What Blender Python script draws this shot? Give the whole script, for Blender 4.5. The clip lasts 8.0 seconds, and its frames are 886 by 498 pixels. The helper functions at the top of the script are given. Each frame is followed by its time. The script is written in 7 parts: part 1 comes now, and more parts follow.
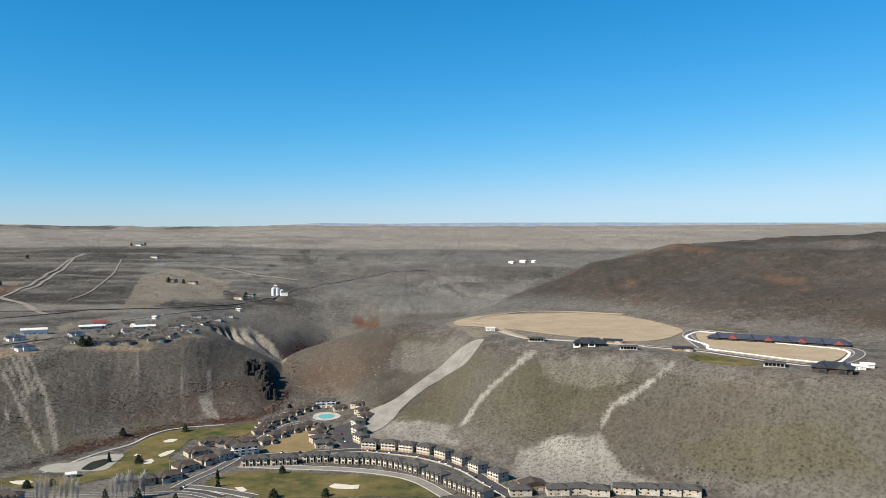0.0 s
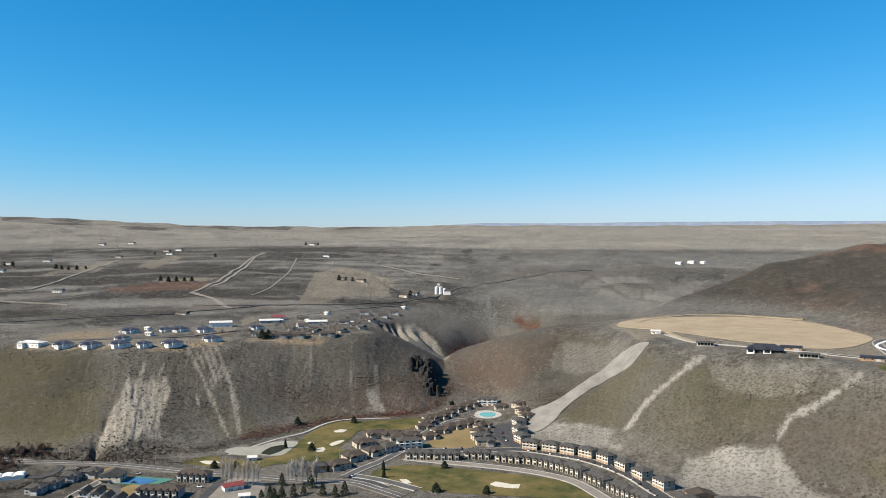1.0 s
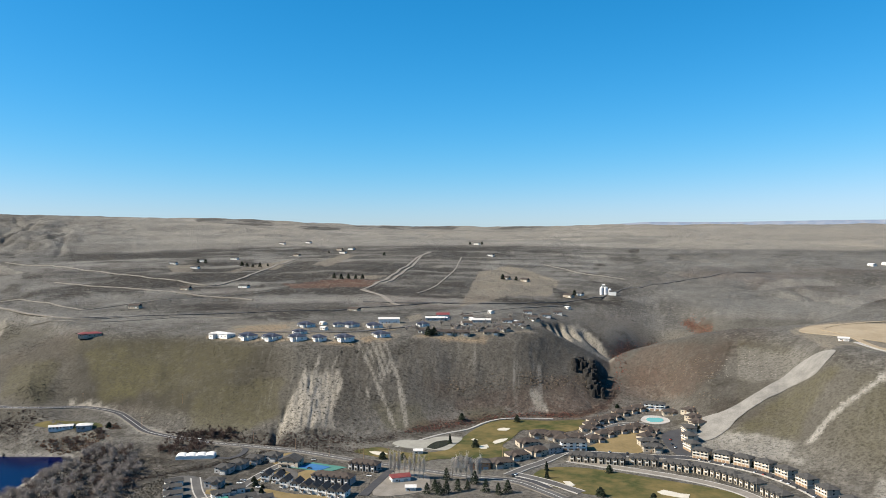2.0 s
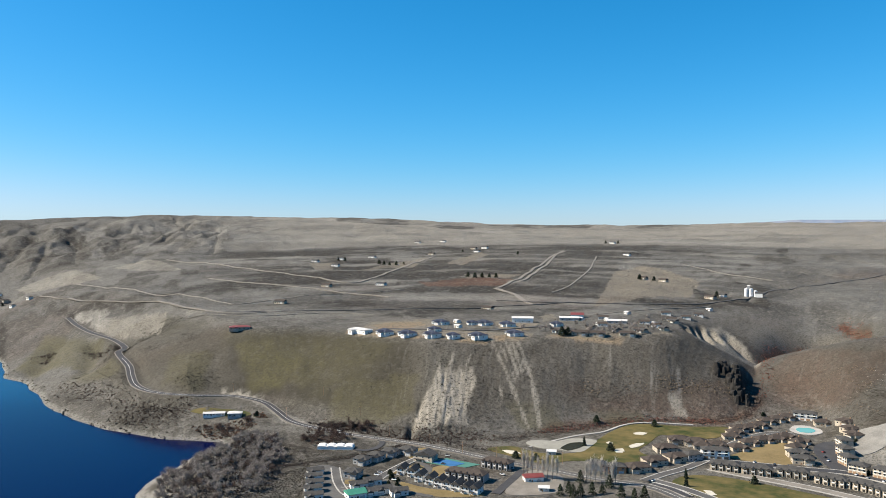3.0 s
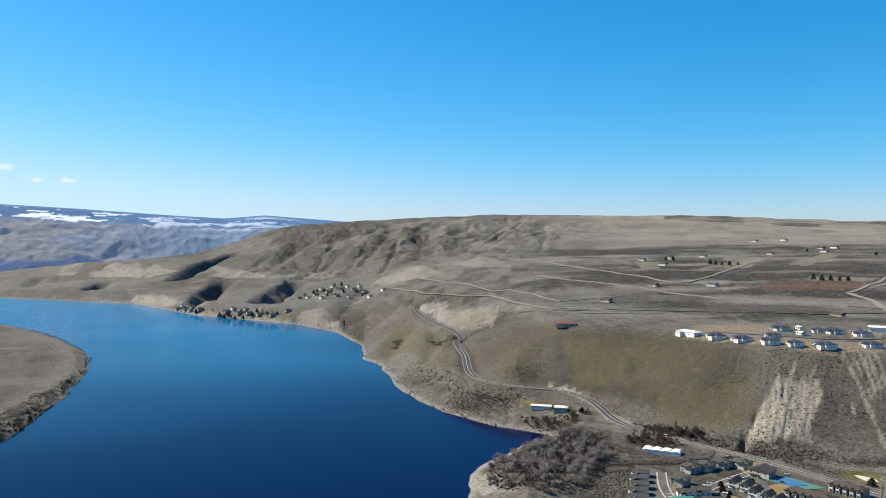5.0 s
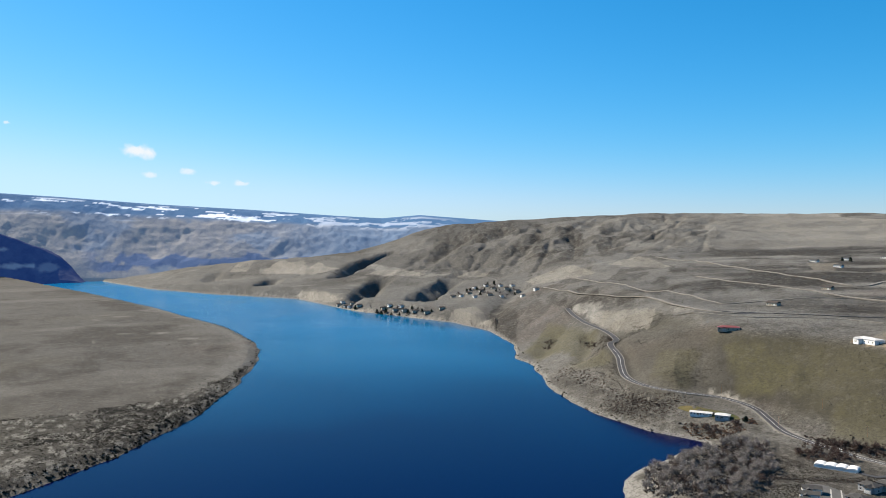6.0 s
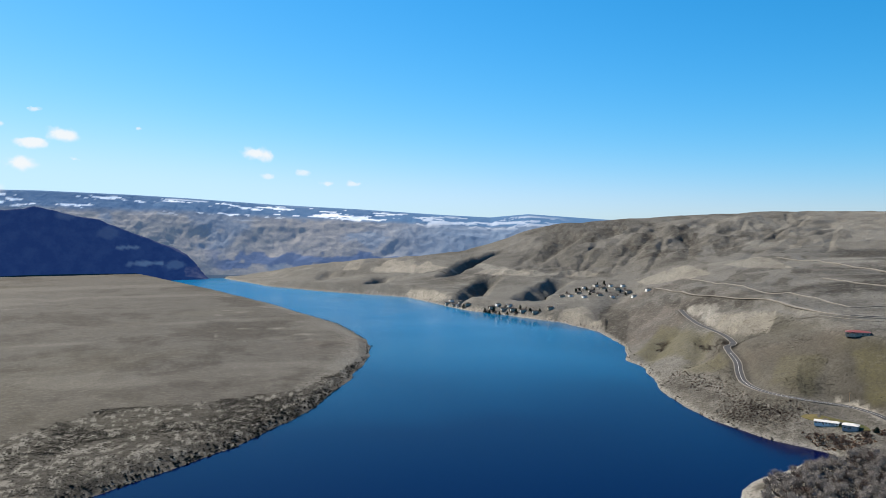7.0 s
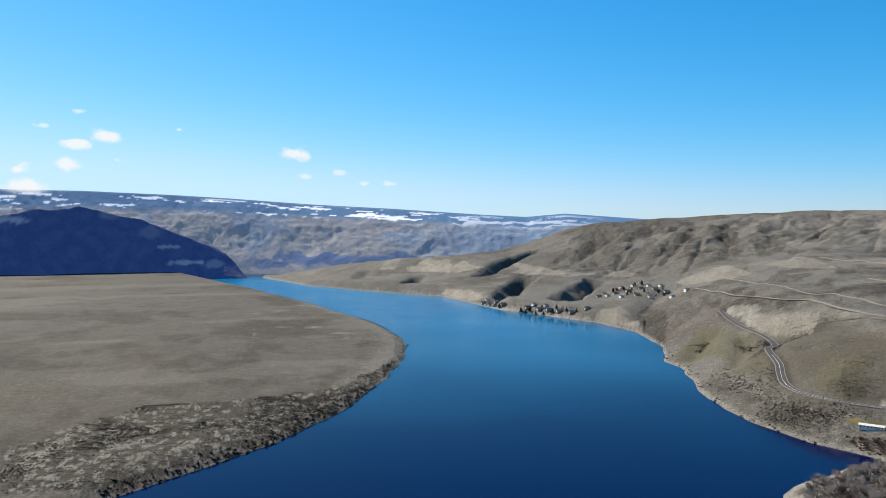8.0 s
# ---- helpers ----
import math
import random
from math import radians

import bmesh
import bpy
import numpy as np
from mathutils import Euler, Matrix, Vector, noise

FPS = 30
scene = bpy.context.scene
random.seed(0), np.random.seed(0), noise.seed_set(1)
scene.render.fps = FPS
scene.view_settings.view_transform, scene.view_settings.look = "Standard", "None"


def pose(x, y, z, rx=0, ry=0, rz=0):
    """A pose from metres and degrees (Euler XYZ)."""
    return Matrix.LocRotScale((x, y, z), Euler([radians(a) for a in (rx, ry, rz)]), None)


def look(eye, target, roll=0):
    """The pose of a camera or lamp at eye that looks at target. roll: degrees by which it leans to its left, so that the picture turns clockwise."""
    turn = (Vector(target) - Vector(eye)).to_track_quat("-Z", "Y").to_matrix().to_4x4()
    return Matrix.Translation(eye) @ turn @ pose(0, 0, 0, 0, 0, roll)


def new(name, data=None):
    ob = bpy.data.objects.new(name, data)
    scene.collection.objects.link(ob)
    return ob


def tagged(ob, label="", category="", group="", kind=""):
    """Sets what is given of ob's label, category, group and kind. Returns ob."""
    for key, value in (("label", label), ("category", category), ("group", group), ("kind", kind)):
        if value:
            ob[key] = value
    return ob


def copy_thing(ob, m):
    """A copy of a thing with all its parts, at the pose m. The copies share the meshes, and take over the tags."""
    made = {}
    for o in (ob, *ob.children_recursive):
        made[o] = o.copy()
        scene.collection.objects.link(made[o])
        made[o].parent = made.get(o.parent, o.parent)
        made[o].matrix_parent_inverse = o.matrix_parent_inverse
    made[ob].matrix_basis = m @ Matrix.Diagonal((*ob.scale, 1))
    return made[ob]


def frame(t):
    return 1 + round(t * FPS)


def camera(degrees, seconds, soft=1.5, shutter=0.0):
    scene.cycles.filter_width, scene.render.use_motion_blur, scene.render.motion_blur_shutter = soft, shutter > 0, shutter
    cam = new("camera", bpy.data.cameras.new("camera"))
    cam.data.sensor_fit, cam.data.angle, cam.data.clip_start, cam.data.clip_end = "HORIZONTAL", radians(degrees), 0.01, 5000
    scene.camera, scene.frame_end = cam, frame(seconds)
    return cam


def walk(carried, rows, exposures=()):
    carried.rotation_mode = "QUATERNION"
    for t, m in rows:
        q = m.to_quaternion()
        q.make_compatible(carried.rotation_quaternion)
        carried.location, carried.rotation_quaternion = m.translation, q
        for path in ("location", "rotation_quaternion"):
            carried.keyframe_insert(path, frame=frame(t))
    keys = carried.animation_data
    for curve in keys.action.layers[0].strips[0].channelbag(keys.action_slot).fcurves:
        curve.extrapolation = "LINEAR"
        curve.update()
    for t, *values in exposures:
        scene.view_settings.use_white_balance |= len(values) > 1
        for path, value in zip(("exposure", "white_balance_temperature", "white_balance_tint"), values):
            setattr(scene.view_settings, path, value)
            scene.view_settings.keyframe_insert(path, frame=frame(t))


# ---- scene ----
# The eye stays over the shore above the town and turns to the left. Water level is z = 0.
EYE = 235
cam = camera(58.81, 8.0, 0.9)
PATH = [
    (0.0, 0, 0, EYE, 89.270, 0, 0.000),
    (0.5, 0, 0, EYE, 89.269, 0, 4.231),
    (1.0, 0, 0, EYE, 89.259, 0, 11.719),
    (1.5, 0, 0, EYE, 89.242, 0, 18.343),
    (3.0, 0, 0, EYE, 89.134, 0, 33.312),
    (3.5, 0, 0, EYE, 89.097, 0, 39.094),
    (4.0, 0, 0, EYE, 89.075, 0, 45.135),
    (4.5, 0, 0, EYE, 89.041, 0, 50.955),
    (6.0, 0, 0, EYE, 88.962, 0, 67.834),
    (6.5, 0, 0, EYE, 88.913, 0, 72.581),
    (7.0, 0, 0, EYE, 88.902, 0, 75.707),
    (7.5, 0, 0, EYE, 88.881, 0, 77.201),
    (8.0, 0, 0, EYE, 88.866, 0, 78.327),
]
walk(cam, [(t, pose(*p)) for t, *p in PATH], [(0.0, 1.02), (0.5, 1.02), (1.0, 1.06), (1.5, 1.1), (3.0, 1.17), (3.5, 1.19), (4.5, 1.17), (6.0, 1.12), (8.0, 1.1)])

# ---- daylight ----
SUN_AZ, SUN_EL = 124.0, 41.0   # degrees to the left of the y axis, and above the horizon
world = bpy.data.worlds.new("sky")
scene.world = world
world.use_nodes = True
wn = world.node_tree
wn.nodes.clear()
sky = wn.nodes.new("ShaderNodeTexSky")
sky.sky_type, sky.sun_disc = "NISHITA", False
sky.sun_elevation, sky.sun_rotation = radians(SUN_EL), radians(-SUN_AZ)
sky.altitude, sky.air_density, sky.dust_density, sky.ozone_density = 300, 1.0, 0.2, 2.0
bg = wn.nodes.new("ShaderNodeBackground")
bg.inputs["Strength"].default_value = 0.11
split, join = wn.nodes.new("ShaderNodeSeparateColor"), wn.nodes.new("ShaderNodeCombineColor")
for k, (power, gain, most) in enumerate(((2.3, 0.58, 0.66), (0.95, 0.42, 0.88), (0.9, 0.6, 0.72))):   # a clear, dry spring sky, deep blue high up
    p, g = wn.nodes.new("ShaderNodeMath"), wn.nodes.new("ShaderNodeMath")
    p.operation, g.operation = "POWER", "MULTIPLY"
    lift = wn.nodes.new("ShaderNodeMath")
    lift.operation, lift.inputs[1].default_value = "MULTIPLY", 0.11
    p.inputs[1].default_value, g.inputs[1].default_value = power, gain / 0.11
    wn.links.new(split.outputs[k], lift.inputs[0])
    cap = wn.nodes.new("ShaderNodeMath")
    cap.operation, cap.inputs[1].default_value, cap.inputs[2].default_value = "SMOOTH_MIN", most * 1.1, 0.3
    wn.links.new(lift.outputs[0], cap.inputs[0])
    wn.links.new(cap.outputs[0], p.inputs[0])
    wn.links.new(p.outputs[0], g.inputs[0])
    wn.links.new(g.outputs[0], join.inputs[k])
out = wn.nodes.new("ShaderNodeOutputWorld")
wn.links.new(sky.outputs[0], split.inputs[0])
wn.links.new(join.outputs[0], bg.inputs[0])
wn.links.new(bg.outputs[0], out.inputs[0])

sun = new("sun", bpy.data.lights.new("sun", "SUN"))
sun.data.energy, sun.data.angle, sun.data.color = 5.0, radians(0.53), (1.0, 0.895, 0.745)
sa, se = radians(SUN_AZ), radians(SUN_EL)
sun.matrix_world = look((-math.sin(sa) * math.cos(se) * 900, math.cos(sa) * math.cos(se) * 900, math.sin(se) * 900), (0, 0, 0))

# ---- materials ----


def material(name, rough=0.9):
    m = bpy.data.materials.new(name)
    m.use_nodes = True
    b = m.node_tree.nodes["Principled BSDF"]
    b.inputs["Roughness"].default_value = rough
    return m, m.node_tree, b


def node(nt, kind, **sets):
    n = nt.nodes.new(kind)
    for k, v in sets.items():
        n.inputs[k.replace("_", " ")].default_value = v
    return n


def position(nt):
    return nt.nodes.new("ShaderNodeNewGeometry").outputs["Position"]


def noise_of(nt, size, detail=4, rough=0.55, stretch=None):
    """Noise with forms of about that size in metres."""
    n = node(nt, "ShaderNodeTexNoise", Scale=1.0 / size, Detail=detail, Roughness=rough)
    src = position(nt)
    if stretch:
        mp = nt.nodes.new("ShaderNodeMapping")
        mp.inputs["Scale"].default_value = stretch
        nt.links.new(src, mp.inputs[0])
        src = mp.outputs[0]
    nt.links.new(src, n.inputs["Vector"])
    return n.outputs["Fac"]


def ramp(nt, src, lo, hi, to_lo=0.0, to_hi=1.0):
    r = nt.nodes.new("ShaderNodeMapRange")
    for k, v in zip(("From Min", "From Max", "To Min", "To Max"), (lo, hi, to_lo, to_hi)):
        r.inputs[k].default_value = v
    nt.links.new(src, r.inputs["Value"])
    return r.outputs[0]


def math_of(nt, op, a, c):
    m = nt.nodes.new("ShaderNodeMath")
    m.operation = op
    for k, v in enumerate((a, c)):
        if isinstance(v, (int, float)):
            m.inputs[k].default_value = v
        else:
            nt.links.new(v, m.inputs[k])
    return m.outputs[0]


def mix(nt, fac, a, c):
    m = nt.nodes.new("ShaderNodeMix")
    m.data_type = "RGBA"
    for key, v in ((0, fac), (6, a), (7, c)):
        if isinstance(v, tuple):
            m.inputs[key].default_value = (*v, 1)
        elif isinstance(v, (int, float)):
            m.inputs[key].default_value = v
        else:
            nt.links.new(v, m.inputs[key])
    return m.outputs[2]


def bump(nt, b, height, strength, distance):
    n = node(nt, "ShaderNodeBump", Strength=strength, Distance=distance)
    nt.links.new(height, n.inputs["Height"])
    nt.links.new(n.outputs[0], b.inputs["Normal"])


def plain(name, low, high, size, rough=0.85, relief=0.0, fine=None):
    """A surface whose colour wanders between two tones at two scales."""
    m, nt, b = material(name, rough)
    b.inputs["Specular IOR Level"].default_value = 0.2 if rough > 0.7 else 0.5
    f = math_of(nt, "ADD", math_of(nt, "MULTIPLY", noise_of(nt, size), 0.6), math_of(nt, "MULTIPLY", noise_of(nt, fine or size * 0.13), 0.4))
    nt.links.new(mix(nt, ramp(nt, f, 0.36, 0.64), low, high), b.inputs["Base Color"])
    if relief:
        bump(nt, b, noise_of(nt, size * 0.2), 0.5, relief)
    return m


# Dry ground: soil with sagebrush, and what covers it in places. Dark also carries painted shade.
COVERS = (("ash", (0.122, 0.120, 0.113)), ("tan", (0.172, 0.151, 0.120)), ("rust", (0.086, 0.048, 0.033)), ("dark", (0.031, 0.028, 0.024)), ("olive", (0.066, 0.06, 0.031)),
          ("pale", (0.225, 0.215, 0.193)), ("chalk", (0.258, 0.237, 0.200)), ("straw", (0.2, 0.155, 0.105)))


def cover_of(nt, name):
    at = nt.nodes.new("ShaderNodeAttribute")
    at.attribute_name = name
    return at


def run_noise(nt, across, along, detail=5, rough=0.6):
    """Noise drawn out along the fall of the slopes."""
    mp = nt.nodes.new("ShaderNodeMapping")
    mp.inputs["Scale"].default_value = (1 / across, 1 / along, 1)
    nt.links.new(cover_of(nt, "run").outputs["Vector"], mp.inputs[0])
    n = node(nt, "ShaderNodeTexNoise", Scale=1.0, Detail=detail, Roughness=rough)
    nt.links.new(mp.outputs[0], n.inputs["Vector"])
    return n.outputs["Fac"]


earth, nt, b = material("earth", 0.95)
wide, mid, fine = noise_of(nt, 260, 5), noise_of(nt, 34, 9, 0.74), noise_of(nt, 3.2, 4, 0.75)
colour = mix(nt, ramp(nt, wide, 0.35, 0.65), (0.076, 0.071, 0.063), (0.114, 0.107, 0.095))
broad = noise_of(nt, 70, 12, 0.76)
calm = ramp(nt, cover_of(nt, "even").outputs["Fac"], 0.1, 0.6, 1.0, 0.22)
colour = mix(nt, math_of(nt, "MULTIPLY", calm, ramp(nt, broad, 0.49, 0.57, 0, 0.72)), colour, (0.043, 0.039, 0.031))
colour = mix(nt, math_of(nt, "MULTIPLY", calm, ramp(nt, mid, 0.48, 0.57, 0, 0.7)), colour, (0.144, 0.137, 0.121))
rag = math_of(nt, "ADD", mid, math_of(nt, "MULTIPLY", fine, 0.4))
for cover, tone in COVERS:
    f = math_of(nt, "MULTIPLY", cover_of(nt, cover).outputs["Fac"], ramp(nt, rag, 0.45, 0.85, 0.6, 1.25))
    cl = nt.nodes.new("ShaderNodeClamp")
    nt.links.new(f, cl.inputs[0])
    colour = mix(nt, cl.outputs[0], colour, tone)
# rills and slips down the slopes
steep = cover_of(nt, "steep").outputs["Fac"]
rills = run_noise(nt, 5.0, 60, 6, 0.68)
colour = mix(nt, math_of(nt, "MULTIPLY", steep, ramp(nt, rills, 0.54, 0.66, 0, 0.5)), colour, (0.146, 0.138, 0.122))
colour = mix(nt, math_of(nt, "MULTIPLY", steep, ramp(nt, rills, 0.46, 0.36, 0, 0.5)), colour, (0.045, 0.040, 0.029))
# single bushes and the grain of the soil
spots = node(nt, "ShaderNodeTexVoronoi", Scale=1 / 5.0, Randomness=1.0)
nt.links.new(position(nt), spots.inputs["Vector"])
brush = cover_of(nt, "brush")
dots = math_of(nt, "MULTIPLY", ramp(nt, spots.outputs["Distance"], 0.24, 0.36, 1, 0), math_of(nt, "MULTIPLY", brush.outputs["Fac"], ramp(nt, mid, 0.4, 0.55)))
colour = mix(nt, dots, colour, (0.024, 0.023, 0.016))
colour = mix(nt, ramp(nt, fine, 0.48, 0.6, 0.0, 0.65), colour, (0.034, 0.032, 0.025))
colour = mix(nt, math_of(nt, "MULTIPLY", calm, ramp(nt, noise_of(nt, 9, 7, 0.75), 0.52, 0.64, 0.0, 0.45)), colour, (0.194, 0.181, 0.157))
nt.links.new(colour, b.inputs["Base Color"])
b.inputs["Specular IOR Level"].default_value = 0.1
relief = math_of(nt, "ADD", math_of(nt, "ADD", mid, math_of(nt, "MULTIPLY", fine, 0.2)), math_of(nt, "MULTIPLY", broad, 1.3))
relief = math_of(nt, "ADD", relief, math_of(nt, "MULTIPLY", math_of(nt, "MULTIPLY", steep, rills), 0.5))
worn = node(nt, "ShaderNodeBump", Distance=9.0)
nt.links.new(relief, worn.inputs["Height"])
nt.links.new(math_of(nt, "MULTIPLY", calm, 0.7), worn.inputs["Strength"])
nt.links.new(worn.outputs[0], b.inputs["Normal"])

lake, nt, b = material("river_water", 0.1)
b.inputs["Base Color"].default_value = (0.0002, 0.003, 0.03, 1)
b.inputs["Specular IOR Level"].default_value = 0.1
b.inputs["IOR"].default_value = 1.33
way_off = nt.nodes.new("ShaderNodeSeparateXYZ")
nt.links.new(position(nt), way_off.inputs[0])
sky_sheen = ramp(nt, math_of(nt, "ADD", way_off.outputs[0], math_of(nt, "MULTIPLY", noise_of(nt, 700, 4, 0.5), 900)), -450, -2500)
nt.links.new(mix(nt, sky_sheen, (0.0001, 0.002, 0.026), (0.0005, 0.13, 0.29)), b.inputs["Base Color"])   # deep water, with a brighter sky sheen painted on it up the river
nt.links.new(ramp(nt, noise_of(nt, 520, 3, 0.5), 0.4, 0.6, 0.13, 0.2), b.inputs["Roughness"])
bump(nt, b, noise_of(nt, 3.0, 3, 0.6), 0.2, 0.12)

# A hill and mountains a long way off; bluish air is painted in as tone and glow.
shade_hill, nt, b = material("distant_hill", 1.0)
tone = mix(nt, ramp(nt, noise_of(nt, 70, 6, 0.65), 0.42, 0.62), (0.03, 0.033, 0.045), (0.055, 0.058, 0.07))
# The dry attribute lightens shelves to tan, as if the sun lit them.
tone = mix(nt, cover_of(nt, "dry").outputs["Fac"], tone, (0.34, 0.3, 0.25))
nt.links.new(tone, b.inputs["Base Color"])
# Blue emission stands in for the haze before the hill.
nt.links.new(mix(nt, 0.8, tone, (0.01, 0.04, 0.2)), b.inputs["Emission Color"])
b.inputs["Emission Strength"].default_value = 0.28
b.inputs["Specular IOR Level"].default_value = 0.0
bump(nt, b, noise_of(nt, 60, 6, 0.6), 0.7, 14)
alps, nt, b = material("distant_mountain", 1.0)
at = nt.nodes.new("ShaderNodeAttribute")
at.attribute_name = "snow"
wd = nt.nodes.new("ShaderNodeAttribute")
wd.attribute_name = "wood_haze"
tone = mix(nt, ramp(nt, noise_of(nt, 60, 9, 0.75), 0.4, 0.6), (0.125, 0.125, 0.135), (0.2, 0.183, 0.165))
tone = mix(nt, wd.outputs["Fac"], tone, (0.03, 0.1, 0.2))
tone = mix(nt, cover_of(nt, "shaded_bluff").outputs["Fac"], tone, (0.03, 0.06, 0.14))
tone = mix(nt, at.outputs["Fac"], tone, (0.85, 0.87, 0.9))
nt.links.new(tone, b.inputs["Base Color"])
# Emission adds blue haze and the sunlight that the steep face misses.
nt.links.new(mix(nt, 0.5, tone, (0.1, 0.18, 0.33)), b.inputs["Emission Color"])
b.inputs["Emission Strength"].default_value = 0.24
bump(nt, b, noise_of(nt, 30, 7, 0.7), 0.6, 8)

# ---- terrain ----
# Lines of the land seen from the middle of the place: (bearing in degrees to the left, distance, height).
LAND_FOOT = [(-34, 1250, 70), (3, 1250, 40), (8, 1150, 24), (12.2, 1110, 34), (12.6, 1040, 15), (13.9, 991, 14), (16.2, 977, 14), (19.2, 957, 14), (22.8, 925, 14), (26.2, 890, 14),
             (34.3, 840, 14), (35.5, 862, 14), (40.9, 907, 15), (45, 975, 18), (50, 1050, 25), (53.5, 1020, 42), (57, 1150, 40),
             (60, 1300, 30), (63, 1720, 22), (66, 2240, 28), (70, 2470, 33), (74, 2700, 36), (78, 3010, 38), (82, 3330, 38),
             (86, 3720, 32), (90, 4300, 8), (112, 4700, 8)]
LAND_RIM = [(-34, 1500, 100), (5, 1550, 105), (8, 1450, 35), (10, 1400, 42), (12.2, 1180, 48), (12.6, 1125, 57), (13.1, 1145, 61), (14.3, 1160, 73), (15.8, 1165, 92), (17, 1140, 99), (18.7, 1115, 100), (22.8, 1095, 100),
            (26.3, 1060, 100), (34.3, 1040, 100), (39.3, 1110, 100), (42.6, 1167, 100), (46.6, 1198, 102), (50, 1260, 105),
            (53, 1400, 105), (58, 1500, 90), (60, 1650, 75), (62.8, 2137, 45), (65.5, 2384, 42), (69.5, 2620, 42), (73.6, 2950, 47),
            (77.7, 3324, 45), (81.8, 3548, 45), (85.9, 3823, 40), (90, 4350, 10), (112, 4750, 10)]
LAND_WALL = [(-34, 1700, 106), (5, 1650, 110), (8, 1560, 84), (10, 1450, 66), (11.1, 1300, 54), (12.4, 1270, 58), (13.1, 1270, 64), (14.3, 1280, 77), (15.8, 1290, 95),
             (18.7, 1300, 106), (30.3, 1200, 106), (42.6, 1290, 106), (50.6, 1430, 110), (55, 1700, 110), (58, 1950, 100), (61.7, 2500, 70),
             (65.5, 2850, 68), (69.5, 2950, 60), (73.6, 3300, 85), (77.7, 3550, 78), (81.8, 3720, 73), (84.2, 3850, 62), (87.5, 3860, 42),
             (90, 4370, 11), (112, 4770, 11)]
LAND_BACK = [(-34, 1900, 112), (5, 1750, 115), (8, 1690, 108), (10, 1640, 104), (12.4, 1570, 104), (15.8, 1560, 108), (18.7, 1508, 112), (30.3, 1373, 112), (42.6, 1416, 112), (50.6, 1600, 115),
             (55, 2000, 115), (58, 2400, 110), (61.7, 2939, 95), (65.5, 3300, 95), (69.5, 3278, 80), (73.6, 3700, 130), (77.7, 3800, 117),
             (81.8, 3900, 106), (84.2, 4000, 84), (87.5, 3900, 45), (90, 4400, 12), (112, 4800, 12)]
LAND_UP = [(-34, 2900, 205), (11.9, 2900, 205), (18.7, 2900, 210), (26.3, 2900, 213), (38.4, 2900, 202), (46.6, 2900, 192), (52, 3000, 190),
           (56, 3100, 180), (60, 3300, 175), (65, 3600, 170), (69, 3700, 140), (72, 3800, 140), (73.6, 3900, 136), (77.7, 3950, 118),
           (81.8, 4050, 102), (84, 4100, 80), (88, 4100, 45), (90, 4450, 14), (112, 4820, 14)]
LAND_CREST = [(-34, 4750, 310), (-12.8, 4750, 322), (3.5, 4750, 328), (11.5, 4750, 323), (19, 4750, 304), (26, 4700, 308), (30.3, 4500, 313),
              (34.3, 4300, 325), (38.4, 4300, 337), (44.6, 4300, 343), (50.6, 4300, 352), (54.5, 4300, 346), (58, 4300, 337),
              (61.9, 4300, 318), (64.4, 4300, 308), (67.5, 4300, 291), (69.5, 4300, 262), (72.3, 4300, 184), (74.4, 4300, 138),
              (78, 4300, 110), (82, 4300, 90), (86, 4300, 60), (90, 4500, 16), (112, 4850, 16)]
BENCH_FOOT = [(-34, 690, 16), (-24, 696, 16), (-18.6, 713, 16), (-8.9, 720, 16), (-4.8, 758, 16), (0.2, 828, 16), (2.6, 852, 16),
              (5.5, 906, 16), (7.6, 1090, 17), (10, 1120, 24), (12.0, 1120, 34), (13.6, 1220, 8)]
BENCH_RIM = [(-34, 800, 110), (-27.3, 798, 110), (-23.9, 802, 110), (-18.6, 845, 110), (-12.8, 896, 110), (-6.8, 947, 110), (-2.7, 984, 110),
             (-0.2, 1140, 109), (3.5, 1180, 104), (5.9, 1180, 93), (9.2, 1200, 74), (11.1, 1225, 58), (12.1, 1235, 44), (13.4, 1270, 5)]
BENCH_BACK = [(-34, 1000, 112), (-29.4, 1007, 112), (-26.6, 1069, 112), (-20.4, 1107, 112), (-16.7, 1176, 112), (-12.8, 1321, 112),
              (-8.8, 1354, 112), (-2.7, 1280, 112), (-0.2, 1250, 110), (3.5, 1230, 104), (5.9, 1225, 93), (9.2, 1240, 72), (11.1, 1258, 56), (12.1, 1265, 43), (13.4, 1290, 4)]
BENCH_HILL = [(-34, 1750, 252), (-29.4, 1750, 247), (-25.6, 1750, 244), (-20.4, 1750, 233), (-15.5, 1700, 218), (-10.8, 1650, 186),
              (-7.2, 1550, 148), (-4, 1500, 120), (-2.7, 1500, 104), (-0.2, 1480, 60), (13, 1450, 2)]
BENCH_END = [(-34, 2400, 120), (-8, 2100, 110), (-2.7, 1750, 60), (13, 1600, 0)]
KNOB_FOOT = [(92.3, 4240, -5), (92.8, 4235, 5), (100, 4220, 30), (112, 4200, 40)]
KNOB_TOP = [(92.3, 4400, -5), (92.8, 4400, 37), (93.8, 4400, 117), (96.4, 4400, 215), (99.3, 4400, 298), (103.2, 4400, 365), (105.8, 4400, 349),
            (107.7, 4400, 313), (112, 4400, 290)]
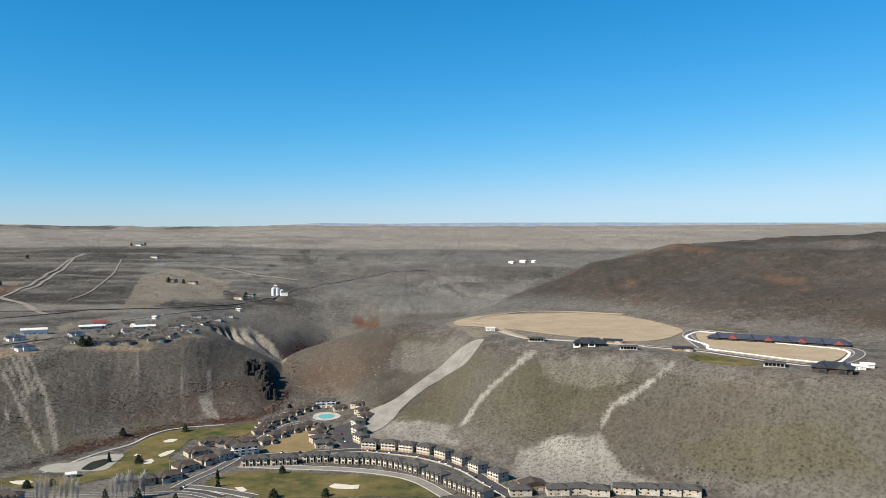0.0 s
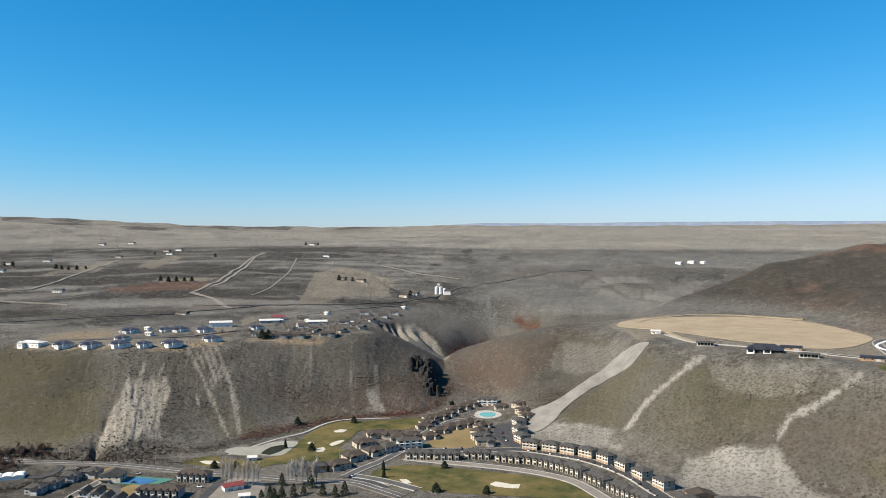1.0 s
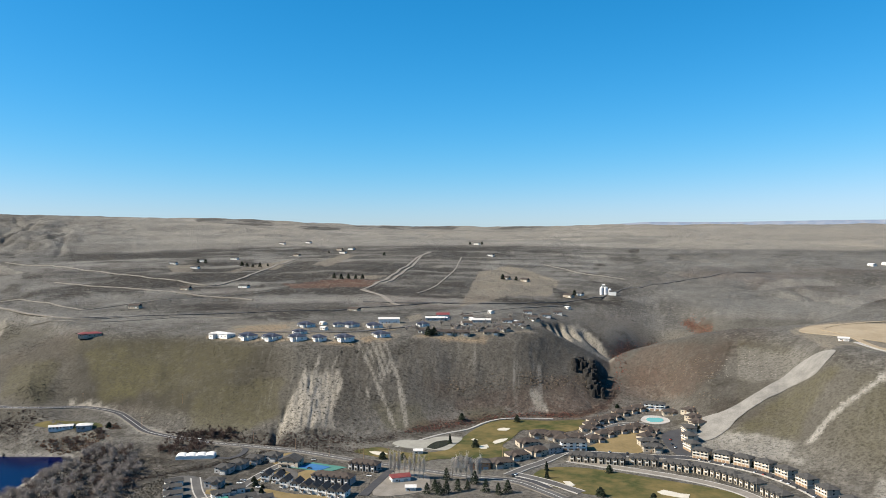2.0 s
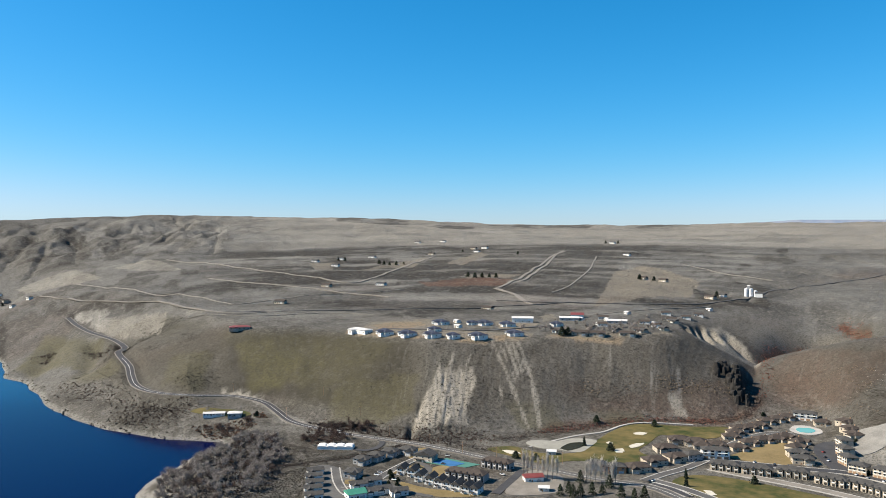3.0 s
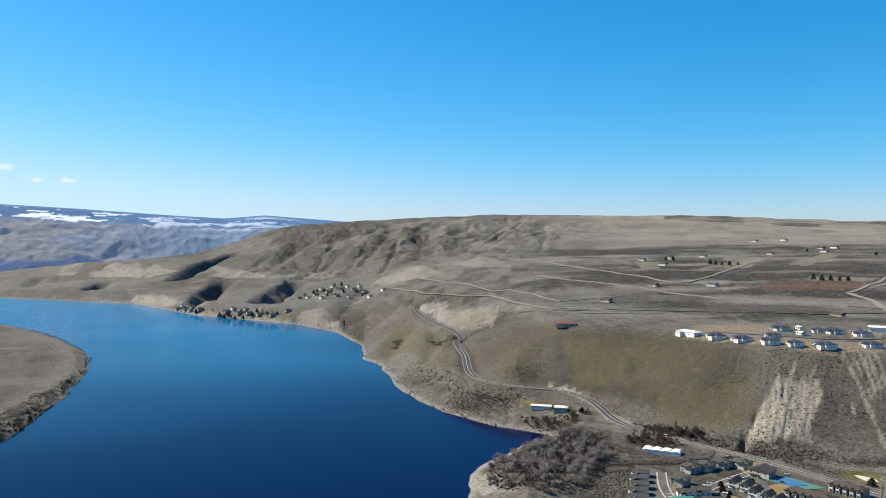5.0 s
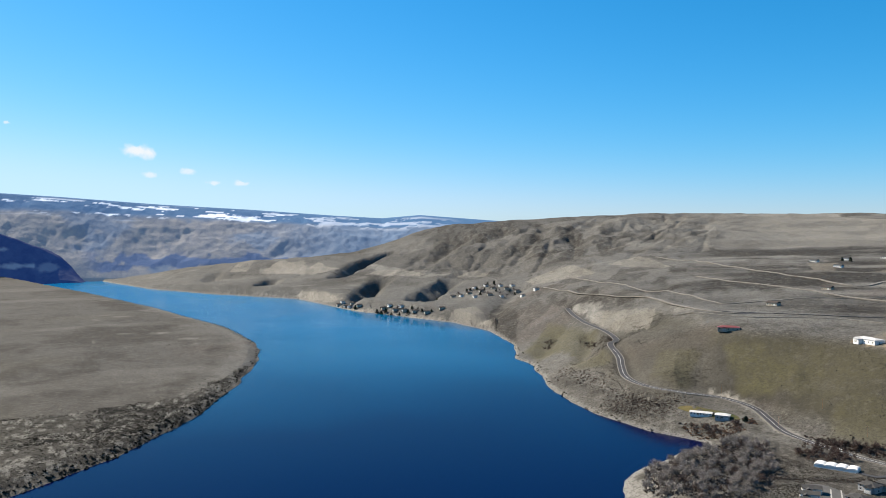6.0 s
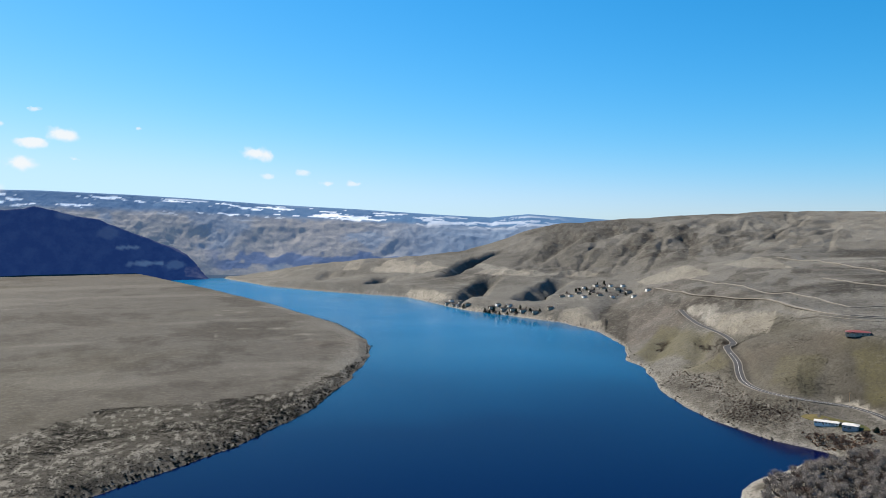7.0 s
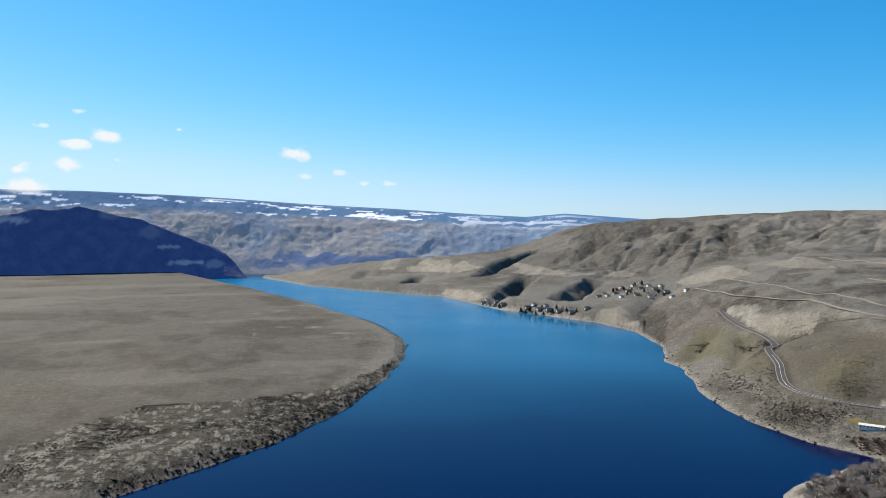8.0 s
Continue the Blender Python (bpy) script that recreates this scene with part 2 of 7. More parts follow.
FAR_TOP = [(-34, 4900, 322), (-22, 4900, 330), (-12, 4900, 336), (-3, 4900, 337), (4, 4900, 330), (9, 4900, 334), (15, 4900, 300), (29, 4900, 300), (33, 4900, 333),
           (37, 4900, 300), (60, 4900, 300), (64.4, 4900, 325), (69.5, 4900, 358), (72.3, 4900, 338), (75.6, 4900, 353), (81.8, 4900, 388),
           (87.9, 4900, 414), (93.7, 4900, 447), (97.5, 4900, 463), (102.8, 4900, 477), (112, 4900, 476)]
# Shorelines in plan.
SHORE_TOWN = [(-560, -700), (-540, 380), (-592, 424), (-624, 444), (-649, 481), (-663, 521), (-684, 560), (-690, 602), (-711, 612),
              (-775, 583), (-879, 574), (-1011, 597), (-1125, 636), (-1236, 680), (-1326, 694), (-1493, 771), (-1716, 825),
              (-1933, 817), (-2153, 737), (-2342, 655), (-2502, 642), (-2868, 584), (-3217, 324), (-3621, 108), (-4263, -79),
              (-4640, -200), (-4560, -460), (-5200, -900), (-5200, 5200), (5200, 5200), (5200, -5200), (-560, -5200)]
SHORE_FLAT = [(-560, -420), (-738, -147), (-817, -77), (-896, -11), (-985, 43), (-1073, 92), (-1196, 142), (-1339, 188), (-1503, 235),
              (-1731, 265), (-2053, 236), (-2570, 113), (-3079, -36), (-3694, -244), (-4300, -440), (-5200, -900), (-5200, -5200), (-700, -5200)]


# The valley floor stays level until shortly before the slopes.
LAND_FLAT = [(a, r - 90, 14 if a < 46 else 12 + (z - 12) * (r - 90) / r) for a, r, z in LAND_FOOT]
BENCH_FLAT = [(a, r - 60, 14) for a, r, z in BENCH_FOOT]


def hash2(ix, iy, seed):
    h = (ix.astype(np.int64) * 374761393 + iy.astype(np.int64) * 668265263 + seed * 1442695041) & 0x7FFFFFFF
    h = ((h ^ (h >> 13)) * 1274126177) & 0x7FFFFFFF
    return ((h ^ (h >> 16)) & 0xFFFF) / 65535.0


def value_noise(x, y, seed=0):
    ix, iy = np.floor(x), np.floor(y)
    fx, fy = x - ix, y - iy
    fx, fy = fx * fx * (3 - 2 * fx), fy * fy * (3 - 2 * fy)
    a, b = hash2(ix, iy, seed), hash2(ix + 1, iy, seed)
    c, d = hash2(ix, iy + 1, seed), hash2(ix + 1, iy + 1, seed)
    return (a + (b - a) * fx) * (1 - fy) + (c + (d - c) * fx) * fy


def fractal(x, y, size, octaves=4, seed=0, ridged=False):
    """Noise of about -1 to 1 with forms of the given size in metres."""
    total, amp, norm = 0, 1.0, 0
    for k in range(octaves):
        n = value_noise(x / size + 17.3 * k, y / size - 9.1 * k, seed + k) * 2 - 1
        total = total + amp * ((1 - 2 * np.abs(n)) if ridged else n)
        norm, amp, size = norm + amp, amp * 0.5, size * 0.47
    return total / norm * 1.4


def smooth(x, lo, hi):
    t = np.clip((x - lo) / (hi - lo), 0, 1)
    return t * t * (3 - 2 * t)


def line_at(line, az):
    a, r, z = np.array(line, float).T
    return np.interp(az, a, r), np.interp(az, a, z)


def profile(az, r, lines, first, last):
    """Height along each bearing, from one line of the land to the next."""
    r0, z0 = np.zeros_like(az) + 1.0, np.zeros_like(az) + first
    h = z0 + 0 * r
    for line in lines:
        r1, z1 = line_at(line, az)
        r1 = np.maximum(r1, r0 + 4)
        t = np.clip((r - r0) / (r1 - r0), 0, 1)
        h = np.where(r >= r0, z0 + (z1 - z0) * t, h)
        r0, z0 = r1, z1
    return np.where(r > r0, z0 + (last - z0) * smooth(r, r0, r0 + 600), h)


def inland(x, y, outline):
    """Distance from a shoreline, above 0 on land."""
    best, inside = np.full(x.shape, 1e12), np.zeros(x.shape, bool)
    for (x0, y0), (x1, y1) in zip(outline, outline[1:] + outline[:1]):
        dx, dy = x1 - x0, y1 - y0
        t = np.clip(((x - x0) * dx + (y - y0) * dy) / (dx * dx + dy * dy), 0, 1)
        best = np.minimum(best, (x - x0 - t * dx) ** 2 + (y - y0 - t * dy) ** 2)
        cross = (y0 > y) != (y1 > y)
        if y0 != y1:
            inside ^= cross & (x < x0 + (y - y0) * dx / dy)
    return np.where(inside, 1, -1) * np.sqrt(best)


def soften(z, n_az, n_r):
    for _ in range(n_az):
        z[1:-1] = (z[:-2] + 2 * z[1:-1] + z[2:]) / 4
    for _ in range(n_r):
        z[:, 1:-1] = (z[:, :-2] + 2 * z[:, 1:-1] + z[:, 2:]) / 4
    return z


AZ = np.concatenate([np.arange(-34, 112.01, 0.09), np.arange(114, 326, 2.0)])
steps = [20.0]
while steps[-1] < 4960:
    d = steps[-1]
    steps.append(d + max(min(d * d / EYE * 0.0021, 18), 0.9 if d > 400 else 20))
RR = np.array(steps)
G_AZ, G_R = np.meshgrid(AZ, RR, indexing="ij")
G_X, G_Y = -np.sin(np.radians(G_AZ)) * G_R, np.cos(np.radians(G_AZ)) * G_R
near = np.clip(np.where(G_AZ > 219, G_AZ - 360, G_AZ), -34, 112)
town_in = inland(G_X, G_Y, SHORE_TOWN) + fractal(G_X, G_Y, 60, 3, 5) * 5
flat_in = inland(G_X, G_Y, SHORE_FLAT) + fractal(G_X, G_Y, 60, 3, 6) * 5
land = soften(profile(near, G_R, [LAND_FLAT, LAND_FOOT, LAND_RIM, LAND_WALL, LAND_BACK, LAND_UP, LAND_CREST], 12, 290 - 280 * smooth(near, 58, 69)), 4, 7)
rounded_land = soften(land.copy(), 120, 0)
sheer = smooth(near, 11.2, 11.8) * (1 - smooth(near, 12.8, 13.4)) * (G_R < 1180)   # the cliff keeps its edge
land = land * sheer + rounded_land * (1 - sheer)
bench = soften(profile(near, G_R, [BENCH_FLAT, BENCH_FOOT, BENCH_RIM, BENCH_BACK, BENCH_HILL, BENCH_END], 12, 0), 88, 6)
slope_up = smooth(land, 16, 60)
rough = 0.25 + 2.6 * slope_up * (1 - 0.6 * smooth(G_R, 1050, 1250) * (1 - smooth(G_R, 1500, 2600))) + 5 * smooth(G_R, 2300, 3600)
folded = fractal(G_X, G_Y, 420, 6, 21, True)
land += rough * fractal(G_X, G_Y, 150, 5, 11) + 9 * smooth(G_R, 2500, 3400) * (1 - smooth(G_R, 3700, 4150)) * smooth(near, 42, 54) * (1 - smooth(near, 70, 76)) * folded
land += 3.5 * smooth(G_R, 1250, 1500) * (1 - smooth(G_R, 2300, 2900)) * fractal(G_X, G_Y, 240, 5, 23, True) * (1 - smooth(near, 56, 68))
valleys = fractal(near * 42 + G_R * 0.16, G_R * 0.42, 150, 5, 27, True)
land += 13 * valleys * smooth(G_R, 2700, 3300) * (1 - smooth(G_R, 3900, 4250)) * smooth(near, 44, 54) * (1 - smooth(near, 68, 72))
hills = smooth(G_R, 2450, 3100) * (1 - smooth(G_R, 4000, 4280)) * smooth(near, 43, 52) * (1 - smooth(near, 69, 73))
bend_x, bend_y = G_X + 60 * fractal(G_X, G_Y, 260, 3, 24), G_Y + 60 * fractal(G_X, G_Y, 260, 3, 25)
eroded = fractal(bend_x, bend_y, 210, 5, 26, True)
land += hills * (7 * eroded + 4 * fractal(bend_x, bend_y, 60, 4, 28, True))
land += 2.2 * smooth(G_R, 1350, 1700) * (1 - smooth(G_R, 2600, 2900)) * (1 - smooth(near, 58, 66)) * fractal(bend_x, bend_y, 90, 4, 29, True)
gully = fractal(near * 16 + G_R * 0.03, G_R * 0.3, 26, 5, 31)
bench += gully * 1.8 * smooth(bench, 20, 50) * (1 - smooth(bench, 95, 108)) + fractal(G_X, G_Y, 200, 5, 41, True) * 9 * smooth(bench, 118, 150)
land += gully * 1.8 * smooth(land, 20, 50) * (1 - smooth(land, 85, 98)) * smooth(near, 12, 15)
land = np.maximum(land, bench)
land = np.maximum(np.minimum(land, town_in * np.where(near > 64, 0.62, 0.42) + 0.8), -6)
rise = 7 + 30 * smooth(G_R, 1500, 4100)
flat = np.minimum(rise + fractal(G_X, G_Y, 400, 5, 51) * 2.5, flat_in * 0.35 + 0.6)
flat = np.maximum(flat, -6)
swale = fractal(near * 14 + G_R * 0.05, G_R * 0.35, 110, 5, 55, True)
flat += np.where(flat_in > 60, 3.0 * swale * smooth(flat_in, 60, 240) * smooth(near, 88, 98), 0)
HEIGHT = np.maximum(land, flat)
HEIGHT = np.where((G_R > 4880) & (HEIGHT < 0), 5, HEIGHT)


def carve(way, width, depth, sharp=False):
    """A ravine with its bed along a line in the plan."""
    px, py = np.array(way, float).T
    lo, hi = (px.min() - 3 * width, py.min() - 3 * width), (px.max() + 3 * width, py.max() + 3 * width)
    sel = (G_X > lo[0]) & (G_X < hi[0]) & (G_Y > lo[1]) & (G_Y < hi[1])
    x, y = G_X[sel] + fractal(G_X[sel], G_Y[sel], 70, 3, 81) * width * 0.14, G_Y[sel] + fractal(G_X[sel], G_Y[sel], 70, 3, 82) * width * 0.14
    best = np.full(x.shape, 1e12)
    for (x0, y0), (x1, y1) in zip(way, way[1:]):
        dx, dy = x1 - x0, y1 - y0
        t = np.clip(((x - x0) * dx + (y - y0) * dy) / (dx * dx + dy * dy), 0, 1)
        best = np.minimum(best, (x - x0 - t * dx) ** 2 + (y - y0 - t * dy) ** 2)
    cut = depth * (smooth(width - np.sqrt(best), 0, width * 1.6) * 1.46 if sharp else np.exp(-best / width ** 2))
    HEIGHT[sel] = np.maximum(HEIGHT[sel] - cut, np.minimum(HEIGHT[sel], 2))


def at_bearing(*pairs):
    return [(-math.sin(radians_(a)) * r, math.cos(radians_(a)) * r) for a, r in pairs]


def radians_(a):
    return a * math.pi / 180


for way, width, depth in ((at_bearing((80.6, 3180), (80.2, 3420)), 34, 26),
                          (at_bearing((84.5, 3560), (84.0, 3760)), 34, 22), (at_bearing((64.2, 2050), (63.4, 2300), (62.4, 2500)), 40, 22),
                          (at_bearing((57.5, 1330), (57.2, 1480), (56.4, 1600)), 22, 12), (at_bearing((60.5, 1480), (59.6, 1620)), 24, 12),
                          (at_bearing((57.0, 4000), (57.5, 3700), (58.4, 3250)), 60, 18), (at_bearing((52.6, 3950), (53.2, 3650), (54.2, 3350)), 50, 14),
                          (at_bearing((60.4, 4000), (61.0, 3650), (62.0, 3350)), 60, 17), (at_bearing((63.6, 3950), (64.6, 3550)), 60, 16),
                          (at_bearing((66.4, 3900), (67.6, 3600)), 55, 14), (at_bearing((49.0, 3950), (50.0, 3450)), 50, 12),
                          (at_bearing((35.75, 858), (35.6, 884)), 4, 8), (at_bearing((35.1, 892), (34.95, 915)), 2.5, 3), ([(-352, 1256), (-322, 1187)], 5, 11), ([(-346, 1276), (-311, 1195)], 6, 13), ([(-331, 1278), (-308, 1240)], 5, 11),
                          ([(-308, 1288), (-266, 1242)], 7, 12), ([(-360, 1237), (-339, 1195)], 5, 9), ([(-171, 1543), (-128, 1428), (-197, 1447), (-250, 1253)], 26, 9), ([(-747, 1172), (-680, 1190)], 9, 7),
                          ([(-61, 1880), (9, 1960), (102, 1990), (240, 2080), (420, 2260)], 34, 14), (at_bearing((107.6, 1930), (105.9, 2005), (103.6, 2150), (101.8, 2545), (102.2, 3080)), 45, 4.5)):
    carve(way, width, depth)
# sharp draws: three deep ones over the river, many small ones down the hills and over the far plain
for way, width, depth in ((at_bearing((73.9, 2560), (73.5, 2700), (73.2, 2850), (72.4, 3020)), 66, 56), (at_bearing((69.5, 2460), (69.0, 2560), (68.2, 2720), (67.4, 2880)), 68, 58),
                          (at_bearing((75.2, 3280), (74.6, 3430), (73.3, 3620), (71.8, 3830)), 70, 64), (at_bearing((80.8, 3200), (80.3, 3420)), 38, 30)):
    carve(way, width, depth, True)
draws = random.Random(8)
for k in range(30):
    a, r = 47 + 22.5 * draws.random(), draws.uniform(3300, 4150)
    w, d = draws.uniform(22, 60), draws.uniform(4, 10)
    way, lean = [(a, r)], draws.uniform(-0.3, 0.9)
    for _ in range(draws.randint(3, 6)):
        a, r = a + lean + draws.uniform(-0.22, 0.22), r - draws.uniform(90, 180)
        way.append((a, r))
    carve(at_bearing(*way), w, d, True)
    b0 = way[1]
    carve(at_bearing((b0[0] + draws.choice((-0.7, 0.7)), b0[1] + 150), b0), w * 0.6, d * 0.6, True)
for k in range(40):
    a, r = draws.uniform(-14, 24), draws.uniform(1750, 3700)
    way = [(a, r)]
    for _ in range(draws.randint(3, 6)):
        a, r = a - draws.uniform(0.4, 1.5), r + draws.uniform(-70, 20)
        way.append((a, r))
    carve(at_bearing(*way), draws.uniform(14, 36), draws.uniform(2.5, 7), True)
chalk = np.exp(-((near - 33.0) / 1.7) ** 2) * smooth(HEIGHT, 16, 26) * (1 - smooth(HEIGHT, 62, 80)) * (G_R < 1100)
HEIGHT += chalk * 1.5 * fractal(near * 17 + G_R * 0.12, G_R * 0.3, 5, 3, 36, True)


def ground_at(x, y):
    """Height of the ground at a place in the plan."""
    az = math.degrees(math.atan2(-x, y))
    r = math.hypot(x, y)
    i = min(max(np.searchsorted(AZ, az) - 1, 0), len(AZ) - 2)
    j = min(max(np.searchsorted(RR, r) - 1, 0), len(RR) - 2)
    u, v = (az - AZ[i]) / (AZ[i + 1] - AZ[i]), (r - RR[j]) / (RR[j + 1] - RR[j])
    h = HEIGHT
    return (h[i, j] * (1 - u) + h[i + 1, j] * u) * (1 - v) + (h[i, j + 1] * (1 - u) + h[i + 1, j + 1] * u) * v


HIGHWAY = [(-559, 674), (-587, 672), (-617, 671), (-656, 674), (-692, 688), (-724, 699), (-751, 699), (-786, 691), (-823, 655), (-880, 649),
           (-933, 661), (-977, 684), (-1019, 710), (-1075, 737)]
CLIMB = [(-1075, 737), (-1121, 762), (-1131, 781), (-1218, 819), (-1354, 860), (-1491, 915), (-1558, 942)]


def level_way(way, half, slope):
    """Cuts a level shelf for a road into the hillside."""
    px, py = np.array(way, float).T
    pad = half + slope
    sel = (G_X > px.min() - pad) & (G_X < px.max() + pad) & (G_Y > py.min() - pad) & (G_Y < py.max() + pad)
    x, y = G_X[sel], G_Y[sel]
    zs = [ground_at(*q) for q in way]
    best, z = np.full(x.shape, 1e12), np.zeros(x.shape)
    for (x0, y0), (x1, y1), z0, z1 in zip(way, way[1:], zs, zs[1:]):
        dx, dy = x1 - x0, y1 - y0
        t = np.clip(((x - x0) * dx + (y - y0) * dy) / (dx * dx + dy * dy), 0, 1)
        d = (x - x0 - t * dx) ** 2 + (y - y0 - t * dy) ** 2
        z = np.where(d < best, z0 + (z1 - z0) * t, z)
        best = np.minimum(best, d)
    f = 1 - smooth(np.sqrt(best), half, half + slope)
    HEIGHT[sel] = HEIGHT[sel] * (1 - f) + z * f


level_way(HIGHWAY, 11, 14)
level_way(CLIMB, 9, 14)


def sheet(name, x, y, z, mat, wrap=True):
    """A grid of points as one smooth mesh."""
    n, m = x.shape
    me = bpy.data.meshes.new(name)
    verts = np.stack([x, y, z], -1).reshape(-1, 3)
    i, j = np.meshgrid(np.arange(n if wrap else n - 1), np.arange(m - 1), indexing="ij")
    k = (i + 1) % n
    quads = np.stack([i * m + j, k * m + j, k * m + j + 1, i * m + j + 1], -1).reshape(-1, 4)[:, ::-1]
    me.vertices.add(len(verts))
    me.vertices.foreach_set("co", verts.astype(np.float32).ravel())
    me.loops.add(quads.size)
    me.loops.foreach_set("vertex_index", quads.astype(np.int32).ravel())
    me.polygons.add(len(quads))
    me.polygons.foreach_set("loop_start", np.arange(0, quads.size, 4, dtype=np.int32))
    me.polygons.foreach_set("use_smooth", np.ones(len(quads), bool))
    me.update(calc_edges=True)
    me.materials.append(mat)
    return new(name, me)



# ---- what covers the ground ----
cover = {key: np.zeros(HEIGHT.shape) for key in ("ash", "tan", "olive", "rust", "dark", "pale", "brush", "even", "chalk", "steep", "straw")}


def spread(key, amount, outline, edge=10, rag=8, streak=0.0):
    """Lays a cover inside an outline in the plan, with a ragged edge."""
    px, py = np.array(outline, float).T
    pad = edge + rag * 2
    sel = (G_X > px.min() - pad) & (G_X < px.max() + pad) & (G_Y > py.min() - pad) & (G_Y < py.max() + pad)
    x, y = G_X[sel], G_Y[sel]
    d = inland(x, y, outline) + fractal(x, y, rag * 4, 4, len(outline)) * rag
    laid = amount * smooth(d, -edge / 2, edge / 2)
    if streak:
        laid = laid * (1 - streak * smooth(fractal(near[sel] * 30, G_R[sel] * 0.1, 9, 4, 37), -0.3, 0.25))
    cover[key][sel] = np.maximum(cover[key][sel], laid)


def seam(key, amount, way, width):
    """Lays a cover along a broken line in the plan."""
    px, py = np.array(way, float).T
    pad = width * 4
    sel = (G_X > px.min() - pad) & (G_X < px.max() + pad) & (G_Y > py.min() - pad) & (G_Y < py.max() + pad)
    x, y = G_X[sel], G_Y[sel]
    best = np.full(x.shape, 1e12)
    for (x0, y0), (x1, y1) in zip(way, way[1:]):
        dx, dy = x1 - x0, y1 - y0
        t = np.clip(((x - x0) * dx + (y - y0) * dy) / (dx * dx + dy * dy), 0, 1)
        best = np.minimum(best, (x - x0 - t * dx) ** 2 + (y - y0 - t * dy) ** 2)
    ragged = np.sqrt(best) + fractal(x, y, 14, 3, len(way) + int(px[0])) * width * 0.7
    cover[key][sel] = np.maximum(cover[key][sel], amount * (1 - smooth(ragged, width * 0.4, width)))


river_flat = smooth(flat_in, 20, 80) * (near > 70) * (G_R < 4200)
on_slope = smooth(HEIGHT, 20, 40) * (1 - smooth(HEIGHT, 88, 104)) * (G_R < 1500)
cover["olive"] = on_slope * (1 - 0.7 * smooth(near, 8, 12) * (1 - smooth(near, 31, 36))) * (0.12 + 0.4 * smooth(fractal(G_X, G_Y, 170, 4, 91), -0.1, 0.6))
cover["brush"] = 0.2 + 0.5 * on_slope * smooth(fractal(G_X, G_Y, 120, 4, 93), -0.1, 0.5) + 0.4 * smooth(HEIGHT, 118, 150) * (G_R < 2300) * (1 - smooth(near, -5, 1))
far_rim = G_R + 50 * fractal(near * 20, G_R * 0.4, 70, 4, 101)
cover["steep"] = 0.75 * on_slope * (0.45 + 0.55 * smooth(near, 10, 14) * (1 - smooth(near, 35, 38))) + 0.5 * hills
cover["tan"] = 0.75 * smooth(far_rim, 2800, 2890) * (1 - smooth(near, 34, 56)) * smooth(fractal(G_X, G_Y, 900, 4, 95), -0.6, 0.1)
cover["dark"] = 0.8 * smooth(HEIGHT, 116, 140) * (G_R < 2300) * (1 - smooth(near, -5, 1)) + 0.1 * (near > 92) * (G_R > 4200) \
    + 0.35 * smooth(fractal(G_X, G_Y, 260, 5, 97), 0.1, 0.7) * smooth(G_R, 1300, 1800) * (near < 95)
# Hollows of the eroded hills get shade painted in as dark cover.
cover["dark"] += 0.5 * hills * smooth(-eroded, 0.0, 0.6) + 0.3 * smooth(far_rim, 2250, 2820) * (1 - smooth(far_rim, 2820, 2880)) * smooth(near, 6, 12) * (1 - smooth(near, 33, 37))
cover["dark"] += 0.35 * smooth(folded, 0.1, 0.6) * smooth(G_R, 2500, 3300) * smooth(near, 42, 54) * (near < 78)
hill_right = smooth(bench, 118, 145) * (1 - smooth(near, -5, 1)) * (G_R < 2300)
cover["rust"] = 0.25 * hill_right + 0.5 * hill_right * smooth(fractal(G_X, G_Y, 110, 4, 112), 0.25, 0.5) + 0.3 * smooth(HEIGHT, 120, 150) * (G_R < 2300) * (1 - smooth(near, -5, 1)) * smooth(fractal(G_X, G_Y, 150, 4, 96), -0.2, 0.5) + 0.06 * on_slope * smooth(near, 8, 12) * (1 - smooth(near, 30, 34)) + 0.25 * smooth(fractal(G_X, G_Y, 190, 4, 99), 0.2, 0.8) * (G_R < 2300)
cover["pale"] = 0.5 * smooth(far_rim, 2800, 2890) * (1 - smooth(near, 40, 60)) + np.maximum(0.7 * (1 - smooth(town_in, 3, 6)) * (town_in > -20) * (HEIGHT < 6) * (near > 40),
                           0.35 * smooth(fractal(near * 30, G_R, 60, 4, 98), 0.35, 0.8) * smooth(near, 58, 66) * (HEIGHT < 70) * (G_R > 1700) * (near < 92))
cover["olive"] += 0.14 * smooth(flat_in, 30, 200) * (near > 70) * smooth(fractal(G_X, G_Y, 300, 4, 92), 0.0, 0.7)
# Distance haze, painted on the far ground as a greyer tone.
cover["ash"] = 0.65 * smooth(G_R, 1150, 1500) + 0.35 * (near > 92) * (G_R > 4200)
# Dark scrub tone of the flat; the swale term paints shade into its hollows.
cover["dark"] += (0.64 + 0.3 * smooth(fractal(near * 26, G_R * 0.5, 90, 5, 102), 0.0, 0.6) + 0.35 * smooth(-swale, 0.1, 0.6) * smooth(near, 88, 98)) * river_flat
cover["pale"] += 0.14 * smooth(fractal(near * 12 + G_R * 0.1, G_R * 0.8, 120, 5, 107), 0.2, 0.5) * river_flat
cover["even"] = 0.5 * river_flat
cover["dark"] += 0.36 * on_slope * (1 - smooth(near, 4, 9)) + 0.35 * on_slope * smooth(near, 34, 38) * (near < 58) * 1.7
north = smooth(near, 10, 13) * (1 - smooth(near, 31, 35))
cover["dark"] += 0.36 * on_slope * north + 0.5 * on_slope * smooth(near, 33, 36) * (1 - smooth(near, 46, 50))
cover["rust"] += 0.25 * on_slope * north * (1 - smooth(HEIGHT, 40, 62)) * smooth(fractal(G_X, G_Y, 70, 4, 108), -0.2, 0.3)
runs = fractal(near * 44, G_R * 0.2, 26, 4, 103)
